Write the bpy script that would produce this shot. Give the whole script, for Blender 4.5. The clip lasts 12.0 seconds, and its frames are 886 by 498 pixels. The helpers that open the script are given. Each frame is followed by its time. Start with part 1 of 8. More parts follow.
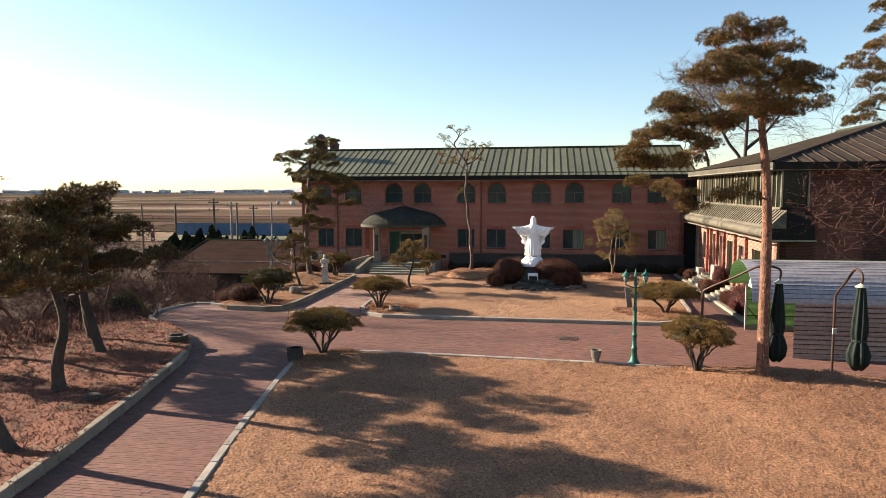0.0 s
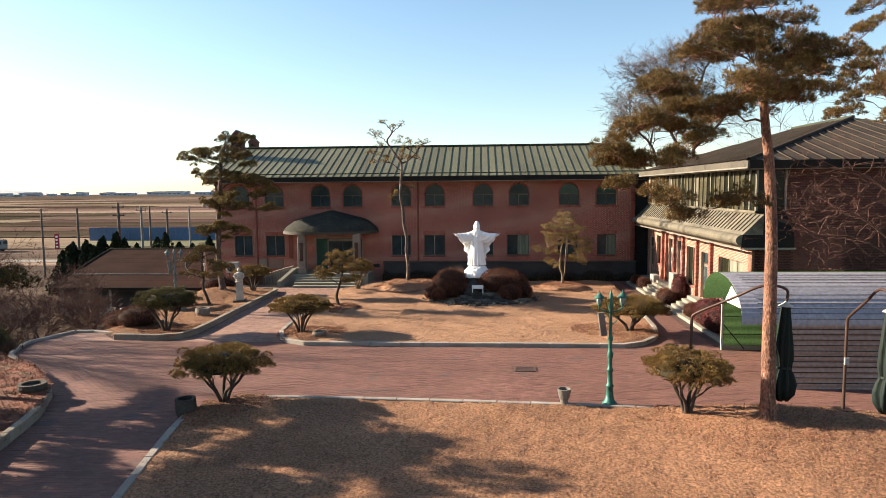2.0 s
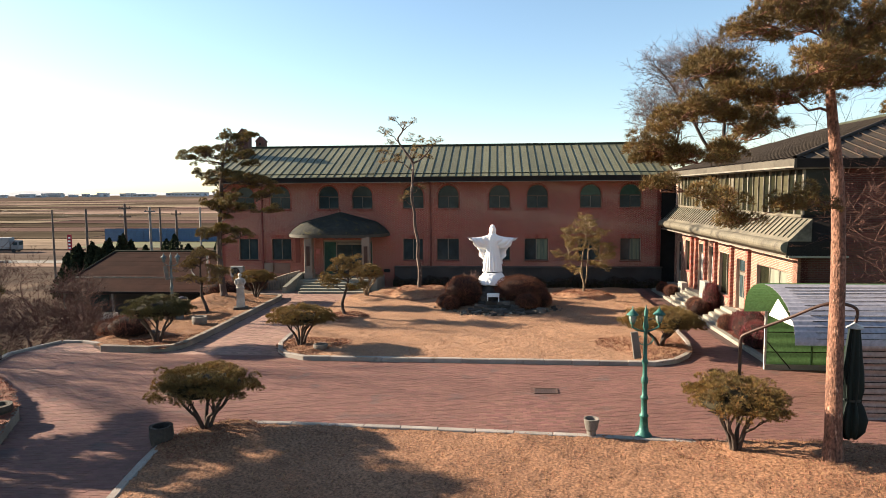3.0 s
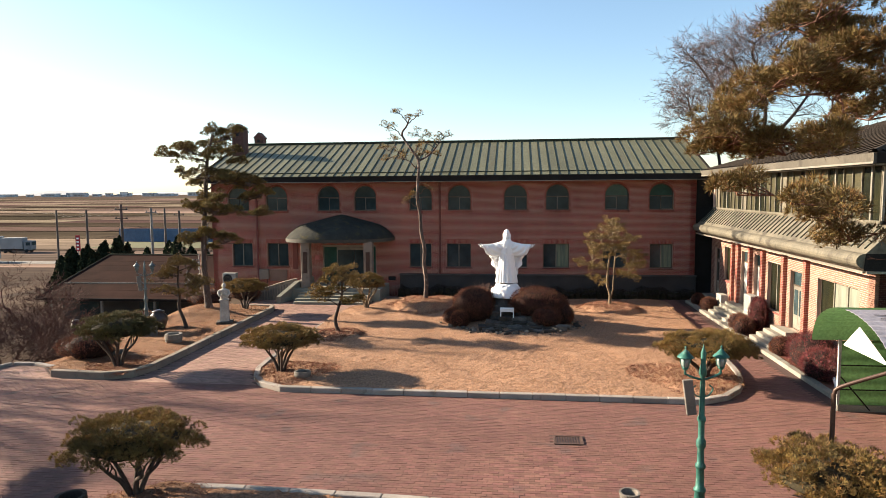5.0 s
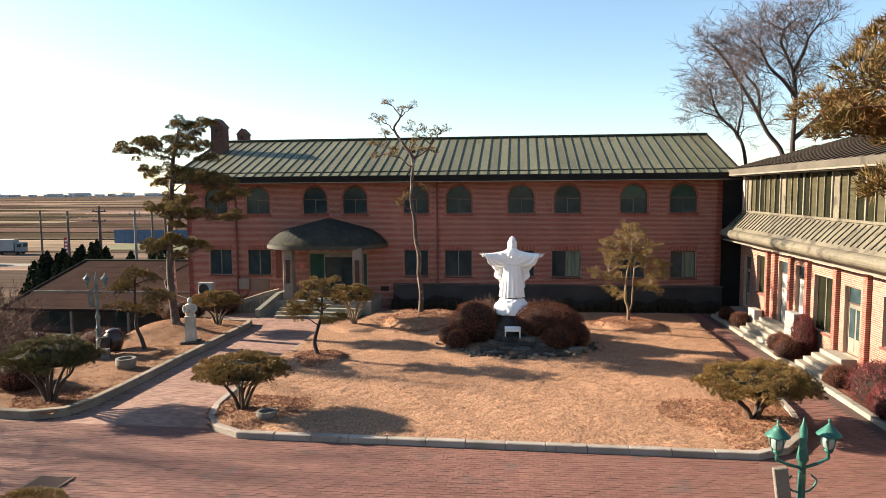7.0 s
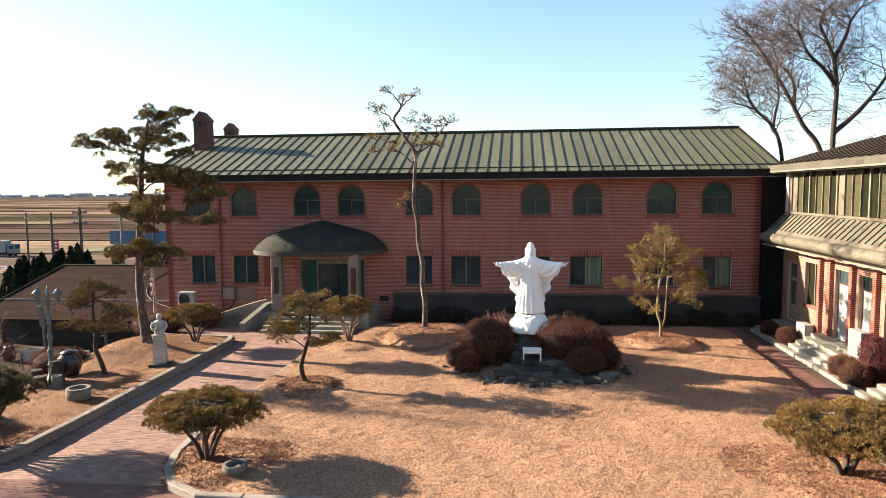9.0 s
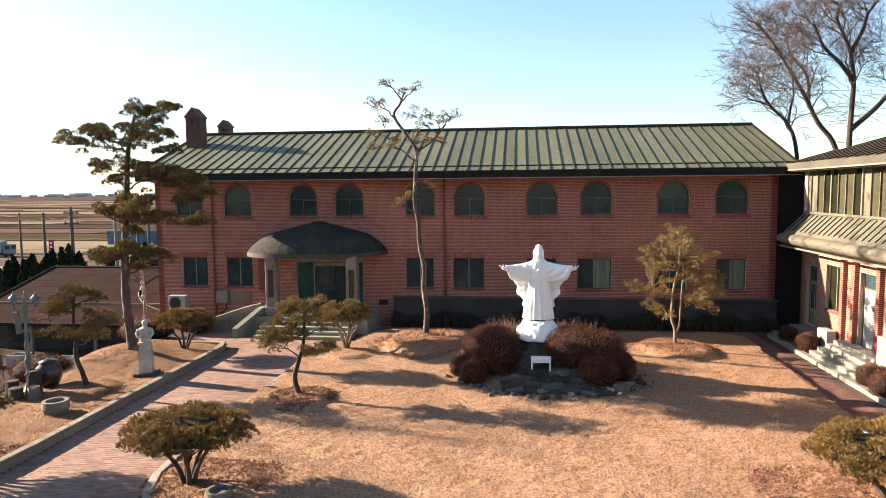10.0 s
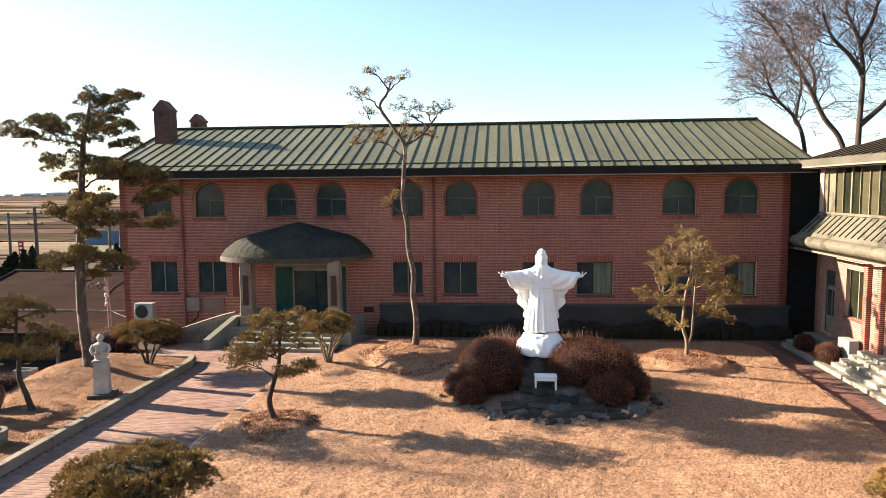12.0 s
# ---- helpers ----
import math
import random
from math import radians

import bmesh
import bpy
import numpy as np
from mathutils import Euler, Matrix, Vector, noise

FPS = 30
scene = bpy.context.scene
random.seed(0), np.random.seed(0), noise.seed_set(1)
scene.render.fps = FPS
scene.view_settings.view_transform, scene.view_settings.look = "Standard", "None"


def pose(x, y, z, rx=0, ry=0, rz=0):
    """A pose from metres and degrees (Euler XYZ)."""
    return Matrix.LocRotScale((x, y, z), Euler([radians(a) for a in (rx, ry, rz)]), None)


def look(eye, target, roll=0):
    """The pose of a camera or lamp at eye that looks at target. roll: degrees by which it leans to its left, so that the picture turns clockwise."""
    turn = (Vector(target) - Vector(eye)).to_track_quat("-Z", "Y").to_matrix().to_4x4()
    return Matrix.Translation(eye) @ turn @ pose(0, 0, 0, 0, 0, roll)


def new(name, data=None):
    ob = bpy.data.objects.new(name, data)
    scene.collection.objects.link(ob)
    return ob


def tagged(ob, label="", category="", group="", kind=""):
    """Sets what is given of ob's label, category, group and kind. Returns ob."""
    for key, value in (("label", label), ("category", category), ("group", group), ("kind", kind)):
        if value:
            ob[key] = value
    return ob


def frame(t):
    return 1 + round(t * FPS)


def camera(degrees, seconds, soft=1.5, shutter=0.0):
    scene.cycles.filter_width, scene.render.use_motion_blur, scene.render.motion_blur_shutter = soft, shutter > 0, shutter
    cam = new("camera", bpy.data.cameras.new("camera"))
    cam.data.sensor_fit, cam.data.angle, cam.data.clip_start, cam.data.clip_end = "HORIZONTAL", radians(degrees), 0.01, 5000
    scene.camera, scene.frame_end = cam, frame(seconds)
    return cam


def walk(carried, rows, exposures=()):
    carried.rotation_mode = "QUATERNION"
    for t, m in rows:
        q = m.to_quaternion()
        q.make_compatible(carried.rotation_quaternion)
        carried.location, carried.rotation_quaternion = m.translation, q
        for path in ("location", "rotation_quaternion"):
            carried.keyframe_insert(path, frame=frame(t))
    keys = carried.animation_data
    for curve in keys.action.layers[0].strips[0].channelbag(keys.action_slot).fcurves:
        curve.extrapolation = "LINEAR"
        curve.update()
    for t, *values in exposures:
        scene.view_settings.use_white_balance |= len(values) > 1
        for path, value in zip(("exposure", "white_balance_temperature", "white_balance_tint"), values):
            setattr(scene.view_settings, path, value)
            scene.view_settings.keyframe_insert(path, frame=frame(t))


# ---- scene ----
cam = camera(67.9, 12.0, soft=0.78)
PATH = [
    (0, (-0.586, -0.685, 6.056), (-0.897, 1.283, 5.876), -0.2),
    (0.5, (-0.864, 0.484, 6.052), (-1.129, 2.458, 5.873), -0.2),
    (1, (-1.02, 1.593, 6.074), (-1.2, 3.576, 5.895), -0.4),
    (1.5, (-1.175, 2.759, 6.127), (-1.284, 4.748, 5.945), -0.4),
    (2, (-1.235, 3.943, 6.168), (-1.348, 5.932, 5.988), -0.5),
    (2.5, (-1.246, 5.124, 6.173), (-1.381, 7.112, 5.995), -0.5),
    (3, (-1.216, 6.266, 6.147), (-1.378, 8.252, 5.972), -0.4),
    (5, (-1.015, 10.211, 6.191), (-1.234, 12.191, 6.015), -0.4),
    (5.5, (-1.056, 11.191, 6.209), (-1.276, 13.171, 6.033), -0.3),
    (6, (-1.128, 12.173, 6.215), (-1.348, 14.153, 6.039), -0.4),
    (6.5, (-1.178, 13.12, 6.186), (-1.4, 15.1, 6.013), -0.4),
    (7, (-1.19, 14.026, 6.237), (-1.416, 16.005, 6.062), -0.4),
    (9, (-1.813, 17.548, 6.221), (-2.043, 19.527, 6.045), -0.5),
    (9.5, (-1.936, 18.214, 6.179), (-2.165, 20.193, 6.002), -0.5),
    (10, (-2.073, 18.862, 6.184), (-2.302, 20.841, 6.008), -0.5),
    (10.5, (-2.225, 19.476, 6.174), (-2.443, 21.456, 5.999), -0.5),
    (11, (-2.37, 20.066, 6.193), (-2.579, 22.047, 6.016), -0.5),
    (11.5, (-2.477, 20.571, 6.199), (-2.667, 22.553, 6.019), -0.5),
    (12, (-2.605, 21.018, 6.168), (-2.783, 23.002, 5.989), -0.5),
]
# the exposure rises slowly as the camera nears the shaded wall
EXPO = [(0.0, 1.87), (2.0, 1.97), (4.0, 2.01), (6.5, 2.08), (9.0, 2.26), (12.0, 2.38)]
walk(cam, [(t, look(eye, target, roll)) for t, eye, target, roll in PATH], EXPO)

# ---- world, sun ----
SUN_ELEV, SUN_AZ = radians(20.5), radians(281.5)
world = bpy.data.worlds.new("sky")
scene.world = world
world.use_nodes = True
_nt = world.node_tree
_sky = _nt.nodes.new("ShaderNodeTexSky")
_sky.sky_type = "NISHITA"
_sky.sun_disc = False
_sky.sun_elevation, _sky.sun_rotation = SUN_ELEV, SUN_AZ
_sky.altitude, _sky.air_density, _sky.dust_density, _sky.ozone_density = 50, 1.0, 0.42, 1.4
_bg = _nt.nodes["Background"]
_bg.inputs["Strength"].default_value = 0.0555
_tone = _nt.nodes.new("ShaderNodeHueSaturation")
_tone.inputs["Hue"].default_value, _tone.inputs["Saturation"].default_value = 0.494, 0.98
_nt.links.new(_sky.outputs["Color"], _tone.inputs["Color"])
_tint = _nt.nodes.new("ShaderNodeMix")
_tint.data_type, _tint.blend_type = "RGBA", "MULTIPLY"
_tint.inputs["Factor"].default_value = 1.0
_tint.inputs[7].default_value = (0.975, 1.0, 1.04, 1.0)
_nt.links.new(_tone.outputs["Color"], _tint.inputs[6])
_nt.links.new(_tint.outputs[2], _bg.inputs["Color"])
_sun = bpy.data.lights.new("sun", "SUN")
_sun.energy, _sun.angle, _sun.color = 5.0, radians(0.6), (1.0, 0.84, 0.64)
sun_ob = new("sun", _sun)
sun_dir = Vector((math.sin(SUN_AZ) * math.cos(SUN_ELEV), math.cos(SUN_AZ) * math.cos(SUN_ELEV), math.sin(SUN_ELEV)))
sun_ob.matrix_world = look(sun_dir * 100, (0, 0, 0))


# ---- materials ----
def mat(name, col, col2=None, big=0.6, fine=25.0, rough=0.85, bump=0.3, metal=0.0, rand=0.0, island=0.0, depth=0.01, spec=0.3, stretch=(1, 1, 1), trans=0.0, stain=None, stain_at=0.58, grain=0.2):
    """Two-scale mottled surface: large patches between col and col2, fine grain, relief; rand or island vary the tone piece by piece."""
    m = bpy.data.materials.new(name)
    m.use_nodes = True
    nt = m.node_tree
    N, L = nt.nodes, nt.links
    b = N["Principled BSDF"]
    b.inputs["Roughness"].default_value = rough
    b.inputs["Metallic"].default_value = metal
    b.inputs["Specular IOR Level"].default_value = spec
    tc = N.new("ShaderNodeTexCoord")
    geo = N.new("ShaderNodeNewGeometry")
    mp = N.new("ShaderNodeMapping")
    mp.inputs["Scale"].default_value = stretch
    L.new(geo.outputs["Position"], mp.inputs["Vector"])
    n1 = N.new("ShaderNodeTexNoise")
    n1.inputs["Scale"].default_value, n1.inputs["Detail"].default_value = big, 5
    n2 = N.new("ShaderNodeTexNoise")
    n2.inputs["Scale"].default_value, n2.inputs["Detail"].default_value = fine, 3
    for n in (n1, n2):
        L.new(mp.outputs["Vector"], n.inputs["Vector"])
    col2 = col2 or tuple(c * 0.72 for c in col)
    r1 = N.new("ShaderNodeMapRange")
    r1.inputs["From Min"].default_value, r1.inputs["From Max"].default_value = 0.35, 0.65
    L.new(n1.outputs["Fac"], r1.inputs["Value"])
    mix = N.new("ShaderNodeMix")
    mix.data_type = "RGBA"
    mix.inputs["A"].default_value, mix.inputs["B"].default_value = (*col, 1), (*col2, 1)
    L.new(r1.outputs["Result"], mix.inputs["Factor"])
    out = mix.outputs["Result"]
    if stain:
        n3 = N.new("ShaderNodeTexNoise")
        n3.inputs["Scale"].default_value, n3.inputs["Detail"].default_value = big * 2.7, 6
        L.new(mp.outputs["Vector"], n3.inputs["Vector"])
        r3 = N.new("ShaderNodeMapRange")
        r3.inputs["From Min"].default_value, r3.inputs["From Max"].default_value = stain_at, stain_at + 0.12
        L.new(n3.outputs["Fac"], r3.inputs["Value"])
        mx = N.new("ShaderNodeMix")
        mx.data_type = "RGBA"
        mx.inputs["B"].default_value = (*stain, 1)
        L.new(r3.outputs["Result"], mx.inputs["Factor"])
        L.new(out, mx.inputs["A"])
        out = mx.outputs["Result"]
    hsv = N.new("ShaderNodeHueSaturation")
    L.new(out, hsv.inputs["Color"])
    r2 = N.new("ShaderNodeMapRange")
    r2.inputs["From Min"].default_value, r2.inputs["From Max"].default_value = 0.3, 0.7
    r2.inputs["To Min"].default_value, r2.inputs["To Max"].default_value = 1 - grain, 1 + grain
    L.new(n2.outputs["Fac"], r2.inputs["Value"])
    val = r2.outputs["Result"]
    if rand or island:
        if rand:
            src = N.new("ShaderNodeObjectInfo").outputs["Random"]
        else:
            src = geo.outputs["Random Per Island"]
        amt = rand or island
        rr = N.new("ShaderNodeMapRange")
        rr.inputs["To Min"].default_value, rr.inputs["To Max"].default_value = 1 - amt, 1 + amt
        L.new(src, rr.inputs["Value"])
        mu = N.new("ShaderNodeMath")
        mu.operation = "MULTIPLY"
        L.new(val, mu.inputs[0])
        L.new(rr.outputs["Result"], mu.inputs[1])
        val = mu.outputs["Value"]
        rh = N.new("ShaderNodeMapRange")
        rh.inputs["To Min"].default_value, rh.inputs["To Max"].default_value = 0.5 - amt * 0.05, 0.5 + amt * 0.05
        wn = N.new("ShaderNodeTexWhiteNoise")
        wn.noise_dimensions = "1D"
        L.new(src, wn.inputs["W"])
        L.new(wn.outputs["Value"], rh.inputs["Value"])
        L.new(rh.outputs["Result"], hsv.inputs["Hue"])
    L.new(val, hsv.inputs["Value"])
    L.new(hsv.outputs["Color"], b.inputs["Base Color"])
    if bump:
        bp = N.new("ShaderNodeBump")
        bp.inputs["Strength"].default_value, bp.inputs["Distance"].default_value = bump, depth
        L.new(n2.outputs["Fac"], bp.inputs["Height"])
        L.new(bp.outputs["Normal"], b.inputs["Normal"])
    if trans:
        tr = N.new("ShaderNodeBsdfTranslucent")
        L.new(hsv.outputs["Color"], tr.inputs["Color"])
        ms = N.new("ShaderNodeMixShader")
        ms.inputs["Fac"].default_value = trans
        L.new(b.outputs["BSDF"], ms.inputs[1])
        L.new(tr.outputs["BSDF"], ms.inputs[2])
        L.new(ms.outputs["Shader"], N["Material Output"].inputs["Surface"])
    return m


BRICK = mat("red_brick", (0.284, 0.07864, 0.05461), (0.213, 0.06007, 0.04369), 0.5, 60, 0.88, 0.5, island=0.2, depth=0.004)
BRICK1 = mat("red_brick_single", (0.284, 0.07864, 0.05461), (0.213, 0.06007, 0.04369), 0.5, 60, 0.88, 0.5, rand=0.2, depth=0.004)
MORTAR = mat("mortar", (0.477, 0.3286, 0.2544), (0.3816, 0.265, 0.2067), 0.8, 70, 0.95, 0.5)
RUST = mat("rusty_iron_bar", (0.11, 0.066, 0.05), None, 3, 30, 0.7, 0.3, metal=0.2)
FRAMED = mat("dull_sash_frame", (0.17, 0.15, 0.125), None, 2, 30, 0.5, 0.1, metal=0.2)
RIM = mat("dark_canopy_edge", (0.065, 0.0575, 0.0425), (0.0425, 0.0375, 0.029), 0.7, 12, 0.7, 0.25)
# Pale bluish town colour; the haze of distance is put into it.
TOWN = mat("haze_paled_town_wall", (0.4218, 0.4275, 0.4389), (0.342, 0.3534, 0.3705), 0.02, 0.2, 0.9, 0.0, rand=0.2)
FASCB = mat("weathered_fascia", (0.0836, 0.0726, 0.055), (0.0616, 0.0528, 0.0396), 0.7, 12, 0.7, 0.25, stain=(0.0396, 0.033, 0.0242), stain_at=0.58)
GLASSO = mat("dark_olive_glass", (0.018, 0.018, 0.009), (0.0096, 0.0108, 0.0072), 1.0, 6, 0.25, 0.05, spec=0.2)
BLIND = mat("brown_blind_glass", (0.065, 0.0575, 0.0325), (0.0425, 0.04, 0.025), 1.0, 6, 0.3, 0.1, stretch=(1, 1, 9))
# Paler pink copy of the brick, with the court wall's sunlight put into the colour.
BRICKW = mat("sunlit_tone_brick", (0.2184, 0.1118, 0.0806), (0.1664, 0.0806, 0.0572), 0.5, 60, 0.9, 0.5, island=0.2, depth=0.004)
BRICKW1 = mat("sunlit_tone_brick_single", (0.2184, 0.1118, 0.0806), (0.1664, 0.0806, 0.0572), 0.5, 60, 0.9, 0.5, rand=0.2, depth=0.004)
# Darker copy of the brick; the end wall's shade is put into its colour.
BRICKE = mat("shade_dark_end_brick", (0.08835, 0.02558, 0.01953), (0.0651, 0.01999, 0.01581), 0.5, 60, 0.9, 0.5, island=0.2, depth=0.004)
ENTST = mat("entrance_granite_step", (0.243, 0.225, 0.1755), (0.18, 0.171, 0.135), 1.0, 50, 0.85, 0.4, rand=0.08)
PANELST = mat("pinkish_stone_panel", (0.2, 0.13, 0.1), (0.15, 0.1, 0.08), 1.0, 50, 0.9, 0.3)
NOTICE = mat("faded_red_notice", (0.48, 0.16, 0.136), None, 4, 30, 0.7, 0.05)
BRICK_DARK = mat("dark_red_brick", (0.17, 0.055, 0.042), (0.12, 0.04, 0.034), 1.0, 60, 0.85, 0.5, rand=0.2, depth=0.004)
ROOF = mat("green_patina_metal", (0.1482, 0.144, 0.0877), (0.1089, 0.1077, 0.06532), 0.5, 9, 0.55, 0.15, metal=0.15, rand=0.16, stretch=(1, 0.35, 1), stain=(0.1149, 0.1028, 0.05443), stain_at=0.6)
SEAM = mat("dark_roof_seam", (0.05, 0.055, 0.04), None, 1, 20, 0.85, 0.2, spec=0.08)
SEAMB = mat("brown_roof_seam", (0.062, 0.048, 0.037), (0.045, 0.036, 0.029), 1, 20, 0.85, 0.2, spec=0.08)
FASCIA = mat("dark_painted_metal", (0.022, 0.019, 0.017), None, 1, 20, 0.8, 0.15, spec=0.08)
WINGROOF = mat("brown_grey_metal_roof", (0.06336, 0.0504, 0.03744), (0.04176, 0.03384, 0.02664), 0.6, 10, 0.85, 0.2, spec=0.1, rand=0.12, stain=(0.0864, 0.072, 0.054), stain_at=0.6)
SKIRT = mat("weathered_beige_metal", (0.14, 0.122, 0.088), (0.1, 0.088, 0.064), 0.7, 12, 0.65, 0.25, metal=0.05, stain=(0.06, 0.05, 0.037), stain_at=0.53)
CANOPY = mat("mossy_slate_shingle", (0.046, 0.045, 0.037), (0.03, 0.031, 0.028), 0.9, 18, 0.85, 0.3, rand=0.1, spec=0.12, stain=(0.066, 0.056, 0.028), stain_at=0.56)
GLASSD = mat("dark_window_glass", (0.016, 0.03, 0.034), (0.032, 0.05, 0.054), 0.9, 3, 0.12, 0.0, spec=0.22)
GLASSG = mat("green_tinted_glass", (0.02, 0.07, 0.055), (0.02, 0.06, 0.05), 0.9, 3, 0.12, 0.0, spec=0.25)
CURTAIN2 = mat("dim_curtain", (0.17, 0.20, 0.13), (0.08, 0.115, 0.09), 1.2, 5, 0.4, 0.2, stretch=(6, 6, 0.4))
CURTAIN = mat("pale_curtain", (0.182, 0.182, 0.14), (0.119, 0.126, 0.098), 1.2, 5, 0.7, 0.2, stretch=(6, 6, 0.4))
FRAME = mat("bronze_window_frame", (0.10, 0.07, 0.05), None, 2, 30, 0.5, 0.1, metal=0.3)
FRAMEW = mat("pale_aluminium_frame", (0.238, 0.2172, 0.1785), None, 2, 30, 0.45, 0.1, metal=0.3)
STONE = mat("granite_kerb", (0.225, 0.182, 0.142), (0.165, 0.134, 0.106), 1.2, 60, 0.85, 0.5, rand=0.14, stain=(0.125, 0.1, 0.078), stain_at=0.6)
STONEL = mat("pale_granite_edging", (0.2924, 0.258, 0.2279), (0.2322, 0.2021, 0.172), 1.2, 60, 0.85, 0.5, rand=0.14, stain=(0.1634, 0.1376, 0.1118), stain_at=0.62)
STEPST = mat("pale_granite_step", (0.2429, 0.2218, 0.1795), (0.1901, 0.1716, 0.1399), 1.0, 60, 0.8, 0.4, rand=0.08)
PLINTH = mat("dark_stone_plinth", (0.055, 0.048, 0.044), (0.038, 0.034, 0.032), 0.8, 40, 0.8, 0.4)
PLINTHC = mat("dim_plinth_cap", (0.085, 0.076, 0.066), (0.06, 0.054, 0.048), 1.2, 50, 0.85, 0.4)
PAVER = mat("red_paver", (0.1626, 0.07722, 0.06097), (0.127, 0.05995, 0.04776), 0.35, 45, 0.85, 0.5, island=0.14, depth=0.004, stain=(0.1016, 0.0635, 0.05589), stain_at=0.6)
PAVER1 = mat("red_paver_single", (0.1626, 0.07722, 0.06097), (0.127, 0.05995, 0.04776), 0.35, 45, 0.85, 0.5, rand=0.22, depth=0.004, stain=(0.1016, 0.0635, 0.05589), stain_at=0.6)
PAVERW = mat("faded_paver", (0.264, 0.159, 0.123), (0.21, 0.12, 0.093), 0.35, 45, 0.85, 0.5, island=0.2, depth=0.004, stain=(0.168, 0.102, 0.084), stain_at=0.62)
JOINT = mat("paver_joint_sand", (0.0868, 0.0496, 0.04092), (0.0651, 0.03844, 0.03224), 0.5, 60, 0.95, 0.5)
GRASSF = mat("coarse_dry_lawn", (0.2442, 0.1245, 0.06742), (0.1807, 0.08888, 0.04738), 0.35, 15, 0.95, 0.8, depth=0.03, stain=(0.1466, 0.07084, 0.03908), stain_at=0.58, grain=0.55)
BLADEF = mat("coarse_dry_blade", (0.29, 0.143, 0.077), (0.2181, 0.1109, 0.06016), 0.4, 10, 0.8, 0.0, island=0.5, trans=0.2)
BRICKC = mat("sooty_chimney_brick", (0.13, 0.058, 0.047), (0.095, 0.045, 0.038), 0.8, 60, 0.9, 0.5, island=0.2, depth=0.004)
MORTARD = mat("soot_and_shade_mortar", (0.108, 0.0765, 0.063), None, 0.8, 70, 0.95, 0.5)
BANK = mat("dark_field_bank", (0.11, 0.084, 0.062), (0.08, 0.062, 0.047), 0.05, 0.5, 1.0, 0.4, spec=0.0)
GREENF = mat("winter_barley_field", (0.0855, 0.0855, 0.0285), (0.0627, 0.0627, 0.0228), 0.05, 0.6, 0.95, 0.4)
ROADF = mat("pale_country_road", (0.171, 0.1539, 0.1311), (0.1368, 0.1225, 0.1054), 0.1, 1.0, 0.95, 0.3)
TWIG = mat("pinkish_fine_twig", (0.2025, 0.1237, 0.1013), (0.1425, 0.08625, 0.07125), 1.5, 16, 0.9, 0.0, island=0.3)
STONEP = mat("pale_field_stone", (0.1881, 0.1539, 0.1168), (0.114, 0.09405, 0.0741), 3.0, 20, 0.9, 0.8, rand=0.3, depth=0.02)
# Browner grass of the west bed, with some of its shade put into the colour.
GRASSW = mat("shade_toned_dry_grass", (0.2622, 0.1425, 0.07695), (0.1938, 0.09975, 0.05415), 0.6, 22, 0.95, 1.0, depth=0.06, stain=(0.1425, 0.0684, 0.0342), stain_at=0.55)
GRASS = mat("dry_lawn", (0.3072, 0.1747, 0.1037), (0.2573, 0.1421, 0.08256), 0.35, 16, 0.95, 0.8, depth=0.03, stain=(0.24, 0.1267, 0.072), stain_at=0.64, grain=0.45)
BLADE = mat("dry_grass_blade", (0.3216, 0.1872, 0.1114), (0.2736, 0.1536, 0.08928), 0.4, 10, 0.8, 0.0, island=0.4, trans=0.2)
LITTER = mat("pine_litter", (0.2, 0.074, 0.043), (0.14, 0.054, 0.033), 0.7, 26, 0.95, 1.0, depth=0.05, stain=(0.08, 0.046, 0.027), stain_at=0.56)
LITTERB = mat("fallen_pine_needles", (0.205, 0.08, 0.046), (0.138, 0.056, 0.035), 0.5, 10, 0.85, 0.0, island=0.35)
GOLDN = mat("golden_pine_needles", (0.2, 0.127, 0.037), (0.125, 0.083, 0.027), 0.9, 8, 0.7, 0.0, island=0.45, trans=0.12)
NEEDLE = mat("pine_needles", (0.1496, 0.0924, 0.02728), (0.08624, 0.05984, 0.01936), 0.9, 8, 0.7, 0.0, island=0.5, trans=0.12, stain=(0.1628, 0.088, 0.0264), stain_at=0.54)
NEEDLEG = mat("clipped_pine_needles", (0.215, 0.135, 0.038), (0.118, 0.08, 0.027), 1.4, 8, 0.7, 0.0, island=0.5, trans=0.12, stain=(0.215, 0.115, 0.032), stain_at=0.53)
NEEDLED = mat("dark_pine_needles", (0.105, 0.086, 0.027), (0.06, 0.054, 0.02), 0.9, 8, 0.7, 0.0, island=0.5, trans=0.1, stain=(0.13, 0.08, 0.026), stain_at=0.56)
NEEDLEW = mat("olive_pine_needles", (0.165, 0.115, 0.033), (0.09, 0.068, 0.024), 0.9, 8, 0.7, 0.0, island=0.5, trans=0.1, stain=(0.18, 0.105, 0.03), stain_at=0.54)
NEEDLEB = mat("brownish_pine_needles", (0.115, 0.077, 0.027), (0.064, 0.046, 0.019), 0.9, 8, 0.7, 0.0, island=0.5, trans=0.1, stain=(0.15, 0.08, 0.028), stain_at=0.54)
# Colours of solid inner cores; the shade between leaves is put into them.
CORER = mat("red_foliage_shade", (0.024, 0.0108, 0.0084), None, 3, 20, 0.95, 0.6, depth=0.04)
CORE = mat("foliage_shade", (0.03, 0.023, 0.01), None, 3, 20, 0.95, 0.6, depth=0.04)
BARKR = mat("red_pine_bark", (0.2, 0.098, 0.064), (0.11, 0.055, 0.038), 4.0, 22, 0.95, 1.0, depth=0.04, stretch=(1, 1, 0.5), stain=(0.3, 0.19, 0.14), stain_at=0.6, grain=0.6)
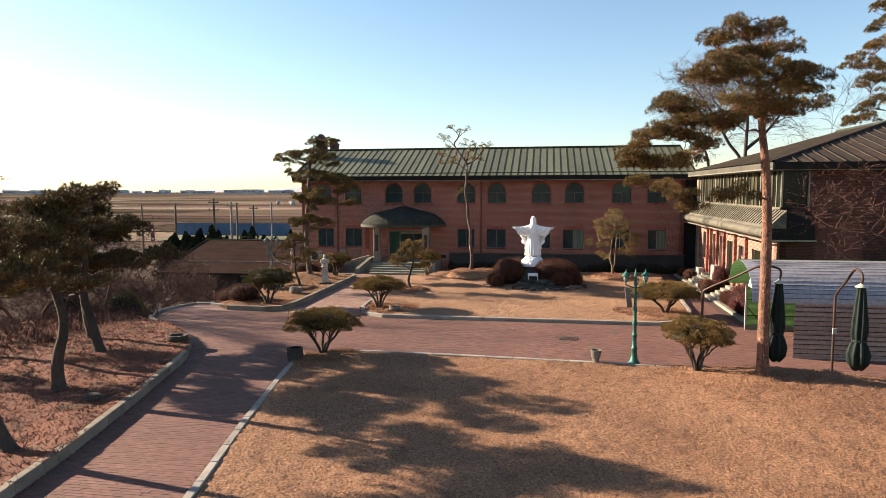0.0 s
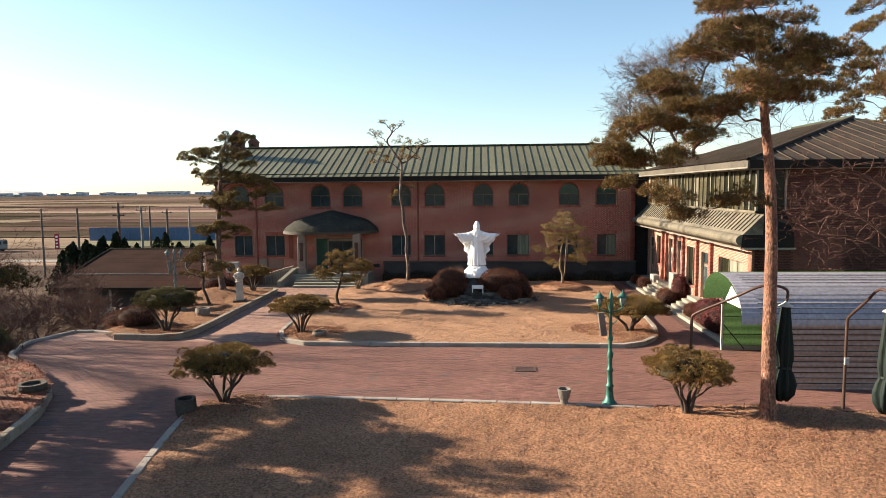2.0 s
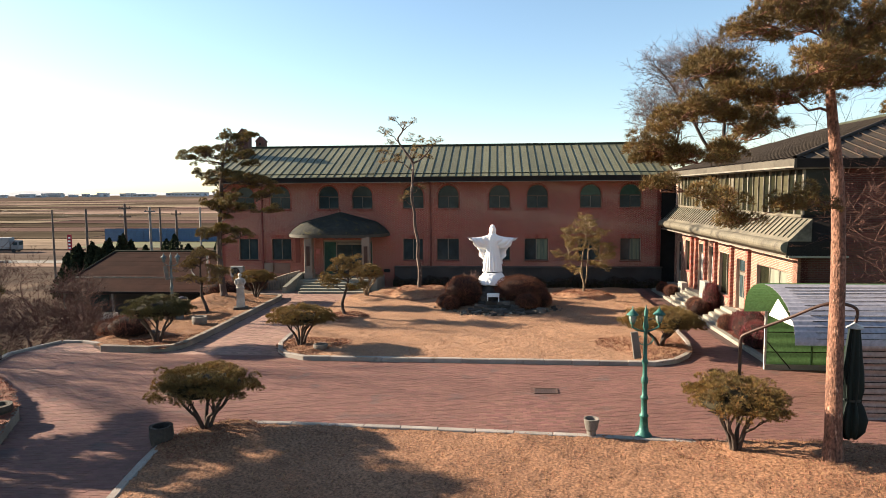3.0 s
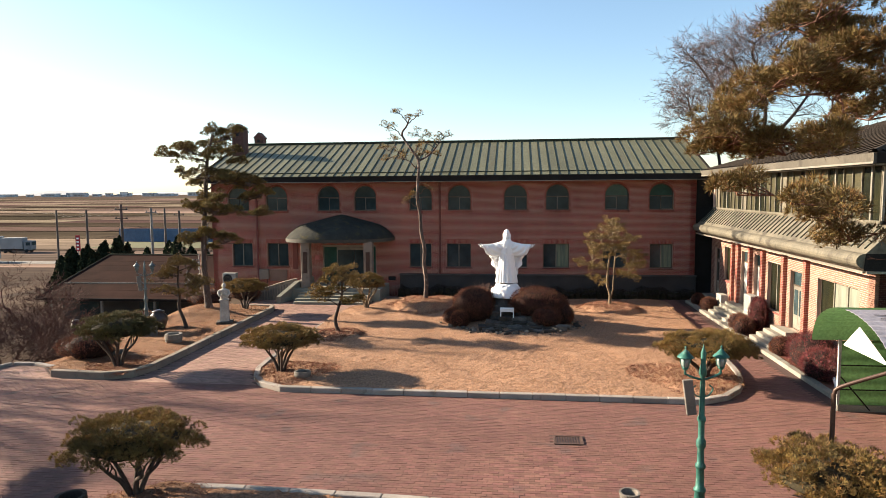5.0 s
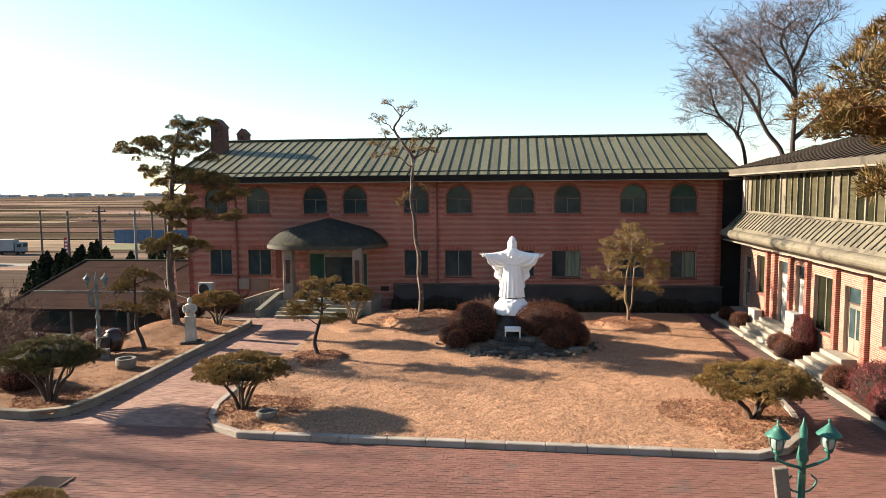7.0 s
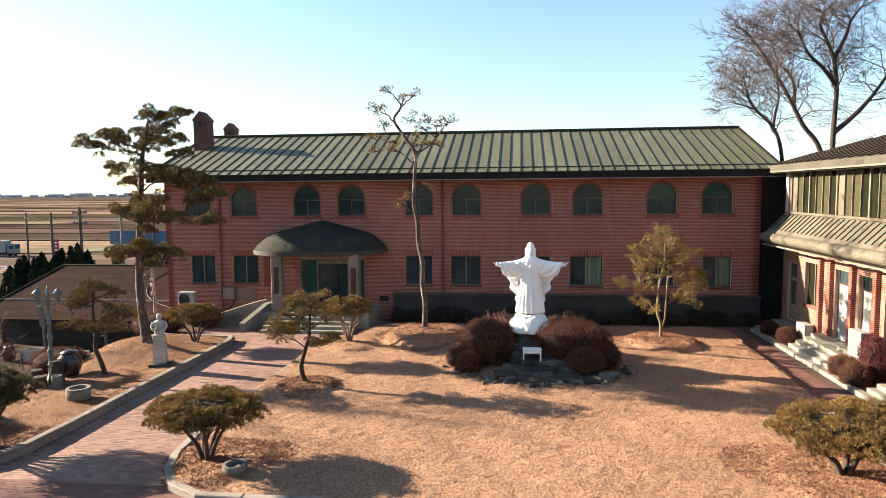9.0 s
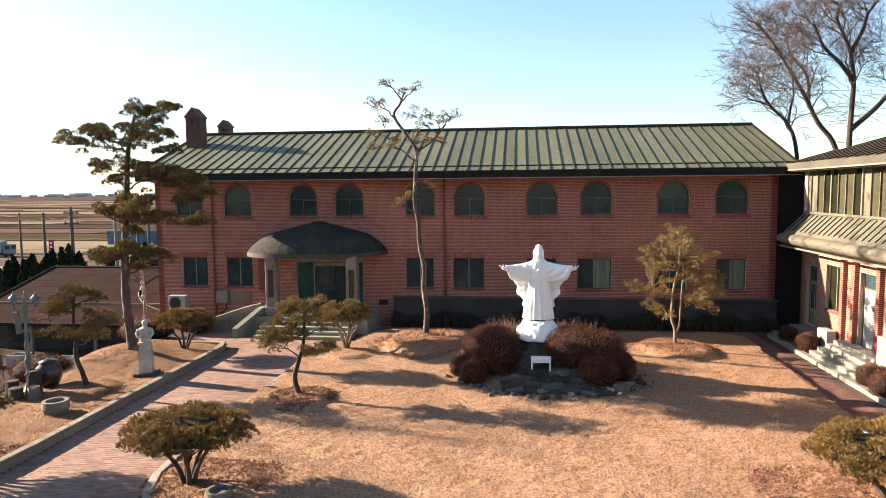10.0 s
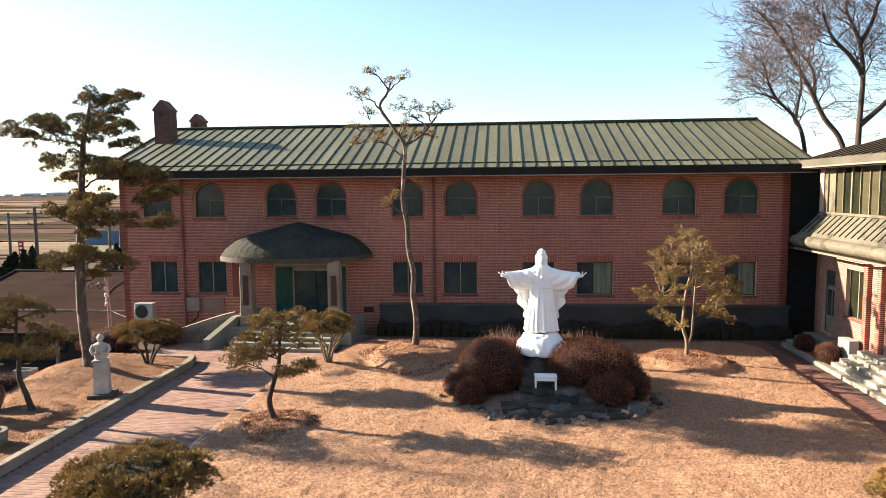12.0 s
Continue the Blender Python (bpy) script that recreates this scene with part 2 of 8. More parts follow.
BARKD = mat("dark_pine_bark", (0.064, 0.0448, 0.0344), (0.0384, 0.028, 0.0232), 2.5, 18, 0.95, 1.0, depth=0.03, stretch=(1, 1, 0.4))
BARKP = mat("pale_branch_bark", (0.198, 0.1485, 0.0935), (0.143, 0.1045, 0.066), 2.5, 18, 0.9, 0.8, depth=0.02, stretch=(1, 1, 0.4))
BARKT = mat("bare_twig_bark", (0.057, 0.0396, 0.033), (0.036, 0.0258, 0.0222), 1.5, 16, 0.9, 0.6, depth=0.02)
BARKRT = mat("reddish_twig_bark", (0.0969, 0.04488, 0.03366), (0.0663, 0.03315, 0.0255), 1.5, 16, 0.9, 0.6, depth=0.02)
AZALEA = mat("winter_azalea_leaf", (0.17, 0.066, 0.034), (0.09, 0.036, 0.024), 1.6, 10, 0.75, 0.0, island=0.5, trans=0.12)
AZALEAR = mat("red_winter_shrub_leaf", (0.144, 0.027, 0.03), (0.102, 0.024, 0.021), 1.6, 10, 0.7, 0.0, island=0.45, trans=0.15)
HEDGE = mat("dark_hedge_leaf", (0.035, 0.024, 0.017), (0.024, 0.018, 0.014), 1.6, 10, 0.8, 0.0, island=0.4)
CONIFER = mat("dark_conifer", (0.024, 0.03, 0.017), (0.018, 0.024, 0.014), 1.0, 10, 1.0, 0.0, island=0.4, spec=0.0)
GREYIRON = mat("grey_green_iron", (0.15, 0.18, 0.17), (0.10, 0.12, 0.115), 3.0, 40, 0.5, 0.3, metal=0.2)
# Brown stone darkened so the shade under the canopy is in its colour.
COLST = mat("shade_toned_brown_stone", (0.225, 0.18, 0.14), (0.165, 0.135, 0.11), 1.2, 60, 0.85, 0.4, stain=(0.12, 0.095, 0.075), stain_at=0.6)
WHITE = mat("white_painted_stone", (0.84, 0.83, 0.81), (0.78, 0.77, 0.755), 1.2, 30, 0.5, 0.05, depth=0.003, grain=0.025)
FIGST = mat("pale_weathered_stone", (0.44, 0.41, 0.36), (0.33, 0.305, 0.265), 3.0, 40, 0.85, 0.4, depth=0.006)
GREYST = mat("weathered_grey_stone", (0.1653, 0.1453, 0.1225), (0.1083, 0.0969, 0.08265), 2.0, 40, 0.9, 0.5, rand=0.15)
SLATE = mat("streaked_grey_ledge_stone", (0.13, 0.118, 0.105), (0.06, 0.055, 0.05), 3.0, 16, 0.85, 0.8, rand=0.25, depth=0.02, stain=(0.2, 0.185, 0.16), stain_at=0.62)
ROCK = mat("garden_rock", (0.076, 0.0608, 0.048), (0.0384, 0.032, 0.0264), 2.0, 14, 0.9, 0.9, rand=0.3, depth=0.03)
VERDI = mat("verdigris_iron", (0.033, 0.126, 0.099), (0.021, 0.078, 0.066), 3.0, 40, 0.5, 0.4, metal=0.3, stain=(0.096, 0.18, 0.144), stain_at=0.58)
LAMPG = mat("lantern_glass", (0.1995, 0.2394, 0.228), None, 2, 10, 0.1, 0.0, spec=0.6)
CLOTH = mat("dark_green_canvas", (0.004, 0.012, 0.0095), (0.003, 0.008, 0.007), 2.0, 30, 0.75, 0.3, stretch=(4, 4, 0.6))
CLOTHB = mat("black_green_canvas", (0.012, 0.02, 0.018), (0.008, 0.013, 0.012), 2.0, 30, 0.6, 0.3)
POLEM = mat("brown_painted_steel", (0.075, 0.045, 0.035), None, 2, 40, 0.45, 0.15, metal=0.4)
STEELR = mat("corrugated_lilac_steel", (0.3, 0.288, 0.324), (0.258, 0.246, 0.282), 0.4, 8, 0.5, 0.1, metal=0.25)
# The brown is the ground's reflection in the steel, put into the base colour.
STEELW = mat("steel_with_ground_reflection", (0.33, 0.235, 0.195), (0.27, 0.19, 0.16), 0.4, 8, 0.65, 0.1, spec=0.15)
GREENSH = mat("green_sheet", (0.1, 0.19, 0.07), (0.075, 0.15, 0.055), 0.8, 14, 0.6, 0.15, trans=0.45)
SHINGLE = mat("brown_roof_shingle", (0.03696, 0.02128, 0.0168), (0.02576, 0.01568, 0.01288), 0.7, 18, 1.0, 0.5, rand=0.12, spec=0.02)
PLASTIC = mat("off_white_plastic", (0.372, 0.36, 0.324), None, 1.5, 20, 0.5, 0.05)
DARKM = mat("black_metal", (0.02, 0.02, 0.02), None, 2, 20, 0.5, 0.1, metal=0.3)
JAR = mat("brown_glazed_jar", (0.05, 0.03, 0.025), (0.03, 0.02, 0.018), 2, 20, 0.3, 0.1, spec=0.5)
DOORW = mat("white_door_panel", (0.399, 0.3933, 0.3648), (0.3534, 0.3477, 0.3192), 1.0, 20, 0.4, 0.05)
REDM = mat("red_sign", (0.342, 0.0228, 0.0342), None, 2, 20, 0.6, 0.05)
BLUEM = mat("blue_metal_sheet", (0.057, 0.1083, 0.1938), (0.0456, 0.0855, 0.1539), 0.2, 4, 0.5, 0.1)
WOODP = mat("grey_utility_pole", (0.112, 0.091, 0.077), None, 2, 20, 0.9, 0.4)
PALEP = mat("pale_concrete_pole", (0.228, 0.2109, 0.1881), None, 2, 20, 0.9, 0.3)
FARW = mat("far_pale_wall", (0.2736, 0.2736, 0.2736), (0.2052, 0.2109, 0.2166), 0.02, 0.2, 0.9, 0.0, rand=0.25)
BALE = mat("white_bale_wrap", (0.4275, 0.4104, 0.3762), None, 0.5, 4, 0.7, 0.1)


def field_mat():
    """Winter fields: long strips of stubble and bare soil with tufts."""
    m = mat("winter_fields", (0.112, 0.084, 0.066), (0.07, 0.054, 0.044), 0.022, 0.4, 1.0, 0.5, depth=0.3, spec=0.0, stretch=(0.1, 1.6, 1), stain=(0.062, 0.05, 0.042), stain_at=0.54)
    return m


FIELD = field_mat()
# Brown plots made paler and pinker, with distance haze put into the colour.
PLOT = mat("hazed_paddy_plot", (0.18, 0.13, 0.098), (0.11, 0.081, 0.063), 0.03, 0.7, 1.0, 0.5, depth=0.2, rand=0.7, grain=0.4, spec=0.0, stretch=(0.1, 1.5, 1), stain=(0.085, 0.066, 0.052), stain_at=0.5)


# ---- builders ----
def fast_mesh(name, V, F):
    V = np.asarray(V, dtype=np.float32).reshape(-1, 3)
    F = np.asarray(F, dtype=np.int32)
    me = bpy.data.meshes.new(name)
    m, k = F.shape
    me.vertices.add(len(V))
    me.vertices.foreach_set("co", V.ravel())
    me.loops.add(m * k)
    me.loops.foreach_set("vertex_index", F.ravel())
    me.polygons.add(m)
    me.polygons.foreach_set("loop_start", np.arange(m, dtype=np.int32) * k)
    me.update(calc_edges=True)
    return me


def finish(me, material, smooth=False):
    me.materials.append(material)
    me.polygons.foreach_set("use_smooth", np.full(len(me.polygons), bool(smooth)))
    return me


def thing(name, label, category, loc=(0, 0, 0), group="", kind=""):
    ob = new(name)
    ob.empty_display_size = 0.2
    ob.matrix_basis = Matrix.Translation(loc)
    return tagged(ob, label, category, group, kind)


def attach(name, me, parent, label="", kind=""):
    """A mesh as a part; its vertices are in world metres unless the parent stands at the origin of its own."""
    ob = new(name, me)
    if parent is not None:
        ob.parent = parent
    return tagged(ob, label, kind=kind)


def part(name, bm, material, parent, label="", smooth=False):
    me = bpy.data.meshes.new(name)
    bmesh.ops.recalc_face_normals(bm, faces=bm.faces)
    bm.to_mesh(me)
    bm.free()
    return attach(name, finish(me, material, smooth), parent, label)


def box(bm, x0, x1, y0, y1, z0, z1, bevel=0.0):
    g = bmesh.ops.create_cube(bm, size=1.0, matrix=Matrix.Translation(((x0 + x1) / 2, (y0 + y1) / 2, (z0 + z1) / 2)) @ Matrix.Diagonal((x1 - x0, y1 - y0, z1 - z0, 1)))
    if bevel:
        es = list({e for v in g["verts"] for e in v.link_edges})
        bmesh.ops.bevel(bm, geom=es, offset=bevel, segments=1, affect="EDGES")
    return bm


def bx(name, material, parent, x0, x1, y0, y1, z0, z1, bevel=0.0, label=""):
    return part(name, box(bmesh.new(), x0, x1, y0, y1, z0, z1, bevel), material, parent, label)


def tube_arrays(pts, rad, n=7):
    """Rings along a path: vertices and quads, with closed ends left open but tapered."""
    P = np.asarray(pts, float)
    R = np.asarray(rad, float)
    T = np.gradient(P, axis=0)
    T /= np.linalg.norm(T, axis=1)[:, None] + 1e-9
    ref = np.array([0.31, 0.95, 0.05])
    A = np.cross(T, ref)
    A /= np.linalg.norm(A, axis=1)[:, None] + 1e-9
    B = np.cross(T, A)
    a = np.arange(n) * 2 * np.pi / n
    V = P[:, None, :] + R[:, None, None] * (np.cos(a)[None, :, None] * A[:, None, :] + np.sin(a)[None, :, None] * B[:, None, :])
    k = len(P)
    i = np.arange(k - 1)[:, None] * n
    j = np.arange(n)[None, :]
    F = np.stack([i + j, i + (j + 1) % n, i + n + (j + 1) % n, i + n + j], -1).reshape(-1, 4)
    return V.reshape(-1, 3), F


def join_arrays(parts_list):
    Vs, Fs, o = [], [], 0
    for V, F in parts_list:
        Vs.append(V)
        Fs.append(np.asarray(F) + o)
        o += len(V)
    return np.concatenate(Vs), np.concatenate(Fs)


def tubes(name, paths, material, parent, n=7, label=""):
    V, F = join_arrays([tube_arrays(p, r, n) for p, r in paths])
    return attach(name, finish(fast_mesh(name, V, F), material, True), parent, label, "stuff" if name == "branchwork" else "")


def lathe(bm, prof, n=16, c=(0, 0, 0), squash=1.0):
    """A turned shape from (radius, height) pairs."""
    rings = []
    for r, z in prof:
        rings.append([bm.verts.new((c[0] + r * math.cos(2 * math.pi * i / n), c[1] + squash * r * math.sin(2 * math.pi * i / n), c[2] + z)) for i in range(n)])
    for a, b in zip(rings, rings[1:]):
        for i in range(n):
            bm.faces.new((a[i], a[(i + 1) % n], b[(i + 1) % n], b[i]))
    bm.faces.new(rings[0][::-1])
    bm.faces.new(rings[-1])
    return bm


def boxes_np(C, H, drop=None):
    """Many axis-aligned boxes: centres and half sizes; drop leaves out the buried face."""
    C, H = np.asarray(C, float), np.asarray(H, float)
    s = np.array([[-1, -1, -1], [1, -1, -1], [1, 1, -1], [-1, 1, -1], [-1, -1, 1], [1, -1, 1], [1, 1, 1], [-1, 1, 1]], float)
    V = (C[:, None, :] + H[:, None, :] * s[None]).reshape(-1, 3)
    f = np.array([[0, 3, 2, 1], [4, 5, 6, 7], [0, 1, 5, 4], [1, 2, 6, 5], [2, 3, 7, 6], [3, 0, 4, 7]])
    if drop is not None:
        f = np.delete(f, drop, 0)
    F = (np.arange(len(C))[:, None, None] * 8 + f[None]).reshape(-1, 4)
    return V, F


def needles_np(rng, P, D, per, length, width, spread=0.9):
    """Bundles of thin triangles that radiate from the points P about the directions D."""
    n = len(P)
    P = np.repeat(P, per, 0)
    D = np.repeat(D, per, 0) + rng.normal(0, spread * 0.6, (n * per, 3))
    D /= np.linalg.norm(D, axis=1)[:, None] + 1e-9
    S = np.cross(D, rng.normal(0, 1, (n * per, 3)))
    S /= np.linalg.norm(S, axis=1)[:, None] + 1e-9
    l = length * rng.uniform(0.6, 1.15, (n * per, 1))
    V = np.stack([P - S * width / 2, P + S * width / 2, P + D * l], 1).reshape(-1, 3)
    return V, np.arange(n * per * 3).reshape(-1, 3)


def leaves_np(rng, P, D, size):
    """Small four-cornered leaves at P, roughly facing D."""
    n = len(P)
    D = D + rng.normal(0, 0.55, (n, 3))
    D /= np.linalg.norm(D, axis=1)[:, None] + 1e-9
    A = np.cross(D, rng.normal(0, 1, (n, 3)))
    A /= np.linalg.norm(A, axis=1)[:, None] + 1e-9
    B = np.cross(D, A)
    s = size * rng.uniform(0.6, 1.3, (n, 1))
    V = np.stack([P - A * s, P + B * s * 0.5, P + A * s, P - B * s * 0.5], 1).reshape(-1, 3)
    return V, np.arange(n * 4).reshape(-1, 4)


def dome_points(rng, n, c, r, low=-0.35):
    """Points and outward directions on the upper part of an ellipsoid."""
    z = rng.uniform(low, 1, n)
    a = rng.uniform(0, 2 * np.pi, n)
    q = np.sqrt(np.maximum(0, 1 - z * z))
    U = np.stack([q * np.cos(a), q * np.sin(a), z], 1)
    P = np.asarray(c) + U * np.asarray(r) * rng.uniform(0.82, 1.04, (n, 1))
    return P, U


def smooth_path(pts, steps=5):
    """A rounded run through the points."""
    P = [np.asarray(p, float) for p in pts]
    P = [2 * P[0] - P[1]] + P + [2 * P[-1] - P[-2]]
    out = []
    for a, b, c, d in zip(P, P[1:], P[2:], P[3:]):
        for i in range(steps):
            t = i / steps
            out.append(0.5 * (2 * b + (c - a) * t + (2 * a - 5 * b + 4 * c - d) * t * t + (3 * b - a - 3 * c + d) * t ** 3))
    out.append(P[-2])
    return np.array(out)


def inside(poly, x, y):
    """Even-odd test for arrays of points."""
    x, y = np.asarray(x, float), np.asarray(y, float)
    r = np.zeros(np.broadcast(x, y).shape, bool)
    for (x0, y0), (x1, y1) in zip(poly, poly[1:] + poly[:1]):
        if y0 == y1:
            continue
        c = (y0 > y) != (y1 > y)
        r ^= c & (x < (x1 - x0) * (y - y0) / (y1 - y0) + x0)
    return r


# ---- ground ----
def step01(a, b, v):
    t = np.clip((v - a) / (b - a), 0, 1)
    return t * t * (3 - 2 * t)


def land(x, y):
    """Height of the land: a level court on a low hill, falling to a plain."""
    x, y = np.asarray(x, float), np.asarray(y, float)
    west = step01(-18.8, -23.5, x) * step01(27, 34, y)
    h = -0.22 - 3.0 * west
    h = h - 2.2 * step01(-21, -38, x) * (1 - step01(24, 34, y))
    far = np.maximum(step01(-42, -75, x), step01(68, 110, y) * step01(20, -20, x))
    far = np.maximum(far, step01(120, 260, np.hypot(x, y - 20)))
    return h * (1 - far) - 7.0 * far


def axis_lines(marks):
    out = []
    for a, b, s in marks:
        out += list(np.arange(a, b, s))
    return np.array(out + [marks[-1][1]])


def grid_mesh(name, xs, ys, zfun, material, keep=None):
    X, Y = np.meshgrid(xs, ys)
    V = np.stack([X, Y, zfun(X, Y)], -1).reshape(-1, 3)
    w = len(xs)
    i = (np.arange(len(ys) - 1)[:, None] * w + np.arange(w - 1)[None, :]).ravel()
    F = np.stack([i, i + 1, i + w + 1, i + w], 1)
    if keep is not None:
        c = V[F].mean(1)
        F = F[keep(c[:, 0], c[:, 1])]
        used = np.unique(F)
        m = np.zeros(len(V), int)
        m[used] = np.arange(len(used))
        V, F = V[used], m[F]
    return finish(fast_mesh(name, V, F), material, True)


gx = axis_lines([(-4000, -400, 300), (-400, -80, 20), (-80, -12, 2), (-12, 40, 4), (40, 400, 40), (400, 4000, 400)])
gy = axis_lines([(-400, -40, 40), (-40, 80, 2), (80, 300, 10), (300, 4500, 150)])
ground = attach("ground", grid_mesh("ground", gx, gy, land, FIELD), None)
tagged(ground, "brown winter fields and bare earth reaching the horizon", "ground", kind="structure")

# outlines in plan
ROAD_W = [(-8.2, -14.0), (-9.2, -2.0), (-10.6, 8.0), (-11.15, 10.3), (-11.45, 12.25), (-12.2, 15.8), (-12.9, 18.6), (-13.5, 21.1), (-14.55, 23.3), (-15.85, 24.75), (-17.3, 26.0), (-18.7, 27.2)]
FRONT_LAWN = [(20.0, -14.0), (-5.6, -14.0), (-6.6, 2.0), (-7.7, 11.0), (-8.6, 15.4), (-9.45, 20.2), (-9.6, 21.4), (-9.35, 22.5), (-8.6, 23.1), (-7.5, 23.25), (-3.4, 23.1), (1.1, 22.8), (6.4, 22.35), (10.2, 21.9), (20.0, 21.2)]
ISLAND = [(-8.4, 29.85), (4.6, 29.7), (5.5, 30.3), (6.2, 31.4), (6.55, 33.0), (6.85, 37.0), (7.0, 42.0), (7.15, 46.4), (6.3, 47.3), (-7.4, 47.2), (-8.3, 46.4), (-8.8, 44.2), (-10.0, 42.0), (-10.1, 38.5), (-10.2, 33.5), (-10.05, 31.6), (-9.4, 30.4)]
WEST_ISLAND = [(-16.9, 30.75), (-14.3, 30.6), (-13.85, 31.2), (-13.7, 32.2), (-13.7, 44.1), (-16.0, 44.2), (-21.0, 44.2), (-21.5, 38.0), (-20.0, 33.4), (-17.6, 31.6)]
WEST_LAWN = [(x, y) for x, y in ROAD_W] + [(-20.2, 28.6), (-24.0, 29.5), (-34.0, 28.0), (-34.0, -14.0)]
PAVED = [(x, y) for x, y in ROAD_W] + [(-19.6, 28.4), (-20.1, 30.2), (-19.3, 32.4), (-17.4, 31.9), (-16.5, 31.0), (-14.2, 31.0), (-13.9, 44.3), (-16.6, 44.4), (-16.6, 48.9), (9.8, 49.0), (9.6, 31.2), (20.0, 31.2), (20.0, 20.5), (-7.8, 22.0), (-8.2, 20.0), (-6.0, 8.0), (-4.0, -14.0)]


def mound(x, y, cx, cy, r, h):
    """A raised ring of turf: nearly level on top, with a short steep edge of uneven outline."""
    a = np.arctan2(y - cy, x - cx)
    d = np.hypot(x - cx, y - cy) / (r * (1 + 0.07 * np.sin(2 * a + cx) + 0.05 * np.sin(3 * a + cy) + 0.025 * np.sin(7 * a)))
    return h * (0.85 * np.exp(-(d ** 13)) + 0.15 * np.exp(-(d ** 2) * 1.6)) * (1 + 0.1 * np.sin(x * 3.1 + y * 2.3))


def swell(x, y, cx, cy, r, h):
    return h * np.exp(-((np.hypot(x - cx, y - cy) / r) ** 2))


def ripples(x, y):
    return 0.025 * np.sin(x * 0.9 + 1.3) * np.cos(y * 0.8) + 0.012 * np.sin(x * 2.7 + y * 2.1)


def z_front(x, y):
    return -0.06 + ripples(x, y) * 0.7 + swell(x, y, 7.2, 20.2, 3.0, 0.3) + mound(x, y, -8.6, 22.2, 1.4, 0.08)


def z_island(x, y):
    z = 0.02 + ripples(x, y) + 0.12 * step01(32, 44, y)
    for c in ((-5.7, 44.3, 1.6, 0.4), (3.8, 43.9, 1.4, 0.24), (-8.5, 37.3, 0.95, 0.16), (-8.6, 42.9, 1.2, 0.12), (-8.7, 31.7, 1.2, 0.08), (4.9, 32.0, 1.3, 0.08)):
        z = z + mound(x, y, *c)
    return z + swell(x, y, -1.1, 40.9, 2.6, 0.35)


def z_west_island(x, y):
    z = 0.06 + ripples(x, y) + swell(x, y, -16.9, 41.6, 2.0, 0.42) + mound(x, y, -15.55, 37.6, 1.0, 0.14)
    return z - 2.6 * step01(-18.2, -22.0, x) * step01(32, 36, y) - 0.3 * step01(-17, -19, x)


def z_west_lawn(x, y):
    return 0.14 + ripples(x, y) * 2 - 2.1 * step01(-21, -38, x) + 0.12 * step01(-13, -17, x) - 0.3 * step01(24.5, 29, y)


def lawn(name, poly, zfun, material, cell, label):
    xs = [p[0] for p in poly]
    ys = [p[1] for p in poly]
    gxs, gys = np.arange(min(xs), max(xs) + cell, cell), np.arange(min(ys), max(ys) + cell, cell)

    def keep(x, y):
        e = 0.07
        return inside(poly, x + e, y) & inside(poly, x - e, y) & inside(poly, x, y + e) & inside(poly, x, y - e)

    tufts = np.random.default_rng(len(name))

    def rough(x, y):
        """Matted tufts: a fine uneven relief on the lie of the land."""
        return zfun(x, y) + tufts.normal(0, 0.014, np.shape(x))

    ob = attach(name, grid_mesh(name, gxs, gys, rough, material, keep), None)
    return tagged(ob, label, "lawn", kind="structure")


lawn("lawn_front", FRONT_LAWN, z_front, GRASSF, 0.14, "golden dry winter lawn beside the brick road")
lawn("lawn_island", ISLAND, z_island, GRASS, 0.12, "golden dry lawn island with low mounds round the trees")
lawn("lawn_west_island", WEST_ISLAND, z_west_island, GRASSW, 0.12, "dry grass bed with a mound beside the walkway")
lawn("bed_west", WEST_LAWN, z_west_lawn, LITTER, 0.2, "raised bed covered in rusty pine litter")

# joint bed under the pavers
bed = grid_mesh("pavement", np.arange(-21, 20.5, 0.25), np.arange(-14, 49.3, 0.25), lambda x, y: x * 0 - 0.106, JOINT, lambda x, y: inside(PAVED, x, y))
pavement = tagged(attach("pavement", bed, None), "red brick paved court and driveway with running-bond pavers", "pavement", kind="structure")


# ---- kerbs ----
def kerb(name, pts, ztop, width, zbot, label, closed=False, side=1.0, length=0.98, material=STONE):
    """Granite kerb stones laid end to end along a line; side: which way from the line they reach."""
    holder = thing(name, label, "kerb", kind="structure")
    P = [np.array(p, float) for p in pts]
    if closed:
        P.append(P[0])
    run = [P[0]]
    for a, b in zip(P, P[1:]):
        n = max(1, int(np.hypot(*(b - a)) / 0.1))
        run += [a + (b - a) * i / n for i in range(1, n + 1)]
    run = np.array(run)
    s = np.concatenate([[0], np.cumsum(np.hypot(*np.diff(run, axis=0).T))])
    n = max(1, int(s[-1] / length))
    st = np.linspace(0, s[-1], n + 1)
    Q = np.stack([np.interp(st, s, run[:, 0]), np.interp(st, s, run[:, 1])], 1)
    cache = {}
    for i in range(n):
        a, b = Q[i], Q[i + 1]
        d = b - a
        l = float(np.hypot(*d))
        key = round(l, 2)
        if key not in cache:
            bm = box(bmesh.new(), 0.004, key - 0.004, 0, width, zbot, ztop, 0.018)
            me = bpy.data.meshes.new("kerb_stone")
            bm.to_mesh(me)
            bm.free()
            cache[key] = finish(me, material)
        ob = new("kerb_stone", cache[key])
        ob.parent = holder
        ang = math.degrees(math.atan2(d[1], d[0]))
        m = pose(a[0], a[1], random.uniform(-0.006, 0.006), 0, 0, ang)
        if side < 0:
            m = m @ pose(0, -width, 0)
        ob.matrix_basis = m
    return holder


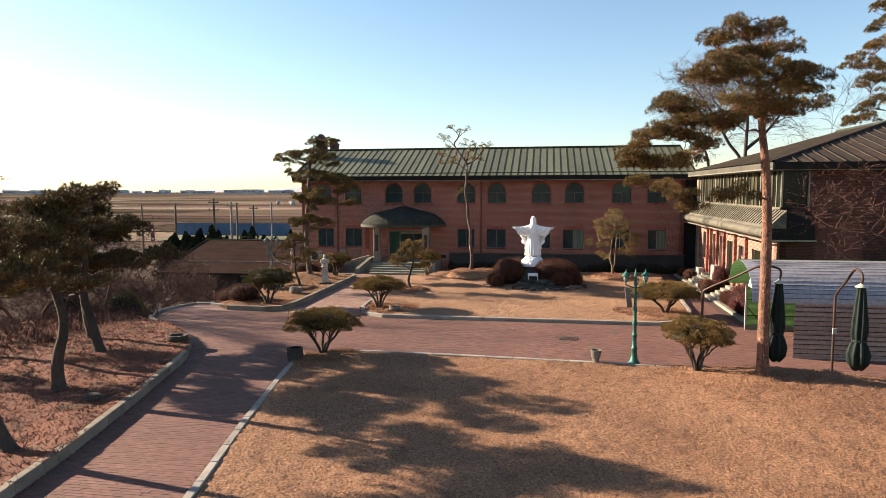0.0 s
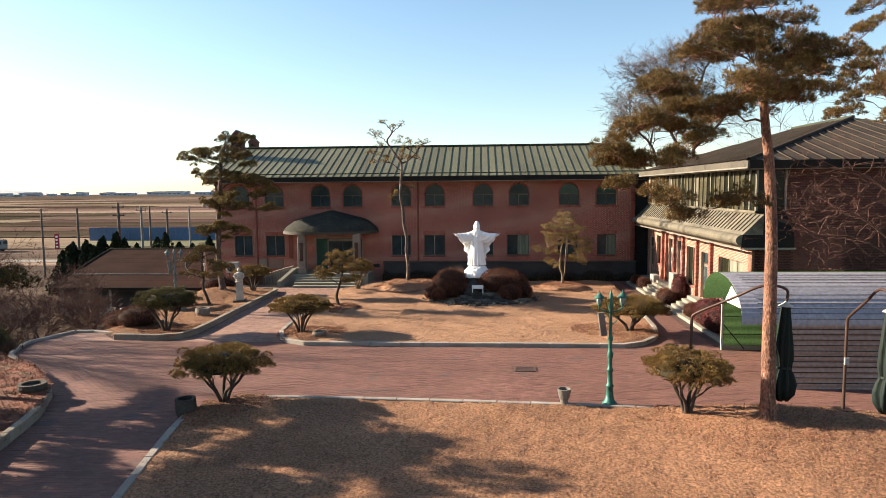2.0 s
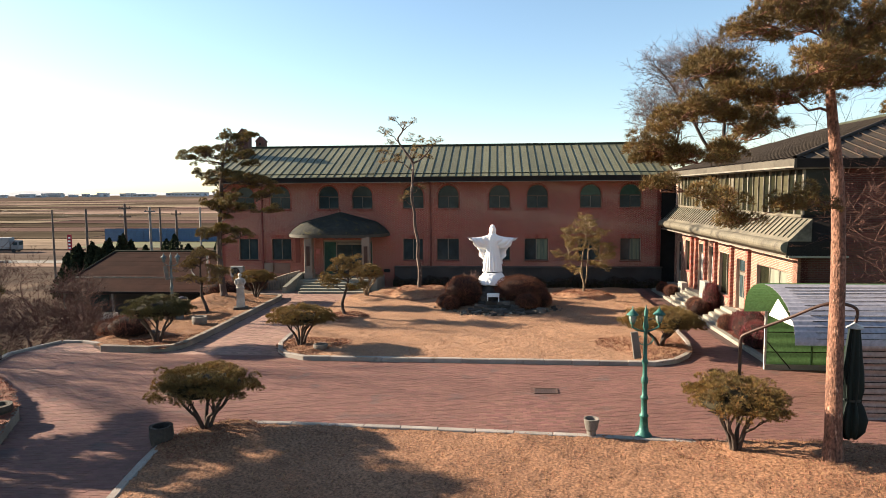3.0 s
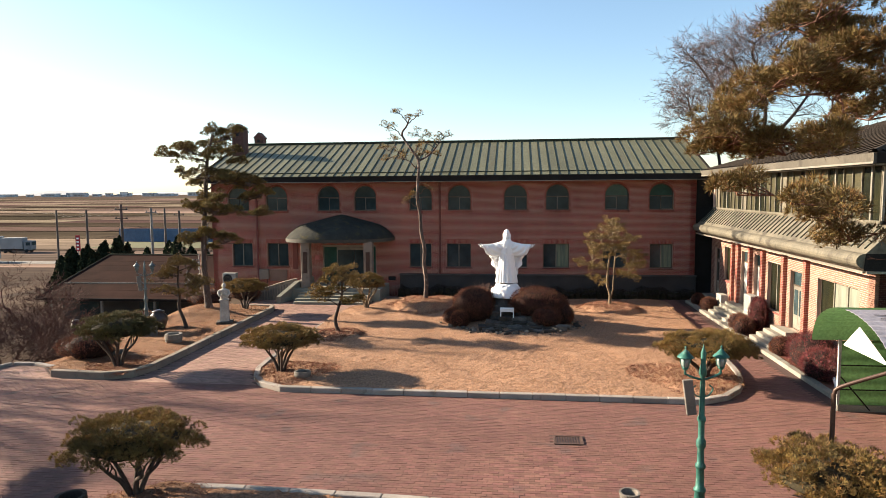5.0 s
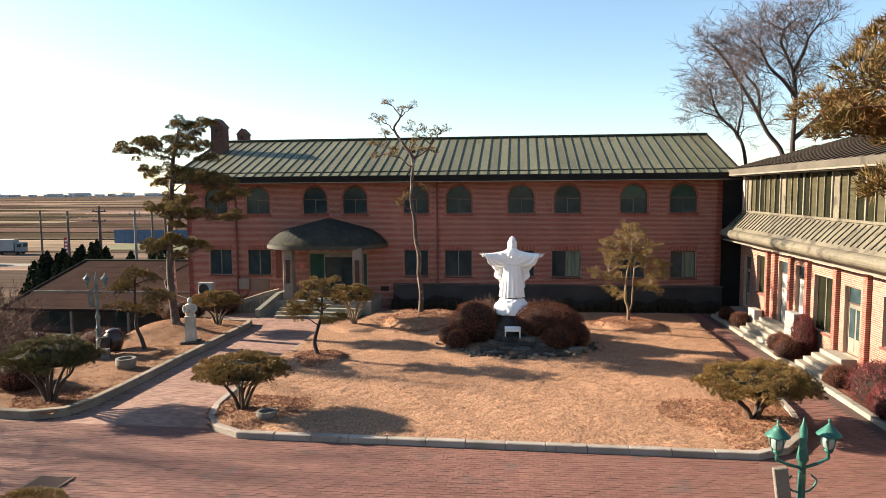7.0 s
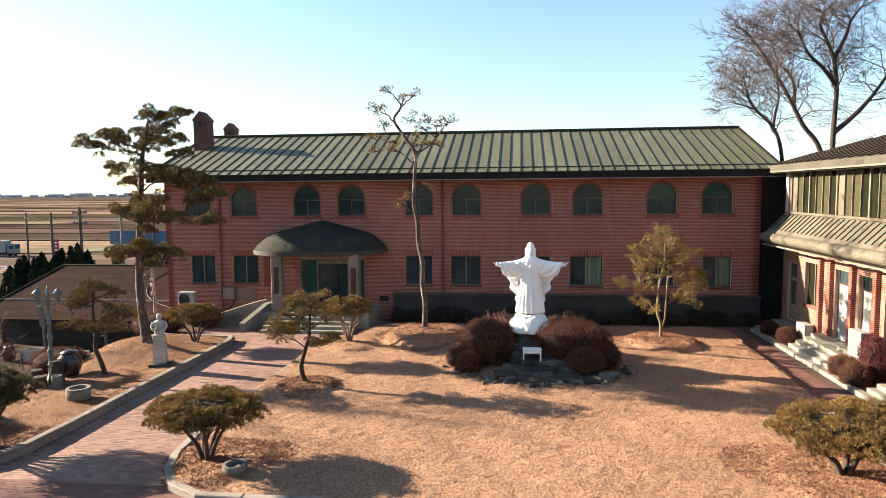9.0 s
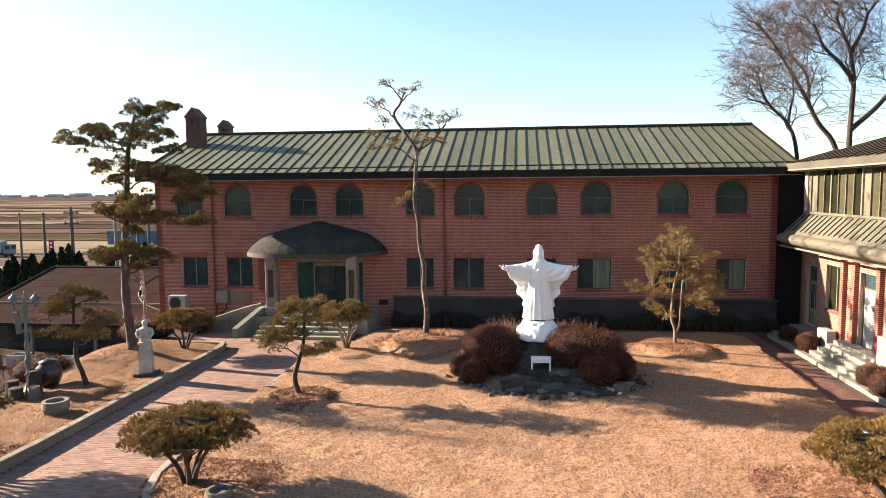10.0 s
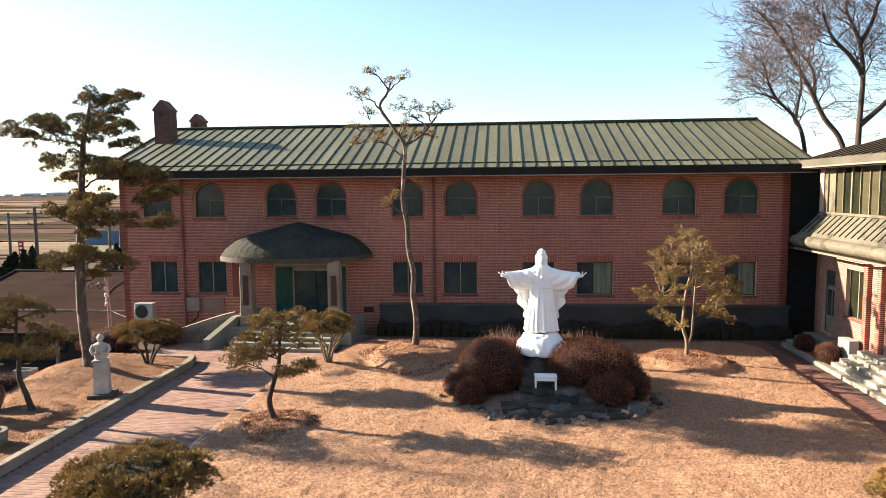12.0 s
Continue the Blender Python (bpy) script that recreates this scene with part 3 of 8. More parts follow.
kerb("kerb_road_west", ROAD_W[1:], 0.17, 0.2, -0.3, "tall pale granite kerb along the driveway bed", side=1)
kerb("kerb_turning", [(-18.75, 27.25), (-19.6, 28.4), (-20.1, 30.2), (-19.3, 32.4), (-17.6, 31.75)], 0.0, 0.18, -0.4, "low granite kerb round the end of the paving", side=1, material=STONEL)
kerb("kerb_front_lawn", FRONT_LAWN[1:], -0.03, 0.2, -0.3, "flush pale granite edging of the front lawn", side=-1, material=STONEL)
kerb("kerb_island", ISLAND, 0.06, 0.2, -0.3, "granite kerb round the lawn island", closed=True, side=1, material=STONEL)
kerb("kerb_west_island", WEST_ISLAND[:6], 0.15, 0.22, -0.3, "granite kerb of the planted bed by the walkway", side=1)


# ---- brick walls ----
def brick_rows(u0, u1, z0, z1, holes, arches, course=0.067, blen=0.21, joint=0.0155):
    """Runs of bricks in a wall plane, cut at the openings: (u centre, z centre, half u, half z)."""
    out = []
    k = 0
    z = z0
    while z + course <= z1 + 1e-6:
        zc = z + course / 2
        cuts = [(a, b) for a, b, c, d in holes if c < zc < d]
        for cu, cz, r in arches:
            if cz <= zc < cz + r:
                w = math.sqrt(r * r - (zc - cz) ** 2)
                cuts.append((cu - w, cu + w))
        cuts.sort()
        u = u0 - (blen / 2 if k % 2 else 0)
        while u < u1:
            segs = [(max(u, u0), min(u + blen, u1))]
            for a, b in cuts:
                nxt = []
                for p, q in segs:
                    if b <= p or a >= q:
                        nxt.append((p, q))
                    else:
                        if a > p:
                            nxt.append((p, a))
                        if b < q:
                            nxt.append((b, q))
                segs = nxt
            for p, q in segs:
                if q - p > 0.03:
                    out.append(((p + q) / 2, zc, (q - p - joint) / 2, (course - joint) / 2))
            u += blen
        z += course
        k += 1
    return np.array(out)


def lay_bricks(parent, B, axis, face, outward, pick, depth=0.05, proud=0.004, many=None, single=None):
    """axis 'x': wall along x at y=face; 'y': wall along y at x=face. The full bricks inside pick become single pieces."""
    full = np.abs(B[:, 2] - 0.0985) < 0.002
    near = full & (B[:, 0] > pick[0]) & (B[:, 0] < pick[1]) & (B[:, 1] > pick[2]) & (B[:, 1] < pick[3])
    idx = np.where(near)[0][:300]
    rest = np.ones(len(B), bool)
    rest[idx] = False
    R = B[rest]
    o = face + outward * (proud - depth / 2)
    jit = np.random.uniform(-0.002, 0.002, len(R))
    if axis == "x":
        C = np.stack([R[:, 0], o + jit, R[:, 1]], 1)
        H = np.stack([R[:, 2], R[:, 2] * 0 + depth / 2, R[:, 3]], 1)
    else:
        C = np.stack([o + jit, R[:, 0], R[:, 1]], 1)
        H = np.stack([R[:, 2] * 0 + depth / 2, R[:, 2], R[:, 3]], 1)
    V, F = boxes_np(C, H, (4 if outward < 0 else 2) if axis == "x" else (3 if outward < 0 else 5))
    attach("brickwork", finish(fast_mesh("brickwork", V, F), many or BRICK), parent, kind="stuff")
    hx, hy = (0.0985, depth / 2) if axis == "x" else (depth / 2, 0.0985)
    me = bpy.data.meshes.new("brick")
    bm = box(bmesh.new(), -hx, hx, -hy, hy, -0.027, 0.027)
    bm.to_mesh(me)
    bm.free()
    finish(me, single or BRICK1)
    for i in idx:
        ob = new("brick", me)
        ob.parent = parent
        ob.location = (B[i, 0], o + random.uniform(-0.002, 0.002), B[i, 1]) if axis == "x" else (o + random.uniform(-0.002, 0.002), B[i, 0], B[i, 1])


def wall_backing(name, axis, face, outward, u0, u1, z0, z1, holes, thick, label):
    """The mortar-coloured body of a wall, cut through at the openings."""
    us = sorted({u0, u1, *[h[0] for h in holes], *[h[1] for h in holes]})
    zs = sorted({z0, z1, *[h[2] for h in holes], *[h[3] for h in holes]})
    C, H = [], []
    for a, b in zip(us, us[1:]):
        run = None
        for c, d in zip(zs, zs[1:]):
            uc, zc = (a + b) / 2, (c + d) / 2
            solid = not any(h[0] < uc < h[1] and h[2] < zc < h[3] for h in holes)
            if solid:
                C.append((uc, zc))
                H.append(((b - a) / 2, (d - c) / 2))
    C, H = np.array(C), np.array(H)
    mid = face - outward * thick / 2
    if axis == "x":
        V, F = boxes_np(np.stack([C[:, 0], C[:, 0] * 0 + mid, C[:, 1]], 1), np.stack([H[:, 0], H[:, 0] * 0 + thick / 2, H[:, 1]], 1))
    else:
        V, F = boxes_np(np.stack([C[:, 0] * 0 + mid, C[:, 0], C[:, 1]], 1), np.stack([H[:, 0] * 0 + thick / 2, H[:, 0], H[:, 1]], 1))
    ob = attach(name, finish(fast_mesh(name, V, F), MORTAR), None)
    return tagged(ob, label, "wall", kind="structure")


# ---- main building ----
WY = 49.66
UP = [-18.2, -15.73, -12.42, -10.14, -6.72, -4.38, -1.02, 1.44, 4.87, 7.40]
LOW = [(-18.68, -17.36), (-16.41, -15.05), (-7.42, -6.08), (-5.16, -3.68), (-1.72, -0.32), (0.62, 2.16), (4.1, 5.5), (6.8, 8.1)]
R_ARCH, SPRING, SILL = 0.69, 5.86, 5.02
holes = [(u - R_ARCH, u + R_ARCH, SILL, SPRING + R_ARCH) for u in UP] + [(a, b, 1.58, 3.02) for a, b in LOW] + [(-12.85, -9.5, 0.62, 2.9)]
wall_south = wall_backing("wall_south", "x", WY, -1, -19.95, 9.35, -0.4, 6.95, holes, 0.32, "red brick front wall with arched upper windows")
rows = brick_rows(-19.95, 9.35, -0.3, 6.93, [h for h in holes if h[2] < 4] + [(u - R_ARCH - 0.1, u + R_ARCH + 0.1, SILL - 0.0, SPRING) for u in UP] + [(a - 0.0, b + 0.0, 3.02, 3.22) for a, b in LOW] + [(u - 0.8, u + 0.8, SILL - 0.16, SILL) for u in UP], [(u, SPRING, R_ARCH + 0.12) for u in UP])
lay_bricks(wall_south, rows, "x", WY, -1, (-3.7, 0.6, 3.3, 4.8))
# other walls of the block
for nm, ax, fc, ow, a, b in (("wall_west", "y", -19.95, -1, 49.66, 61.0), ("wall_east", "y", 9.35, 1, 49.66, 61.0), ("wall_north", "x", 61.0, 1, -19.95, 9.35)):
    w = wall_backing(nm, ax, fc, ow, a, b, -3.2 if nm != "wall_east" else -0.4, 6.95, [], 0.3, "plain red brick wall of the main block")
    if nm == "wall_west":
        lay_bricks(w, brick_rows(a, b, -0.9, 6.93, [], []), ax, fc, ow, (0, 0, 0, 0))
    else:
        lay_bricks(w, brick_rows(a, b, 1.0, 6.93, [], [], 0.134, 0.4), ax, fc, ow, (0, 0, 0, 0))
for nm, s in (("gable_west", -19.95), ("gable_east", 9.05)):
    bm = bmesh.new()
    pts = [(49.66, 6.95), (61.0, 6.95), (55.3, 9.3)]
    a = [bm.verts.new((s, y, z)) for y, z in pts]
    b = [bm.verts.new((s + 0.3, y, z)) for y, z in pts]
    bm.faces.new(a)
    bm.faces.new(b)
    for i in range(3):
        bm.faces.new((a[i], a[(i + 1) % 3], b[(i + 1) % 3], b[i]))
    tagged(part(nm, bm, BRICK, None), "brick gable under the roof", "wall", kind="structure")
tagged(bx("ceiling", MORTAR, None, -19.6, 9.0, 49.99, 60.7, 6.7, 6.9), "plain ceiling inside the main block", "ceiling", kind="structure")
tagged(bx("floor_inside", PLINTH, None, -19.6, 9.0, 49.99, 60.7, 0.4, 0.58), "dark floor inside the main block", "floor", kind="structure")


def arch_window(cx, i):
    w = thing("window_%d" % (i + 1), "arched dark window in a red brick arch", "window", kind="structure")
    y = WY + 0.13
    n = 14
    # spandrel that closes the square hole down to the arch
    bm = bmesh.new()
    for sgn in (-1, 1):
        for k in range(n // 2):
            a0, a1 = math.pi / 2 * k / (n // 2), math.pi / 2 * (k + 1) / (n // 2)
            p = [(sgn * R_ARCH * math.sin(a0), R_ARCH * math.cos(a0)), (sgn * R_ARCH * math.sin(a1), R_ARCH * math.cos(a1)), (sgn * R_ARCH * math.sin(a1), R_ARCH + 0.001), (sgn * R_ARCH * math.sin(a0), R_ARCH + 0.001)]
            f = [bm.verts.new((cx + u, WY + 0.002, SPRING + v)) for u, v in p]
            g = [bm.verts.new((cx + u, WY + 0.3, SPRING + v)) for u, v in p]
            bm.faces.new(f)
            bm.faces.new(g)
            for q in range(4):
                bm.faces.new((f[q], f[(q + 1) % 4], g[(q + 1) % 4], g[q]))
    part("spandrel", bm, MORTAR, w)
    # brick ring
    bm = bmesh.new()
    m = 26
    for k in range(m):
        a = math.pi * (k + 0.5) / m
        mt = Matrix.Translation((cx + (R_ARCH + 0.055) * math.cos(a), WY - 0.0, SPRING + (R_ARCH + 0.055) * math.sin(a))) @ Matrix.Rotation(-a, 4, "Y") @ Matrix.Diagonal((0.11, 0.05, math.pi * (R_ARCH + 0.05) / m - 0.012, 1))
        bmesh.ops.create_cube(bm, size=1.0, matrix=mt)
    part("brick_arch", bm, BRICK, w)
    bm = bmesh.new()
    for sgn in (-1, 1):
        for k in range(12):
            z = SILL + 0.035 + k * 0.07
            box(bm, cx + sgn * (R_ARCH + 0.05) - 0.048, cx + sgn * (R_ARCH + 0.05) + 0.048, WY - 0.012, WY + 0.05, z - 0.029, z + 0.029)
    part("brick_jamb", bm, BRICK, w)
    bm = bmesh.new()
    for k in range(22):
        u = cx - 0.78 + 0.0743 * k
        box(bm, u - 0.031, u + 0.031, WY - 0.03, WY + 0.04, SILL - 0.155, SILL - 0.005)
    part("brick_sill", bm, BRICK, w, "sill of upright bricks")
    # frame ring
    bm = bmesh.new()
    ring = [(-R_ARCH, SILL)] + [(-R_ARCH * math.cos(math.pi * k / 16), SPRING + R_ARCH * math.sin(math.pi * k / 16)) for k in range(17)] + [(R_ARCH, SILL)]
    mid = (0, SPRING)
    fo = [bm.verts.new((cx + u, y, v)) for u, v in ring]
    fi = [bm.verts.new((cx + u * 0.92, y, mid[1] + (v - mid[1]) * (0.92 if v >= SPRING else 0.94))) for u, v in ring]
    bo = [bm.verts.new((cx + u, y + 0.06, v)) for u, v in ring]
    bi = [bm.verts.new((cx + u * 0.92, y + 0.06, mid[1] + (v - mid[1]) * (0.92 if v >= SPRING else 0.94))) for u, v in ring]
    k = len(ring)
    for q in range(k):
        r = (q + 1) % k
        bm.faces.new((fo[q], fo[r], fi[r], fi[q]))
        bm.faces.new((fi[q], fi[r], bi[r], bi[q]))
        bm.faces.new((fo[q], fo[r], bo[r], bo[q]))
    fr = part("window_frame", bm, FRAME, w)
    bx("transom", FRAME, fr, cx - R_ARCH * 0.93, cx + R_ARCH * 0.93, y - 0.005, y + 0.05, SPRING - 0.06, SPRING - 0.01)
    bx("mullion", FRAMED, fr, cx - 0.013, cx + 0.013, y - 0.004, y + 0.045, SILL + 0.05, SPRING - 0.06)
    half = random.choice((-1, 1))
    lo, hi = (cx - 0.63, cx - 0.02) if half < 0 else (cx + 0.02, cx + 0.63)
    bm = bmesh.new()
    box(bm, lo, hi, y + 0.0, y + 0.03, SPRING - 0.085, SPRING - 0.062)
    box(bm, lo, hi, y + 0.0, y + 0.03, SILL + 0.05, SILL + 0.07)
    part("sash", bm, FRAMED, fr)
    bx("pane", GLASSD, fr, cx - 0.64, cx - 0.021, y + 0.045, y + 0.052, SILL + 0.05, SPRING - 0.06)
    bx("pane", GLASSD, fr, cx + 0.021, cx + 0.64, y + 0.045, y + 0.052, SILL + 0.05, SPRING - 0.06)
    bm = bmesh.new()
    vs = [bm.verts.new((cx + 0.64 * math.cos(math.pi * q / 16), y + 0.045, SPRING - 0.01 + 0.64 * math.sin(math.pi * q / 16))) for q in range(17)]
    f = bm.faces.new(vs)
    g = bmesh.ops.extrude_face_region(bm, geom=[f])
    bmesh.ops.translate(bm, verts=[v for v in g["geom"] if isinstance(v, bmesh.types.BMVert)], vec=(0, 0.007, 0))
    part("pane", bm, GLASSG if cx > 4 else GLASSD, fr)


for i, u in enumerate(UP):
    arch_window(u, i)


def low_window(a, b, i):
    w = thing("window_%d" % (i + 11), "sliding window with a brick lintel", "window", kind="structure")
    y, z0, z1 = WY + 0.13, 1.58, 3.02
    bm = bmesh.new()
    n = int((b - a + 0.1) / 0.0743)
    for k in range(n + 1):
        u = a - 0.02 + (b - a + 0.04) * k / n
        box(bm, u - 0.03, u + 0.03, WY - 0.012, WY + 0.05, z1 + 0.005, z1 + 0.245)
    part("brick_lintel", bm, BRICK, w, "lintel of upright bricks")
    bm = bmesh.new()
    box(bm, a, b, y, y + 0.06, z0, z0 + 0.05)
    box(bm, a, b, y, y + 0.06, z1 - 0.05, z1)
    box(bm, a, a + 0.05, y, y + 0.06, z0 + 0.05, z1 - 0.05)
    box(bm, b - 0.05, b, y, y + 0.06, z0 + 0.05, z1 - 0.05)
    fr = part("window_frame", bm, FRAME, w)
    m = (a + b) / 2
    bx("mullion", FRAMEW, fr, m - 0.022, m + 0.022, y - 0.004, y + 0.05, z0 + 0.05, z1 - 0.05)
    bx("pane", GLASSD, fr, a + 0.05, m - 0.022, y + 0.045, y + 0.052, z0 + 0.05, z1 - 0.05)
    bx("pane", CURTAIN2 if a > 0 and a != 4.1 else GLASSD, fr, m + 0.022, b - 0.05, y + 0.045, y + 0.052, z0 + 0.05, z1 - 0.05, label="pane with a pale curtain behind" if a > 0 and a != 4.1 else "")
    bx("window_sill", BRICK_DARK, w, a - 0.06, b + 0.06, WY - 0.05, WY + 0.13, z0 - 0.07, z0 - 0.004, 0.01)


for i, (a, b) in enumerate(LOW):
    low_window(a, b, i)

# plinth, pipes, eaves
tagged(bx("plinth", PLINTH, None, -8.0, 9.42, WY - 0.16, WY - 0.012, -0.4, 1.1, 0.02), "dark stone plinth along the foot of the wall", "plinth", kind="structure")
tagged(bx("plinth_cap", PLINTHC, None, -8.05, 9.46, WY - 0.22, WY - 0.013, 1.104, 1.19, 0.015), "stone cap of the plinth", "plinth", kind="structure")
for px in (-16.98, -14.55, -5.55):
    if px == -14.55:
        continue
    p = thing("downpipe", "dark red rainwater downpipe fixed to the brick wall", "downpipe", group="downpipes on the front wall")
    tubes("pipe", [([(px, WY - 0.09, z) for z in (0.0, 2.0, 4.0, 6.9)], [0.055] * 4)], BRICK_DARK, p, 10)
    for z in (1.4, 3.5, 5.6):
        bx("bracket", FASCIA, p, px - 0.08, px + 0.08, WY - 0.1, WY - 0.013, z, z + 0.05)
p = thing("brick_pilaster", "narrow dark brick strip between two windows", "pilaster", kind="structure")
bx("strip", BRICK_DARK, p, -14.75, -14.45, WY - 0.05, WY - 0.009, 1.4, 3.4)

EY, EZ, RY, RZ = 48.72, 7.1, 55.28, 9.5
roof = thing("roof", "green patinated standing-seam metal roof", "roof", kind="structure")
RX0, RX1 = -20.35, 9.95
slope = math.atan2(RZ - EZ, RY - EY)
slen = math.hypot(RZ - EZ, RY - EY)
NP = 57
pw = (RX1 - RX0) / NP
panel = bpy.data.meshes.new("roof_panel")
bm = box(bmesh.new(), 0.004, pw - 0.004, 0, slen, -0.05, 0.0)
bm.to_mesh(panel)
bm.free()
finish(panel, ROOF)
seam = bpy.data.meshes.new("roof_seam")
bm = box(bmesh.new(), -0.026, 0.026, -0.02, slen, -0.02, 0.034, 0.008)
bm.to_mesh(seam)
bm.free()
finish(seam, SEAM)
for back in (0, 1):
    for k in range(NP + 1):
        x = RX0 + pw * k
        if back:
            m = pose(x, 2 * RY - EY, EZ, 0, 0, 180) @ pose(0, 0, 0, math.degrees(slope))
        else:
            m = pose(x, EY, EZ, math.degrees(slope))
        if k < NP:
            o = new("roof_panel", panel)
            o.parent = roof
            o.matrix_basis = m if not back else pose(x + pw, 2 * RY - EY, EZ, 0, 0, 180) @ pose(0, 0, 0, math.degrees(slope))
        o = new("roof_seam", seam)
        o.parent = roof
        o.matrix_basis = m
bx("cross_seam", SEAM, roof, RX0, RX1, EY + 0.5, EY + 0.56, EZ + 0.5 * math.tan(slope) - 0.02, EZ + 0.56 * math.tan(slope) + 0.035)
bx("ridge_cap", SEAM, roof, RX0 - 0.05, RX1 + 0.05, RY - 0.16, RY + 0.16, RZ - 0.03, RZ + 0.1, 0.03)
for x in (RX0, RX1):
    bm = bmesh.new()
    for sg in (0, 1):
        ya, yb = (EY, RY) if not sg else (2 * RY - EY, RY)
        mt = (pose(x, EY, EZ, math.degrees(slope)) if not sg else pose(x, 2 * RY - EY, EZ, 0, 0, 180) @ pose(0, 0, 0, math.degrees(slope)))
        b2 = box(bmesh.new(), -0.06, 0.06, -0.02, slen, -0.24, 0.06)
        bmesh.ops.transform(b2, matrix=mt, verts=b2.verts)
        me = bpy.data.meshes.new("t")
        b2.to_mesh(me)
        b2.free()
        bm.from_mesh(me)
    part("barge_board", bm, FASCIA, roof)
bx("fascia", FASCIA, roof, RX0, RX1, EY - 0.05, EY + 0.05, EZ - 0.34, EZ - 0.03)
bx("soffit", FASCIA, roof, RX0 + 0.1, RX1 - 0.1, EY + 0.06, WY - 0.02, EZ - 0.32, EZ - 0.26)
bx("eaves_strip", FRAMEW, roof, RX0, RX1, EY - 0.075, EY - 0.053, EZ - 0.37, EZ - 0.335)
bx("fascia", FASCIA, roof, RX0, RX1, 2 * RY - EY - 0.05, 2 * RY - EY + 0.05, EZ - 0.34, EZ - 0.03)


def chimney(cx, cy, w, d, z0, zc, apex, label):
    c = thing("chimney", label, "chimney", (0, 0, 0), "chimneys")
    bm = bmesh.new()
    box(bm, cx - w / 2, cx + w / 2, cy - d / 2, cy + d / 2, z0, zc)
    part("shaft", bm, MORTARD, c)
    B = brick_rows(cx - w / 2, cx + w / 2, z0, zc, [], [])
    B2 = brick_rows(cy - d / 2, cy + d / 2, z0, zc, [], [])
    fr = boxes_np(np.stack([B[:, 0], B[:, 0] * 0 + cy - d / 2, B[:, 1]], 1), np.stack([B[:, 2], B[:, 2] * 0 + 0.012, B[:, 3]], 1))
    sd = boxes_np(np.stack([B2[:, 0] * 0 + cx + w / 2, B2[:, 0], B2[:, 1]], 1), np.stack([B2[:, 2] * 0 + 0.012, B2[:, 2], B2[:, 3]], 1))
    V, F = join_arrays([fr, sd])
    attach("brickwork", finish(fast_mesh("brickwork", V, F), BRICKC), c, kind="stuff")
    bm = bmesh.new()
    ends = []
    for y in (cy - d / 2 - 0.05, cy + d / 2 + 0.05):
        ends.append([bm.verts.new(p) for p in ((cx - w / 2 - 0.05, y, zc), (cx + w / 2 + 0.05, y, zc), (cx + w / 2 + 0.05, y, zc + 0.07), (cx, y, apex), (cx - w / 2 - 0.05, y, zc + 0.07))])
    bm.faces.new(ends[0])
    bm.faces.new(ends[1][::-1])
    for k in range(5):
        bm.faces.new((ends[0][k], ends[0][(k + 1) % 5], ends[1][(k + 1) % 5], ends[1][k]))
    part("gabled_cap", bm, BRICKC, c)
    bx("flue_opening", DARKM, c, cx - 0.09, cx + 0.09, cy - d / 2 - 0.03, cy - d / 2 - 0.013, zc - 0.28, zc - 0.08)


chimney(-19.45, 53.2, 0.78, 0.8, 8.3, 10.2, 10.75, "tall sooty brick chimney with a gabled cap on the roof")
chimney(-19.7, 57.4, 0.66, 0.66, 8.2, 10.1, 10.55, "smaller brick chimney behind the ridge")


# ---- entrance ----
ent = thing("entrance_steps", "pale granite steps and landing before the glass doors", "steps", kind="structure")
bx("landing", ENTST, ent, -14.0, -8.7, 46.9, WY - 0.02, -0.3, 0.6, 0.015)
for k in range(4):
    bx("step", ENTST, ent, -13.4, -9.2, 46.9 - 0.32 * (4 - k), 46.9 - 0.32 * (3 - k) + 0.01, -0.3, -0.1 + 0.14 * (k + 1), 0.012)
for x in (-13.75,):
    bm = bmesh.new()
    a = [(45.9, -0.3), (45.9, 0.28), (47.2, 0.98), (WY - 0.5, 1.02), (WY - 0.5, -0.3)]
    splay = [-0.75, -0.75, -0.1, 0.2, 0.2]
    p0 = [bm.verts.new((x + d, y, z)) for d, (y, z) in zip(splay, a)]
    p1 = [bm.verts.new((x + 0.26 + d, y, z)) for d, (y, z) in zip(splay, a)]
    bm.faces.new(p0)
    bm.faces.new(p1)
    for i in range(5):
        bm.faces.new((p0[i], p0[(i + 1) % 5], p1[(i + 1) % 5], p1[i]))
    part("side_wall", bm, ENTST, ent)
ramp = thing("ramp", "pale stone ramp with a low curved balustrade", "ramp", kind="structure")
rp = smooth_path([(-13.9, 47.7), (-14.8, 47.35), (-15.7, 47.15), (-16.8, 47.05)], 6)
bm = bmesh.new()
for k, ((x0, y0), (x1, y1)) in enumerate(zip(rp, rp[1:])):
    z = 1.1 - 0.78 * (k / 17) ** 1.2
    d = np.array([x1 - x0, y1 - y0])
    nrm = np.array([-d[1], d[0]]) / np.hypot(*d) * 0.11
    lo = [bm.verts.new((x0 - nrm[0], y0 - nrm[1], -0.3)), bm.verts.new((x1 - nrm[0], y1 - nrm[1], -0.3)), bm.verts.new((x1 + nrm[0], y1 + nrm[1], -0.3)), bm.verts.new((x0 + nrm[0], y0 + nrm[1], -0.3))]
    hi = [bm.verts.new((v.co.x, v.co.y, z - (0.78 / 17 if i in (1, 2) else 0))) for i, v in enumerate(lo)]
    bm.faces.new(hi)
    for i in range(4):
        bm.faces.new((lo[i], lo[(i + 1) % 4], hi[(i + 1) % 4], hi[i]))
part("balustrade", bm, COLST, ramp)
bm = bmesh.new()
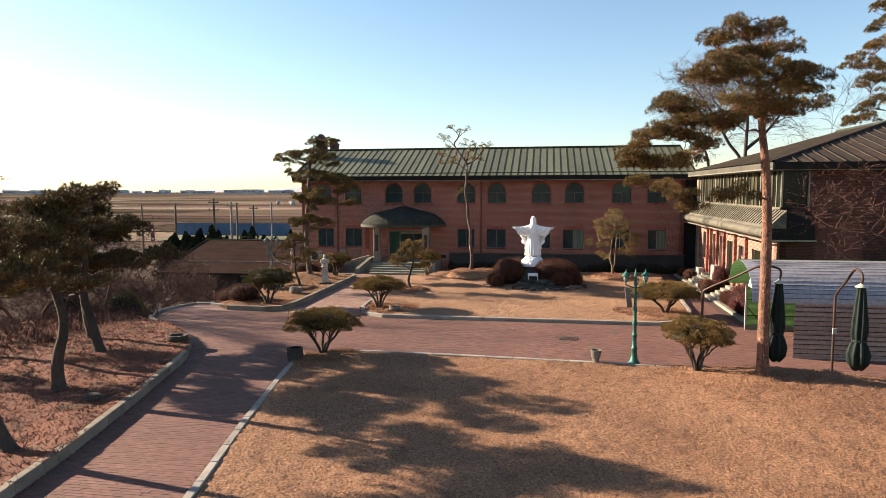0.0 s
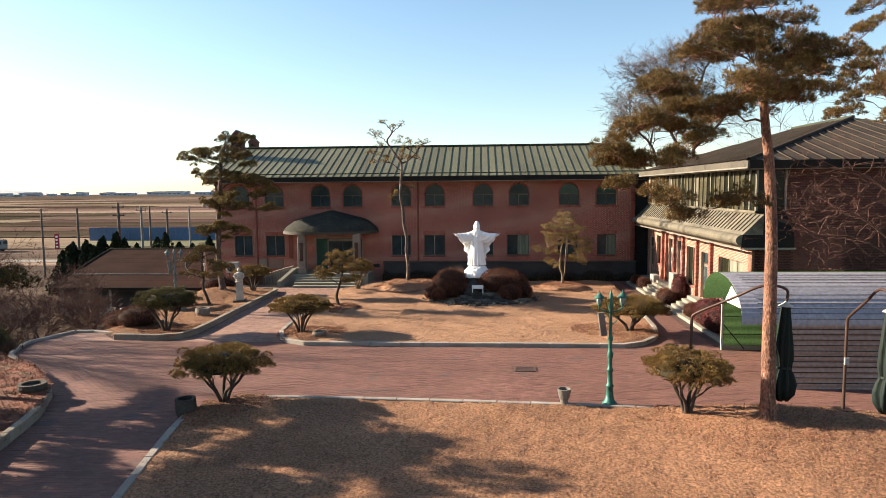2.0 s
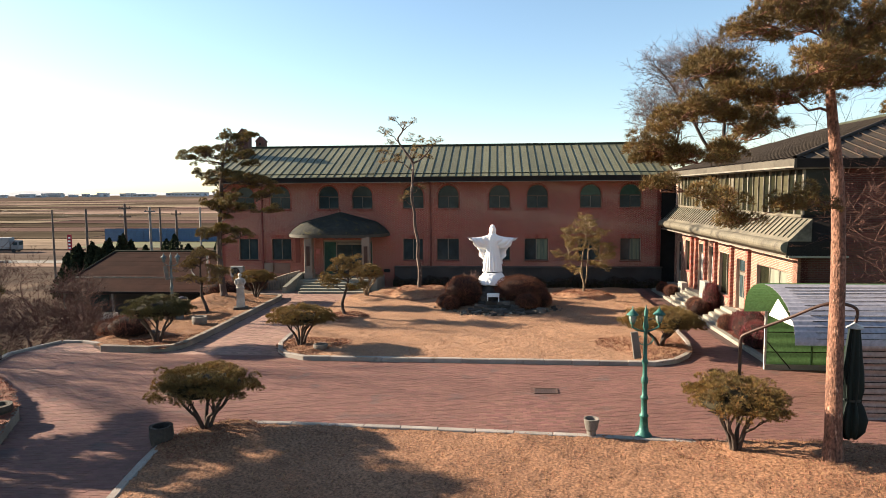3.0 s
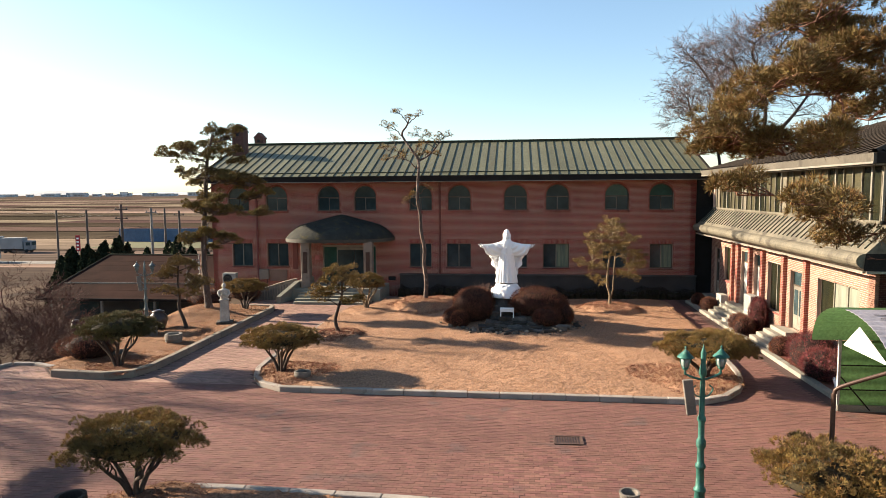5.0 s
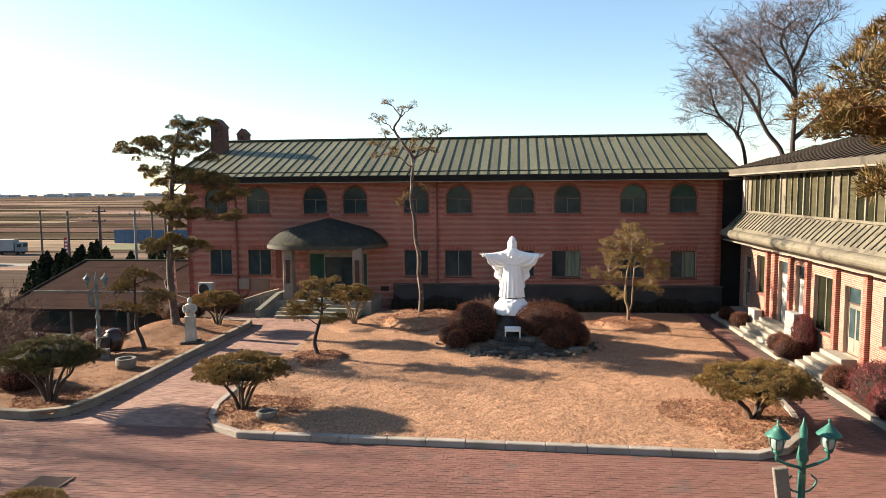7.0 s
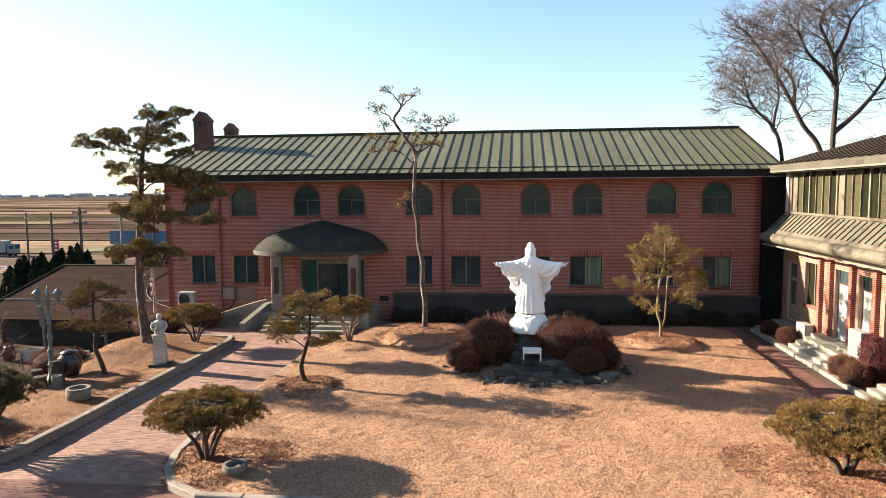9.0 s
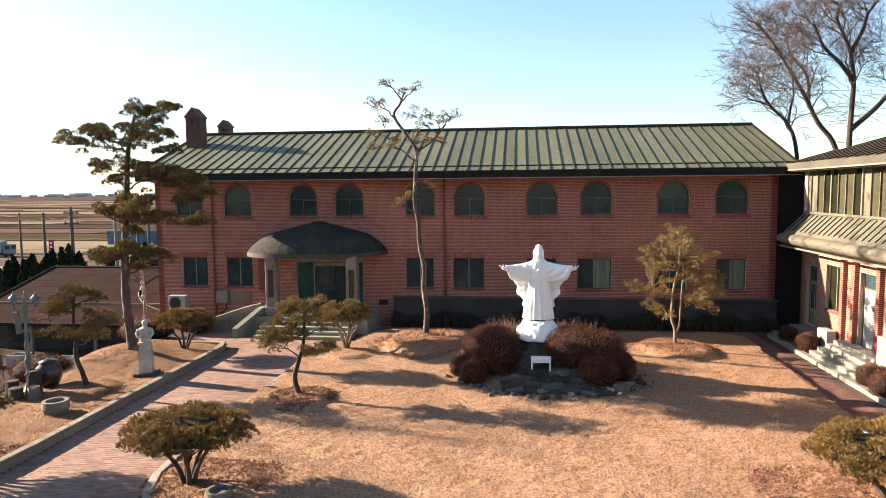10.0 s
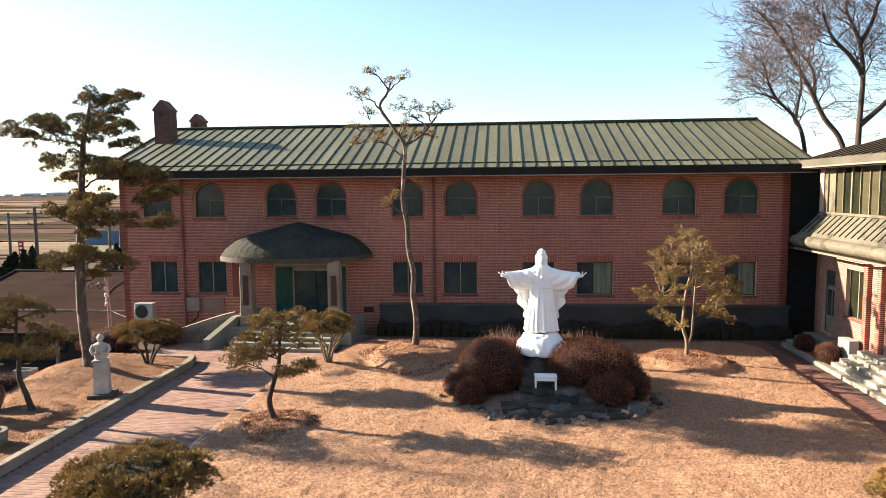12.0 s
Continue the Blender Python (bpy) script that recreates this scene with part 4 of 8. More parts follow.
for k, (x0, y0) in enumerate(rp[:-1]):
    box(bm, x0 - 0.05, x0 + 0.05, y0 - 0.17, y0 - 0.118, -0.2, 0.88 - 0.78 * (k / 17) ** 1.2)
part("baluster_fins", bm, GREYST, ramp)
for x in (-13.48, -9.75):
    c = thing("entrance_column", "square stone column with a dark wooden plaque under the canopy", "column", group="columns of the entrance canopy")
    bx("shaft", COLST, c, x, x + 0.5, 47.3, 47.8, 0.604, 3.3, 0.02)
    bx("plaque", POLEM, c, x + 0.14, x + 0.38, 47.25, 47.298, 1.45, 2.7, 0.01)
    bx("base_block", COLST, c, x - 0.04, x + 0.54, 47.26, 47.84, 0.604, 1.0, 0.02)
doors = thing("door_1", "glazed entrance doors in a pale frame beneath the canopy", "door", kind="structure")
bx("head_frame", FRAMEW, doors, -12.85, -9.5, WY + 0.1, WY + 0.18, 2.78, 2.9)
for x in (-12.85, -12.0, -9.85, -9.56):
    bx("post", FRAMEW, doors, x, x + 0.06, WY + 0.1, WY + 0.18, 0.604, 2.78)
bx("signboard", FRAMEW, doors, -11.9, -9.95, WY + 0.06, WY + 0.1, 2.6, 2.76)
bx("side_light", GLASSG, doors, -12.79, -12.0, WY + 0.13, WY + 0.14, 0.62, 2.78, label="green glass side panel")
bx("door_leaf", GLASSD, doors, -11.94, -10.93, WY + 0.13, WY + 0.14, 0.62, 2.78)
bx("door_leaf", GLASSD, doors, -10.9, -9.85, WY + 0.13, WY + 0.14, 0.62, 2.78)
bx("side_light", GLASSG, doors, -9.79, -9.56, WY + 0.13, WY + 0.14, 0.62, 2.78)
tagged(bx("wall_plaque", NOTICE, None, -13.35, -13.05, WY - 0.03, WY - 0.011, 2.0, 2.3), "small red notice on the brick wall", "notice")
tagged(bx("wall_panel", PANELST, None, -16.26, -15.15, WY - 0.06, WY - 0.012, 0.66, 1.37, 0.02), "pinkish brown stone panel low on the brick wall", "panel")
meter = thing("meter_box", "grey-brown metal meter box on the brick wall", "meter box", (0, 0, 0))
bx("casing", COLST, meter, -16.9, -16.3, WY - 0.2, WY - 0.012, 0.78, 1.39, 0.015)
tubes("conduit", [(np.array([(-16.4, WY - 0.1, 0.78), (-16.42, WY - 0.1, 0.5), (-16.7, WY - 0.08, 0.25)]), [0.025] * 3)], FASCIA, meter, 6)
tagged(bx("vent_grille", DARKM, None, -8.75, -8.3, WY - 0.03, WY - 0.011, 0.75, 1.0), "small dark vent low on the brick wall", "vent")

canopy = thing("entrance_canopy", "domed half-round canopy with mossy diamond shingles", "canopy")
CX, CY, CRX, CRY, CZ, CH = -11.62, WY - 0.02, 3.3, 2.7, 3.42, 1.42


def dome_at(a, v, lift=0.0):
    """Point of the canopy: a from 0 to pi round the front, v from rim 0 to top 1."""
    r = 1 - 0.26 * (v / 0.55) ** 1.4 if v < 0.55 else 0.74 * (1 - v) / 0.45
    ca, sa = math.cos(a), max(0.0, math.sin(a))
    return Vector((CX - (CRX + lift) * r * math.copysign(abs(ca) ** 0.75, ca), CY - (CRY + lift) * r * sa ** 0.8, CZ + (CH + lift) * v))


bm = bmesh.new()
gridv = [[bm.verts.new(dome_at(math.pi * i / 28, j / 10 * 0.985, -0.03)) for i in range(29)] for j in range(11)]
for j in range(10):
    for i in range(28):
        bm.faces.new((gridv[j][i], gridv[j][i + 1], gridv[j + 1][i + 1], gridv[j + 1][i]))
part("shell", bm, CANOPY, canopy, smooth=True)
for j in range(14):
    n = max(5, int(29 * (1 - j / 14) ** 0.55))
    for i in range(n):
        a0, am, a1 = [min(max(math.pi * (i + (0.5 if j % 2 else 0) + q) / n, 0.0), math.pi) for q in (0, 0.5, 1)]
        if a1 - a0 < 0.03:
            continue
        v0, vm, v1 = max(0, (j - 0.9) / 14), j / 14, min(0.99, (j + 1.1) / 14)
        bm = bmesh.new()
        q = [dome_at(am, v0 + 0.006, -0.02), dome_at(a1 - 0.006, vm, -0.02), dome_at(am, v1 - 0.006, -0.02), dome_at(a0 + 0.006, vm, -0.02)]
        up = [bm.verts.new(p) for p in q]
        dn = [bm.verts.new(p - Vector((0, -0.008, 0.012))) for p in q]
        bm.faces.new(up)
        for k in range(4):
            bm.faces.new((up[k], up[(k + 1) % 4], dn[(k + 1) % 4], dn[k]))
        part("shingle", bm, CANOPY, canopy)
bm = bmesh.new()
lo = []
for i in range(57):
    a = math.pi * i / 56
    p = dome_at(a, 0, 0.02)
    d = dome_at(a, 0, -0.25)
    lo.append((bm.verts.new(p + Vector((0, 0, 0.02))), bm.verts.new(p - Vector((0, 0, 0.16 + 0.045 * (i % 2)))), bm.verts.new(d - Vector((0, 0, 0.14)))))
for a, b in zip(lo, lo[1:]):
    bm.faces.new((a[0], b[0], b[1], a[1]))
    bm.faces.new((a[1], b[1], b[2], a[2]))
part("scalloped_rim", bm, RIM, canopy, "dark scalloped edge")
bm = bmesh.new()
vs = [bm.verts.new(dome_at(math.pi * i / 28, 0, -0.2) - Vector((0, 0, 0.1))) for i in range(29)]
bm.faces.new(vs)
part("underside", bm, FASCIA, canopy)


# ---- side wing ----
WX = 9.9
WIN_LOW = [(32.3, 35.25, 1.4, 2.95), (36.6, 37.65, 0.62, 2.95), (38.55, 40.0, 1.0, 3.05), (40.75, 41.65, 0.55, 3.2), (42.3, 43.4, 0.55, 3.2), (44.7, 46.0, 1.45, 3.2), (46.8, 47.7, 0.55, 3.0)]
wall_wing = wall_backing("wall_wing_court", "y", WX, -1, 31.3, 48.3, -0.4, 3.75, WIN_LOW, 0.3, "sunlit red brick wall of the side wing")
lay_bricks(wall_wing, brick_rows(31.3, 48.3, 0.0, 3.75, WIN_LOW, []), "y", WX, -1, (34.5, 40.5, 0.4, 3.6), many=BRICKW, single=BRICKW1)
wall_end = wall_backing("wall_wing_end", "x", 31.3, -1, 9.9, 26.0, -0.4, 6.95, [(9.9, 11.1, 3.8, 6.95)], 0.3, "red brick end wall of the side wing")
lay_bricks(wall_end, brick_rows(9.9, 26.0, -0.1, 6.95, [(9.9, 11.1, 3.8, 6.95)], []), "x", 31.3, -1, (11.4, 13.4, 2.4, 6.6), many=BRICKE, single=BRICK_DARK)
# The dark chimney mortar also carries the shade of this wall.
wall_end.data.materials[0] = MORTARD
wall_backing("wall_wing_far", "x", 48.3, 1, 9.9, 26.0, -0.4, 6.95, [], 0.3, "plain far wall of the side wing")
wall_backing("wall_wing_east", "y", 26.0, 1, 31.6, 48.0, -0.4, 6.95, [], 0.3, "plain outer wall of the side wing")
tagged(bx("ceiling_wing", MORTAR, None, 10.2, 25.6, 31.7, 47.9, 6.75, 6.92), "plain ceiling inside the side wing", "ceiling", kind="structure")
tagged(bx("floor_wing", PLINTH, None, 10.25, 25.6, 31.7, 47.9, 0.35, 0.5), "dark floor inside the side wing", "floor", kind="structure")
# Black sheet added so that the gap between the blocks reads as deep shade.
tagged(bx("gap_shade_sheet", DARKM, None, 9.36, 12.5, 49.9, 50.1, -0.3, 6.9), "black sheet added as the shade in the gap between the two blocks", "wall", kind="structure")
tagged(bx("passage_roof", WINGROOF, None, 9.4, 12.0, 48.75, 49.88, 3.6, 3.7), "low roof over the dark passage", "roof", kind="structure")
# brick piers between the openings
for y in (36.05, 38.1, 40.4, 41.98, 43.62, 44.45):
    p = thing("brick_pier", "projecting brick pier beside a doorway", "pier", group="piers of the side wing", kind="structure")
    bx("core", MORTAR, p, WX - 0.14, WX - 0.01, y - 0.11, y + 0.11, -0.2, 3.7)
    B = brick_rows(y - 0.12, y + 0.12, 0.0, 3.68, [], [], 0.067, 0.24)
    V, F = boxes_np(np.stack([B[:, 0] * 0 + WX - 0.085, B[:, 0], B[:, 1]], 1), np.stack([B[:, 0] * 0 + 0.075, B[:, 2], B[:, 3]], 1))
    attach("brickwork", finish(fast_mesh("brickwork", V, F), BRICK), p, kind="stuff")
p = thing("corner_pier", "brick corner pier of the side wing", "pier", kind="structure")
B = brick_rows(31.2, 31.6, 0.0, 3.68, [], [], 0.067, 0.2)
V, F = boxes_np(np.stack([B[:, 0] * 0 + WX - 0.06, B[:, 0], B[:, 1]], 1), np.stack([B[:, 0] * 0 + 0.06, B[:, 2], B[:, 3]], 1))
attach("brickwork", finish(fast_mesh("brickwork", V, F), BRICKW), p, kind="stuff")


def wing_opening(i, y0, y1, z0, z1):
    door = z0 < 0.7
    white = 40 < y0 < 43
    label = "white panelled door in a brick opening" if white else ("glazed door with decorative panels" if door else "sliding window in the brick wing wall")
    w = thing(("door_%d" if door else "window_%d") % (i + 20), label, "door" if door else "window", kind="structure")
    x = WX + 0.12
    bm = bmesh.new()
    t = 0.05
    box(bm, x, x + 0.06, y0, y0 + t, z0, z1)
    box(bm, x, x + 0.06, y1 - t, y1, z0, z1)
    box(bm, x, x + 0.06, y0 + t, y1 - t, z1 - t, z1)
    box(bm, x, x + 0.06, y0 + t, y1 - t, z0, z0 + 0.03)
    part("door_frame" if door else "window_frame", bm, FRAME, w)
    if door:
        zt = 2.65 if white else 2.35
        bx("transom_pane", GLASSD, w, x + 0.03, x + 0.04, y0 + t, y1 - t, zt + 0.05, z1 - t)
        bx("transom", FRAME, w, x - 0.004, x + 0.05, y0 + t, y1 - t, zt, zt + 0.05)
        leaf = bx("door_leaf", DOORW if white else FRAMEW, w, x + 0.02, x + 0.06, y0 + t, y1 - t, z0 + 0.03, zt)
        if white:
            bx("notice", GREYST, leaf, x + 0.01, x + 0.019, y0 + 0.25, y0 + 0.5, 1.9, 2.05)
        else:
            m = (y0 + y1) / 2
            for a, b in ((y0 + 0.12, m - 0.06), (m + 0.06, y1 - 0.12)):
                bx("door_pane", GLASSD, leaf, x + 0.01, x + 0.019, a, b, 1.2, 2.2)
                bx("door_panel", STONE, leaf, x + 0.01, x + 0.019, a, b, 0.75, 1.1)
        bm = lathe(bmesh.new(), [(0.0, -0.05), (0.022, -0.05), (0.022, 0.05), (0.0, 0.05)], 8, (x - 0.02, y0 + 0.14, 1.5 if white else 1.55))
        part("door_handle", bm, DARKM, leaf)
    else:
        n = 3 if y1 - y0 > 2 else 2
        for k in range(n):
            a = y0 + t + (y1 - y0 - 2 * t) * k / n
            b = y0 + t + (y1 - y0 - 2 * t) * (k + 1) / n
            bx("pane", (CURTAIN, CURTAIN, GLASSO)[k % 3] if n == 3 else GLASSO, w, x + 0.035, x + 0.042, a + 0.02, b - 0.02, z0 + 0.03, z1 - t)
            if k:
                bx("mullion", FRAMEW, w, x - 0.004, x + 0.05, a - 0.025, a + 0.025, z0 + 0.03, z1 - t)
        bx("window_sill", BRICK_DARK, w, WX - 0.06, WX + 0.12, y0 - 0.05, y1 + 0.05, z0 - 0.07, z0 - 0.004, 0.01)


for i, o in enumerate(WIN_LOW):
    wing_opening(i, *o)

# upper storey glazing band, on the court and round the corner
band = thing("window_band", "long band of upper windows with pale mullions and blinds", "window", kind="structure")
ZB0, ZB1 = 5.2, 6.85
bx("sill_rail", SKIRT, band, WX - 0.02, WX + 0.2, 31.3, 48.3, ZB0 - 0.1, ZB0 - 0.004)
bx("head_rail", SKIRT, band, WX - 0.02, WX + 0.2, 31.3, 48.3, ZB1, ZB1 + 0.08)
ys = np.linspace(31.35, 48.25, 30)
for k, (a, b) in enumerate(zip(ys, ys[1:])):
    wide = 0.045 if k % 4 == 1 else 0.024
    bx("mullion", FRAMEW if k % 4 == 1 else SKIRT, band, WX - 0.01, WX + 0.09, a - wide, a + wide, ZB0, ZB1)
    kind = k % 4
    solid = k in (12, 20, 27, 28)
    material = SKIRT if solid else (GLASSO if kind < 2 else BLIND)
    bx("blind_panel" if solid else "pane", material, band, WX + 0.05, WX + 0.062, a + 0.03, b - 0.03, ZB0, ZB1)
bx("pane", GLASSO, band, 9.98, 11.06, 31.36, 31.372, ZB0, ZB1)
bx("sill_rail", FASCIA, band, 9.93, 11.1, 31.28, 31.5, ZB0 - 0.1, ZB0 - 0.004)
bx("corner_post", FRAMEW, band, 11.04, 11.1, 31.26, 31.36, ZB0, ZB1)
bx("corner_post", FRAMEW, band, 9.9, 9.97, 31.26, 31.36, ZB0, ZB1)

skirt = thing("skirt_roof", "weathered beige metal skirt roof with a rolled gutter edge", "roof", kind="structure")
SX0, SZ0, SX1, SZ1 = 9.0, 4.25, 9.92, 5.08


def prism(bm, prof, y0, y1):
    a = [bm.verts.new((x, y0, z)) for x, z in prof]
    b = [bm.verts.new((x, y1, z)) for x, z in prof]
    bm.faces.new(a)
    bm.faces.new(b)
    for i in range(len(prof)):
        j = (i + 1) % len(prof)
        bm.faces.new((a[i], a[j], b[j], b[i]))
    return bm


roll = [(9.12 + 0.26 * math.cos(t), 4.06 + 0.22 * math.sin(t)) for t in np.linspace(math.pi * 0.5, math.pi * 1.45, 9)]
bm = prism(bmesh.new(), [(SX1, SZ1)] + roll + [(9.3, 3.74), (9.9, 3.78)], 30.5, 48.4)
part("slope", bm, SKIRT, skirt)
bx("drip_edge", FRAMEW, skirt, 9.05, 9.12, 30.5, 48.4, 3.7, 3.77)
nr = 44
rib = bpy.data.meshes.new("rib")
rl = math.hypot(SX1 - SX0 - 0.1, SZ1 - SZ0) * 0.8
b2 = box(bmesh.new(), 0, rl, -0.022, 0.022, 0, 0.05, 0.01)
b2.to_mesh(rib)
b2.free()
finish(rib, SEAM)
for k in range(nr):
    o = new("rib", rib)
    o.parent = skirt
    o.matrix_basis = pose(9.24, 30.8 + (48.1 - 30.8) * k / (nr - 1), 4.385, 0, -math.degrees(math.atan2(SZ1 - 4.28, SX1 - 9.12)), 0)
bm = bmesh.new()
a = [bm.verts.new(p) for p in ((9.12, 30.5, 4.28), (11.1, 30.5, 4.28), (11.1, 31.28, 5.08), (9.92, 31.28, 5.08))]
b = [bm.verts.new(p) for p in ((9.05, 30.45, 3.78), (11.1, 30.45, 3.78), (11.1, 31.28, 3.78), (9.92, 31.28, 3.78))]
bm.faces.new(a)
bm.faces.new(b)
for i in range(4):
    bm.faces.new((a[i], a[(i + 1) % 4], b[(i + 1) % 4], b[i]))
# Near-black in place of the beige: the end's shade is put into its colour.
part("end_slope", bm, FASCIA, skirt, "end of the skirt roof, its shade put into the dark colour")
bx("drip_edge", FRAMEW, skirt, 9.12, 11.15, 30.4, 30.46, 3.7, 3.77)

wroof = thing("roof_wing", "grey-brown hipped metal roof with raised seams", "roof", kind="structure")
HX0, HY0, HY1, HZ0 = 9.35, 30.75, 48.9, 7.22
PX, PZ = 17.9, 9.65
HX1 = 2 * PX - HX0
RYA, RYB = HY0 + (PX - HX0), HY1 - 3.0
bm = bmesh.new()
c = [bm.verts.new(p) for p in ((HX0, HY0, HZ0), (HX1, HY0, HZ0), (HX1, HY1, HZ0), (HX0, HY1, HZ0), (PX, RYA, PZ), (PX, RYB, PZ))]
for f in ((0, 1, 4), (1, 2, 5, 4), (2, 3, 5), (3, 0, 4, 5), (3, 2, 1, 0)):
    bm.faces.new([c[i] for i in f])
part("roof_skin", bm, WINGROOF, wroof)
paths = []
for k in range(27):
    y = HY0 + 0.35 + 0.66 * k
    d = min(y - HY0, PX - HX0, max(0.2, (HY1 - y) * (PX - HX0) / 3.0))
    paths.append(((HX0, y, HZ0 + 0.03), (HX0 + d, y, HZ0 + 0.03 + d * (PZ - HZ0) / (PX - HX0))))
for k in range(25):
    x = HX0 + 0.35 + 0.66 * k
    d = min(x - HX0, HX1 - x)
    paths.append(((x, HY0, HZ0 + 0.03), (x, HY0 + d, HZ0 + 0.03 + d * (PZ - HZ0) / (RYA - HY0))))
for a, b in paths:
    tubes("roof_seam", [([a, b], [0.032, 0.032])], SEAMB, wroof, 4)
tubes("hip_cap", [([(HX0, HY0, HZ0 + 0.04), (PX, RYA, PZ + 0.05)], [0.08, 0.08])], SEAMB, wroof, 6)
tubes("ridge_cap", [([(PX, RYA, PZ + 0.05), (PX, RYB, PZ + 0.05)], [0.1, 0.1])], SEAM, wroof, 6)
bx("fascia", FASCB, wroof, HX0 - 0.02, HX0 + 0.06, HY0, HY1, 6.9, HZ0 - 0.004, label="weathered beige fascia board")
bx("fascia", FASCIA, wroof, HX0 + 0.065, HX1, HY0 - 0.02, HY0 + 0.06, 6.9, HZ0 - 0.004)
bx("soffit", FASCB, wroof, HX0 + 0.06, WX - 0.03, HY0 + 0.1, HY1, 6.86, 6.9)
bx("gutter_strip", FRAMEW, wroof, HX0 + 0.1, HX1, HY0 + 0.09, HY0 + 0.14, 6.86, 6.898)
bx("eaves_trim", FRAMEW, wroof, HX0 - 0.035, HX0 - 0.021, HY0, HY1, 6.9, 6.96)


# ---- plants ----
def limb(rng, a, b, r0, r1, sag=0.12, n=6):
    """A slightly crooked limb from a to b."""
    a, b = np.asarray(a, float), np.asarray(b, float)
    L = np.linalg.norm(b - a)
    t = np.linspace(0, 1, n)[:, None]
    P = a + (b - a) * t
    P[:, 2] += np.sin(t[:, 0] * np.pi) * L * sag
    P[1:-1] += rng.normal(0, L * 0.035, (n - 2, 3))
    return P, np.linspace(r0, r1, n)


def pine(name, label, seed, base, trunk, r0, r1, pads, bark, needle, density=1.0, flat=0.42, per=5, length=0.14, width=0.02, drop=0.3, group="", clump=(0.12, 0.22), fork=None, stout=1.0):
    """A pruned pine: bent trunk, limbs, and pads made of brush-like clumps of needle tufts. Points are offsets from the base."""
    rng = np.random.default_rng(seed)
    t = thing(name, label, "pine tree", base, group)
    path = smooth_path(trunk, 6)
    rad = np.linspace(1, 0, len(path)) ** 0.8 * (r0 - r1) + r1
    rad[0] *= 1.35
    rad[1] *= 1.12
    tubes("trunk", [(path, rad)], bark, t, 12)
    nodes = path
    if fork:
        fp = smooth_path(fork[0], 6)
        tubes("second_stem", [(fp, np.linspace(fork[1], 0.03, len(fp)))], bark, t, 10)
        nodes = np.concatenate([path, fp])
    ways, PP, DD = [], [], []
    axis = nodes
    thick = np.interp(np.arange(len(nodes)), [0, len(path), len(nodes)], [r0, r1 + 0.02, 0.04])
    # limbs spring from the trunk or from limbs that are already there, the inner ones first
    reach = [float(np.hypot(axis[:, 0] - p[0], axis[:, 1] - p[1]).min()) for p in pads]
    for q in np.argsort(reach, kind="stable"):
        x, y, z, r = pads[q]
        dist = np.hypot(nodes[:, 0] - x, nodes[:, 1] - y)
        k = int(np.argmin(dist * 0.8 + np.abs(nodes[:, 2] - (z - drop * dist - 0.12)) + 5.0 * (nodes[:, 2] < axis[2, 2])))
        root = nodes[k]
        tip = np.array((x, y, z - r * flat * 0.35))
        w = limb(rng, root, tip, min(float(thick[k]) * 0.8, stout * (0.014 + 0.016 * float(dist[k]))), 0.012, 0.04)
        ways.append(w)
        nodes = np.concatenate([nodes, w[0][2:]])
        thick = np.concatenate([thick, w[1][2:]])
        tx, ty = rng.normal(0, 0.2, 2)
        for _ in range(max(4, int(6 + 24 * r * r))):
            a, q = rng.uniform(0, 2 * np.pi), r * math.sqrt(rng.uniform(0.0, 1.0))
            dx, dy = q * math.cos(a), q * math.sin(a)
            c = np.array((x + dx, y + dy, z + dx * tx + dy * ty + rng.normal(0, 0.075) + flat * r * (0.75 * (1 - (q / r) ** 2) - 0.2)))
            rr = rng.uniform(*clump)
            ways.append(limb(rng, w[0][rng.integers(3, 6)], c - (0, 0, rr * 0.2), 0.013, 0.006, 0.05, 4))
            n = int(1500 * density * rr * rr) + 6
            P, U = dome_points(rng, n, c, (rr, rr, rr * 0.75), -0.3)
            PP.append(P)
            DD.append(U * (0.9, 0.9, 0.6) + (0, 0, 0.4))
    tubes("branchwork", ways, bark, t, 4)
    V, F = needles_np(rng, np.concatenate(PP), np.concatenate(DD), per, length, width)
    attach("crown", finish(fast_mesh("crown", V, F), needle), t)
    return t


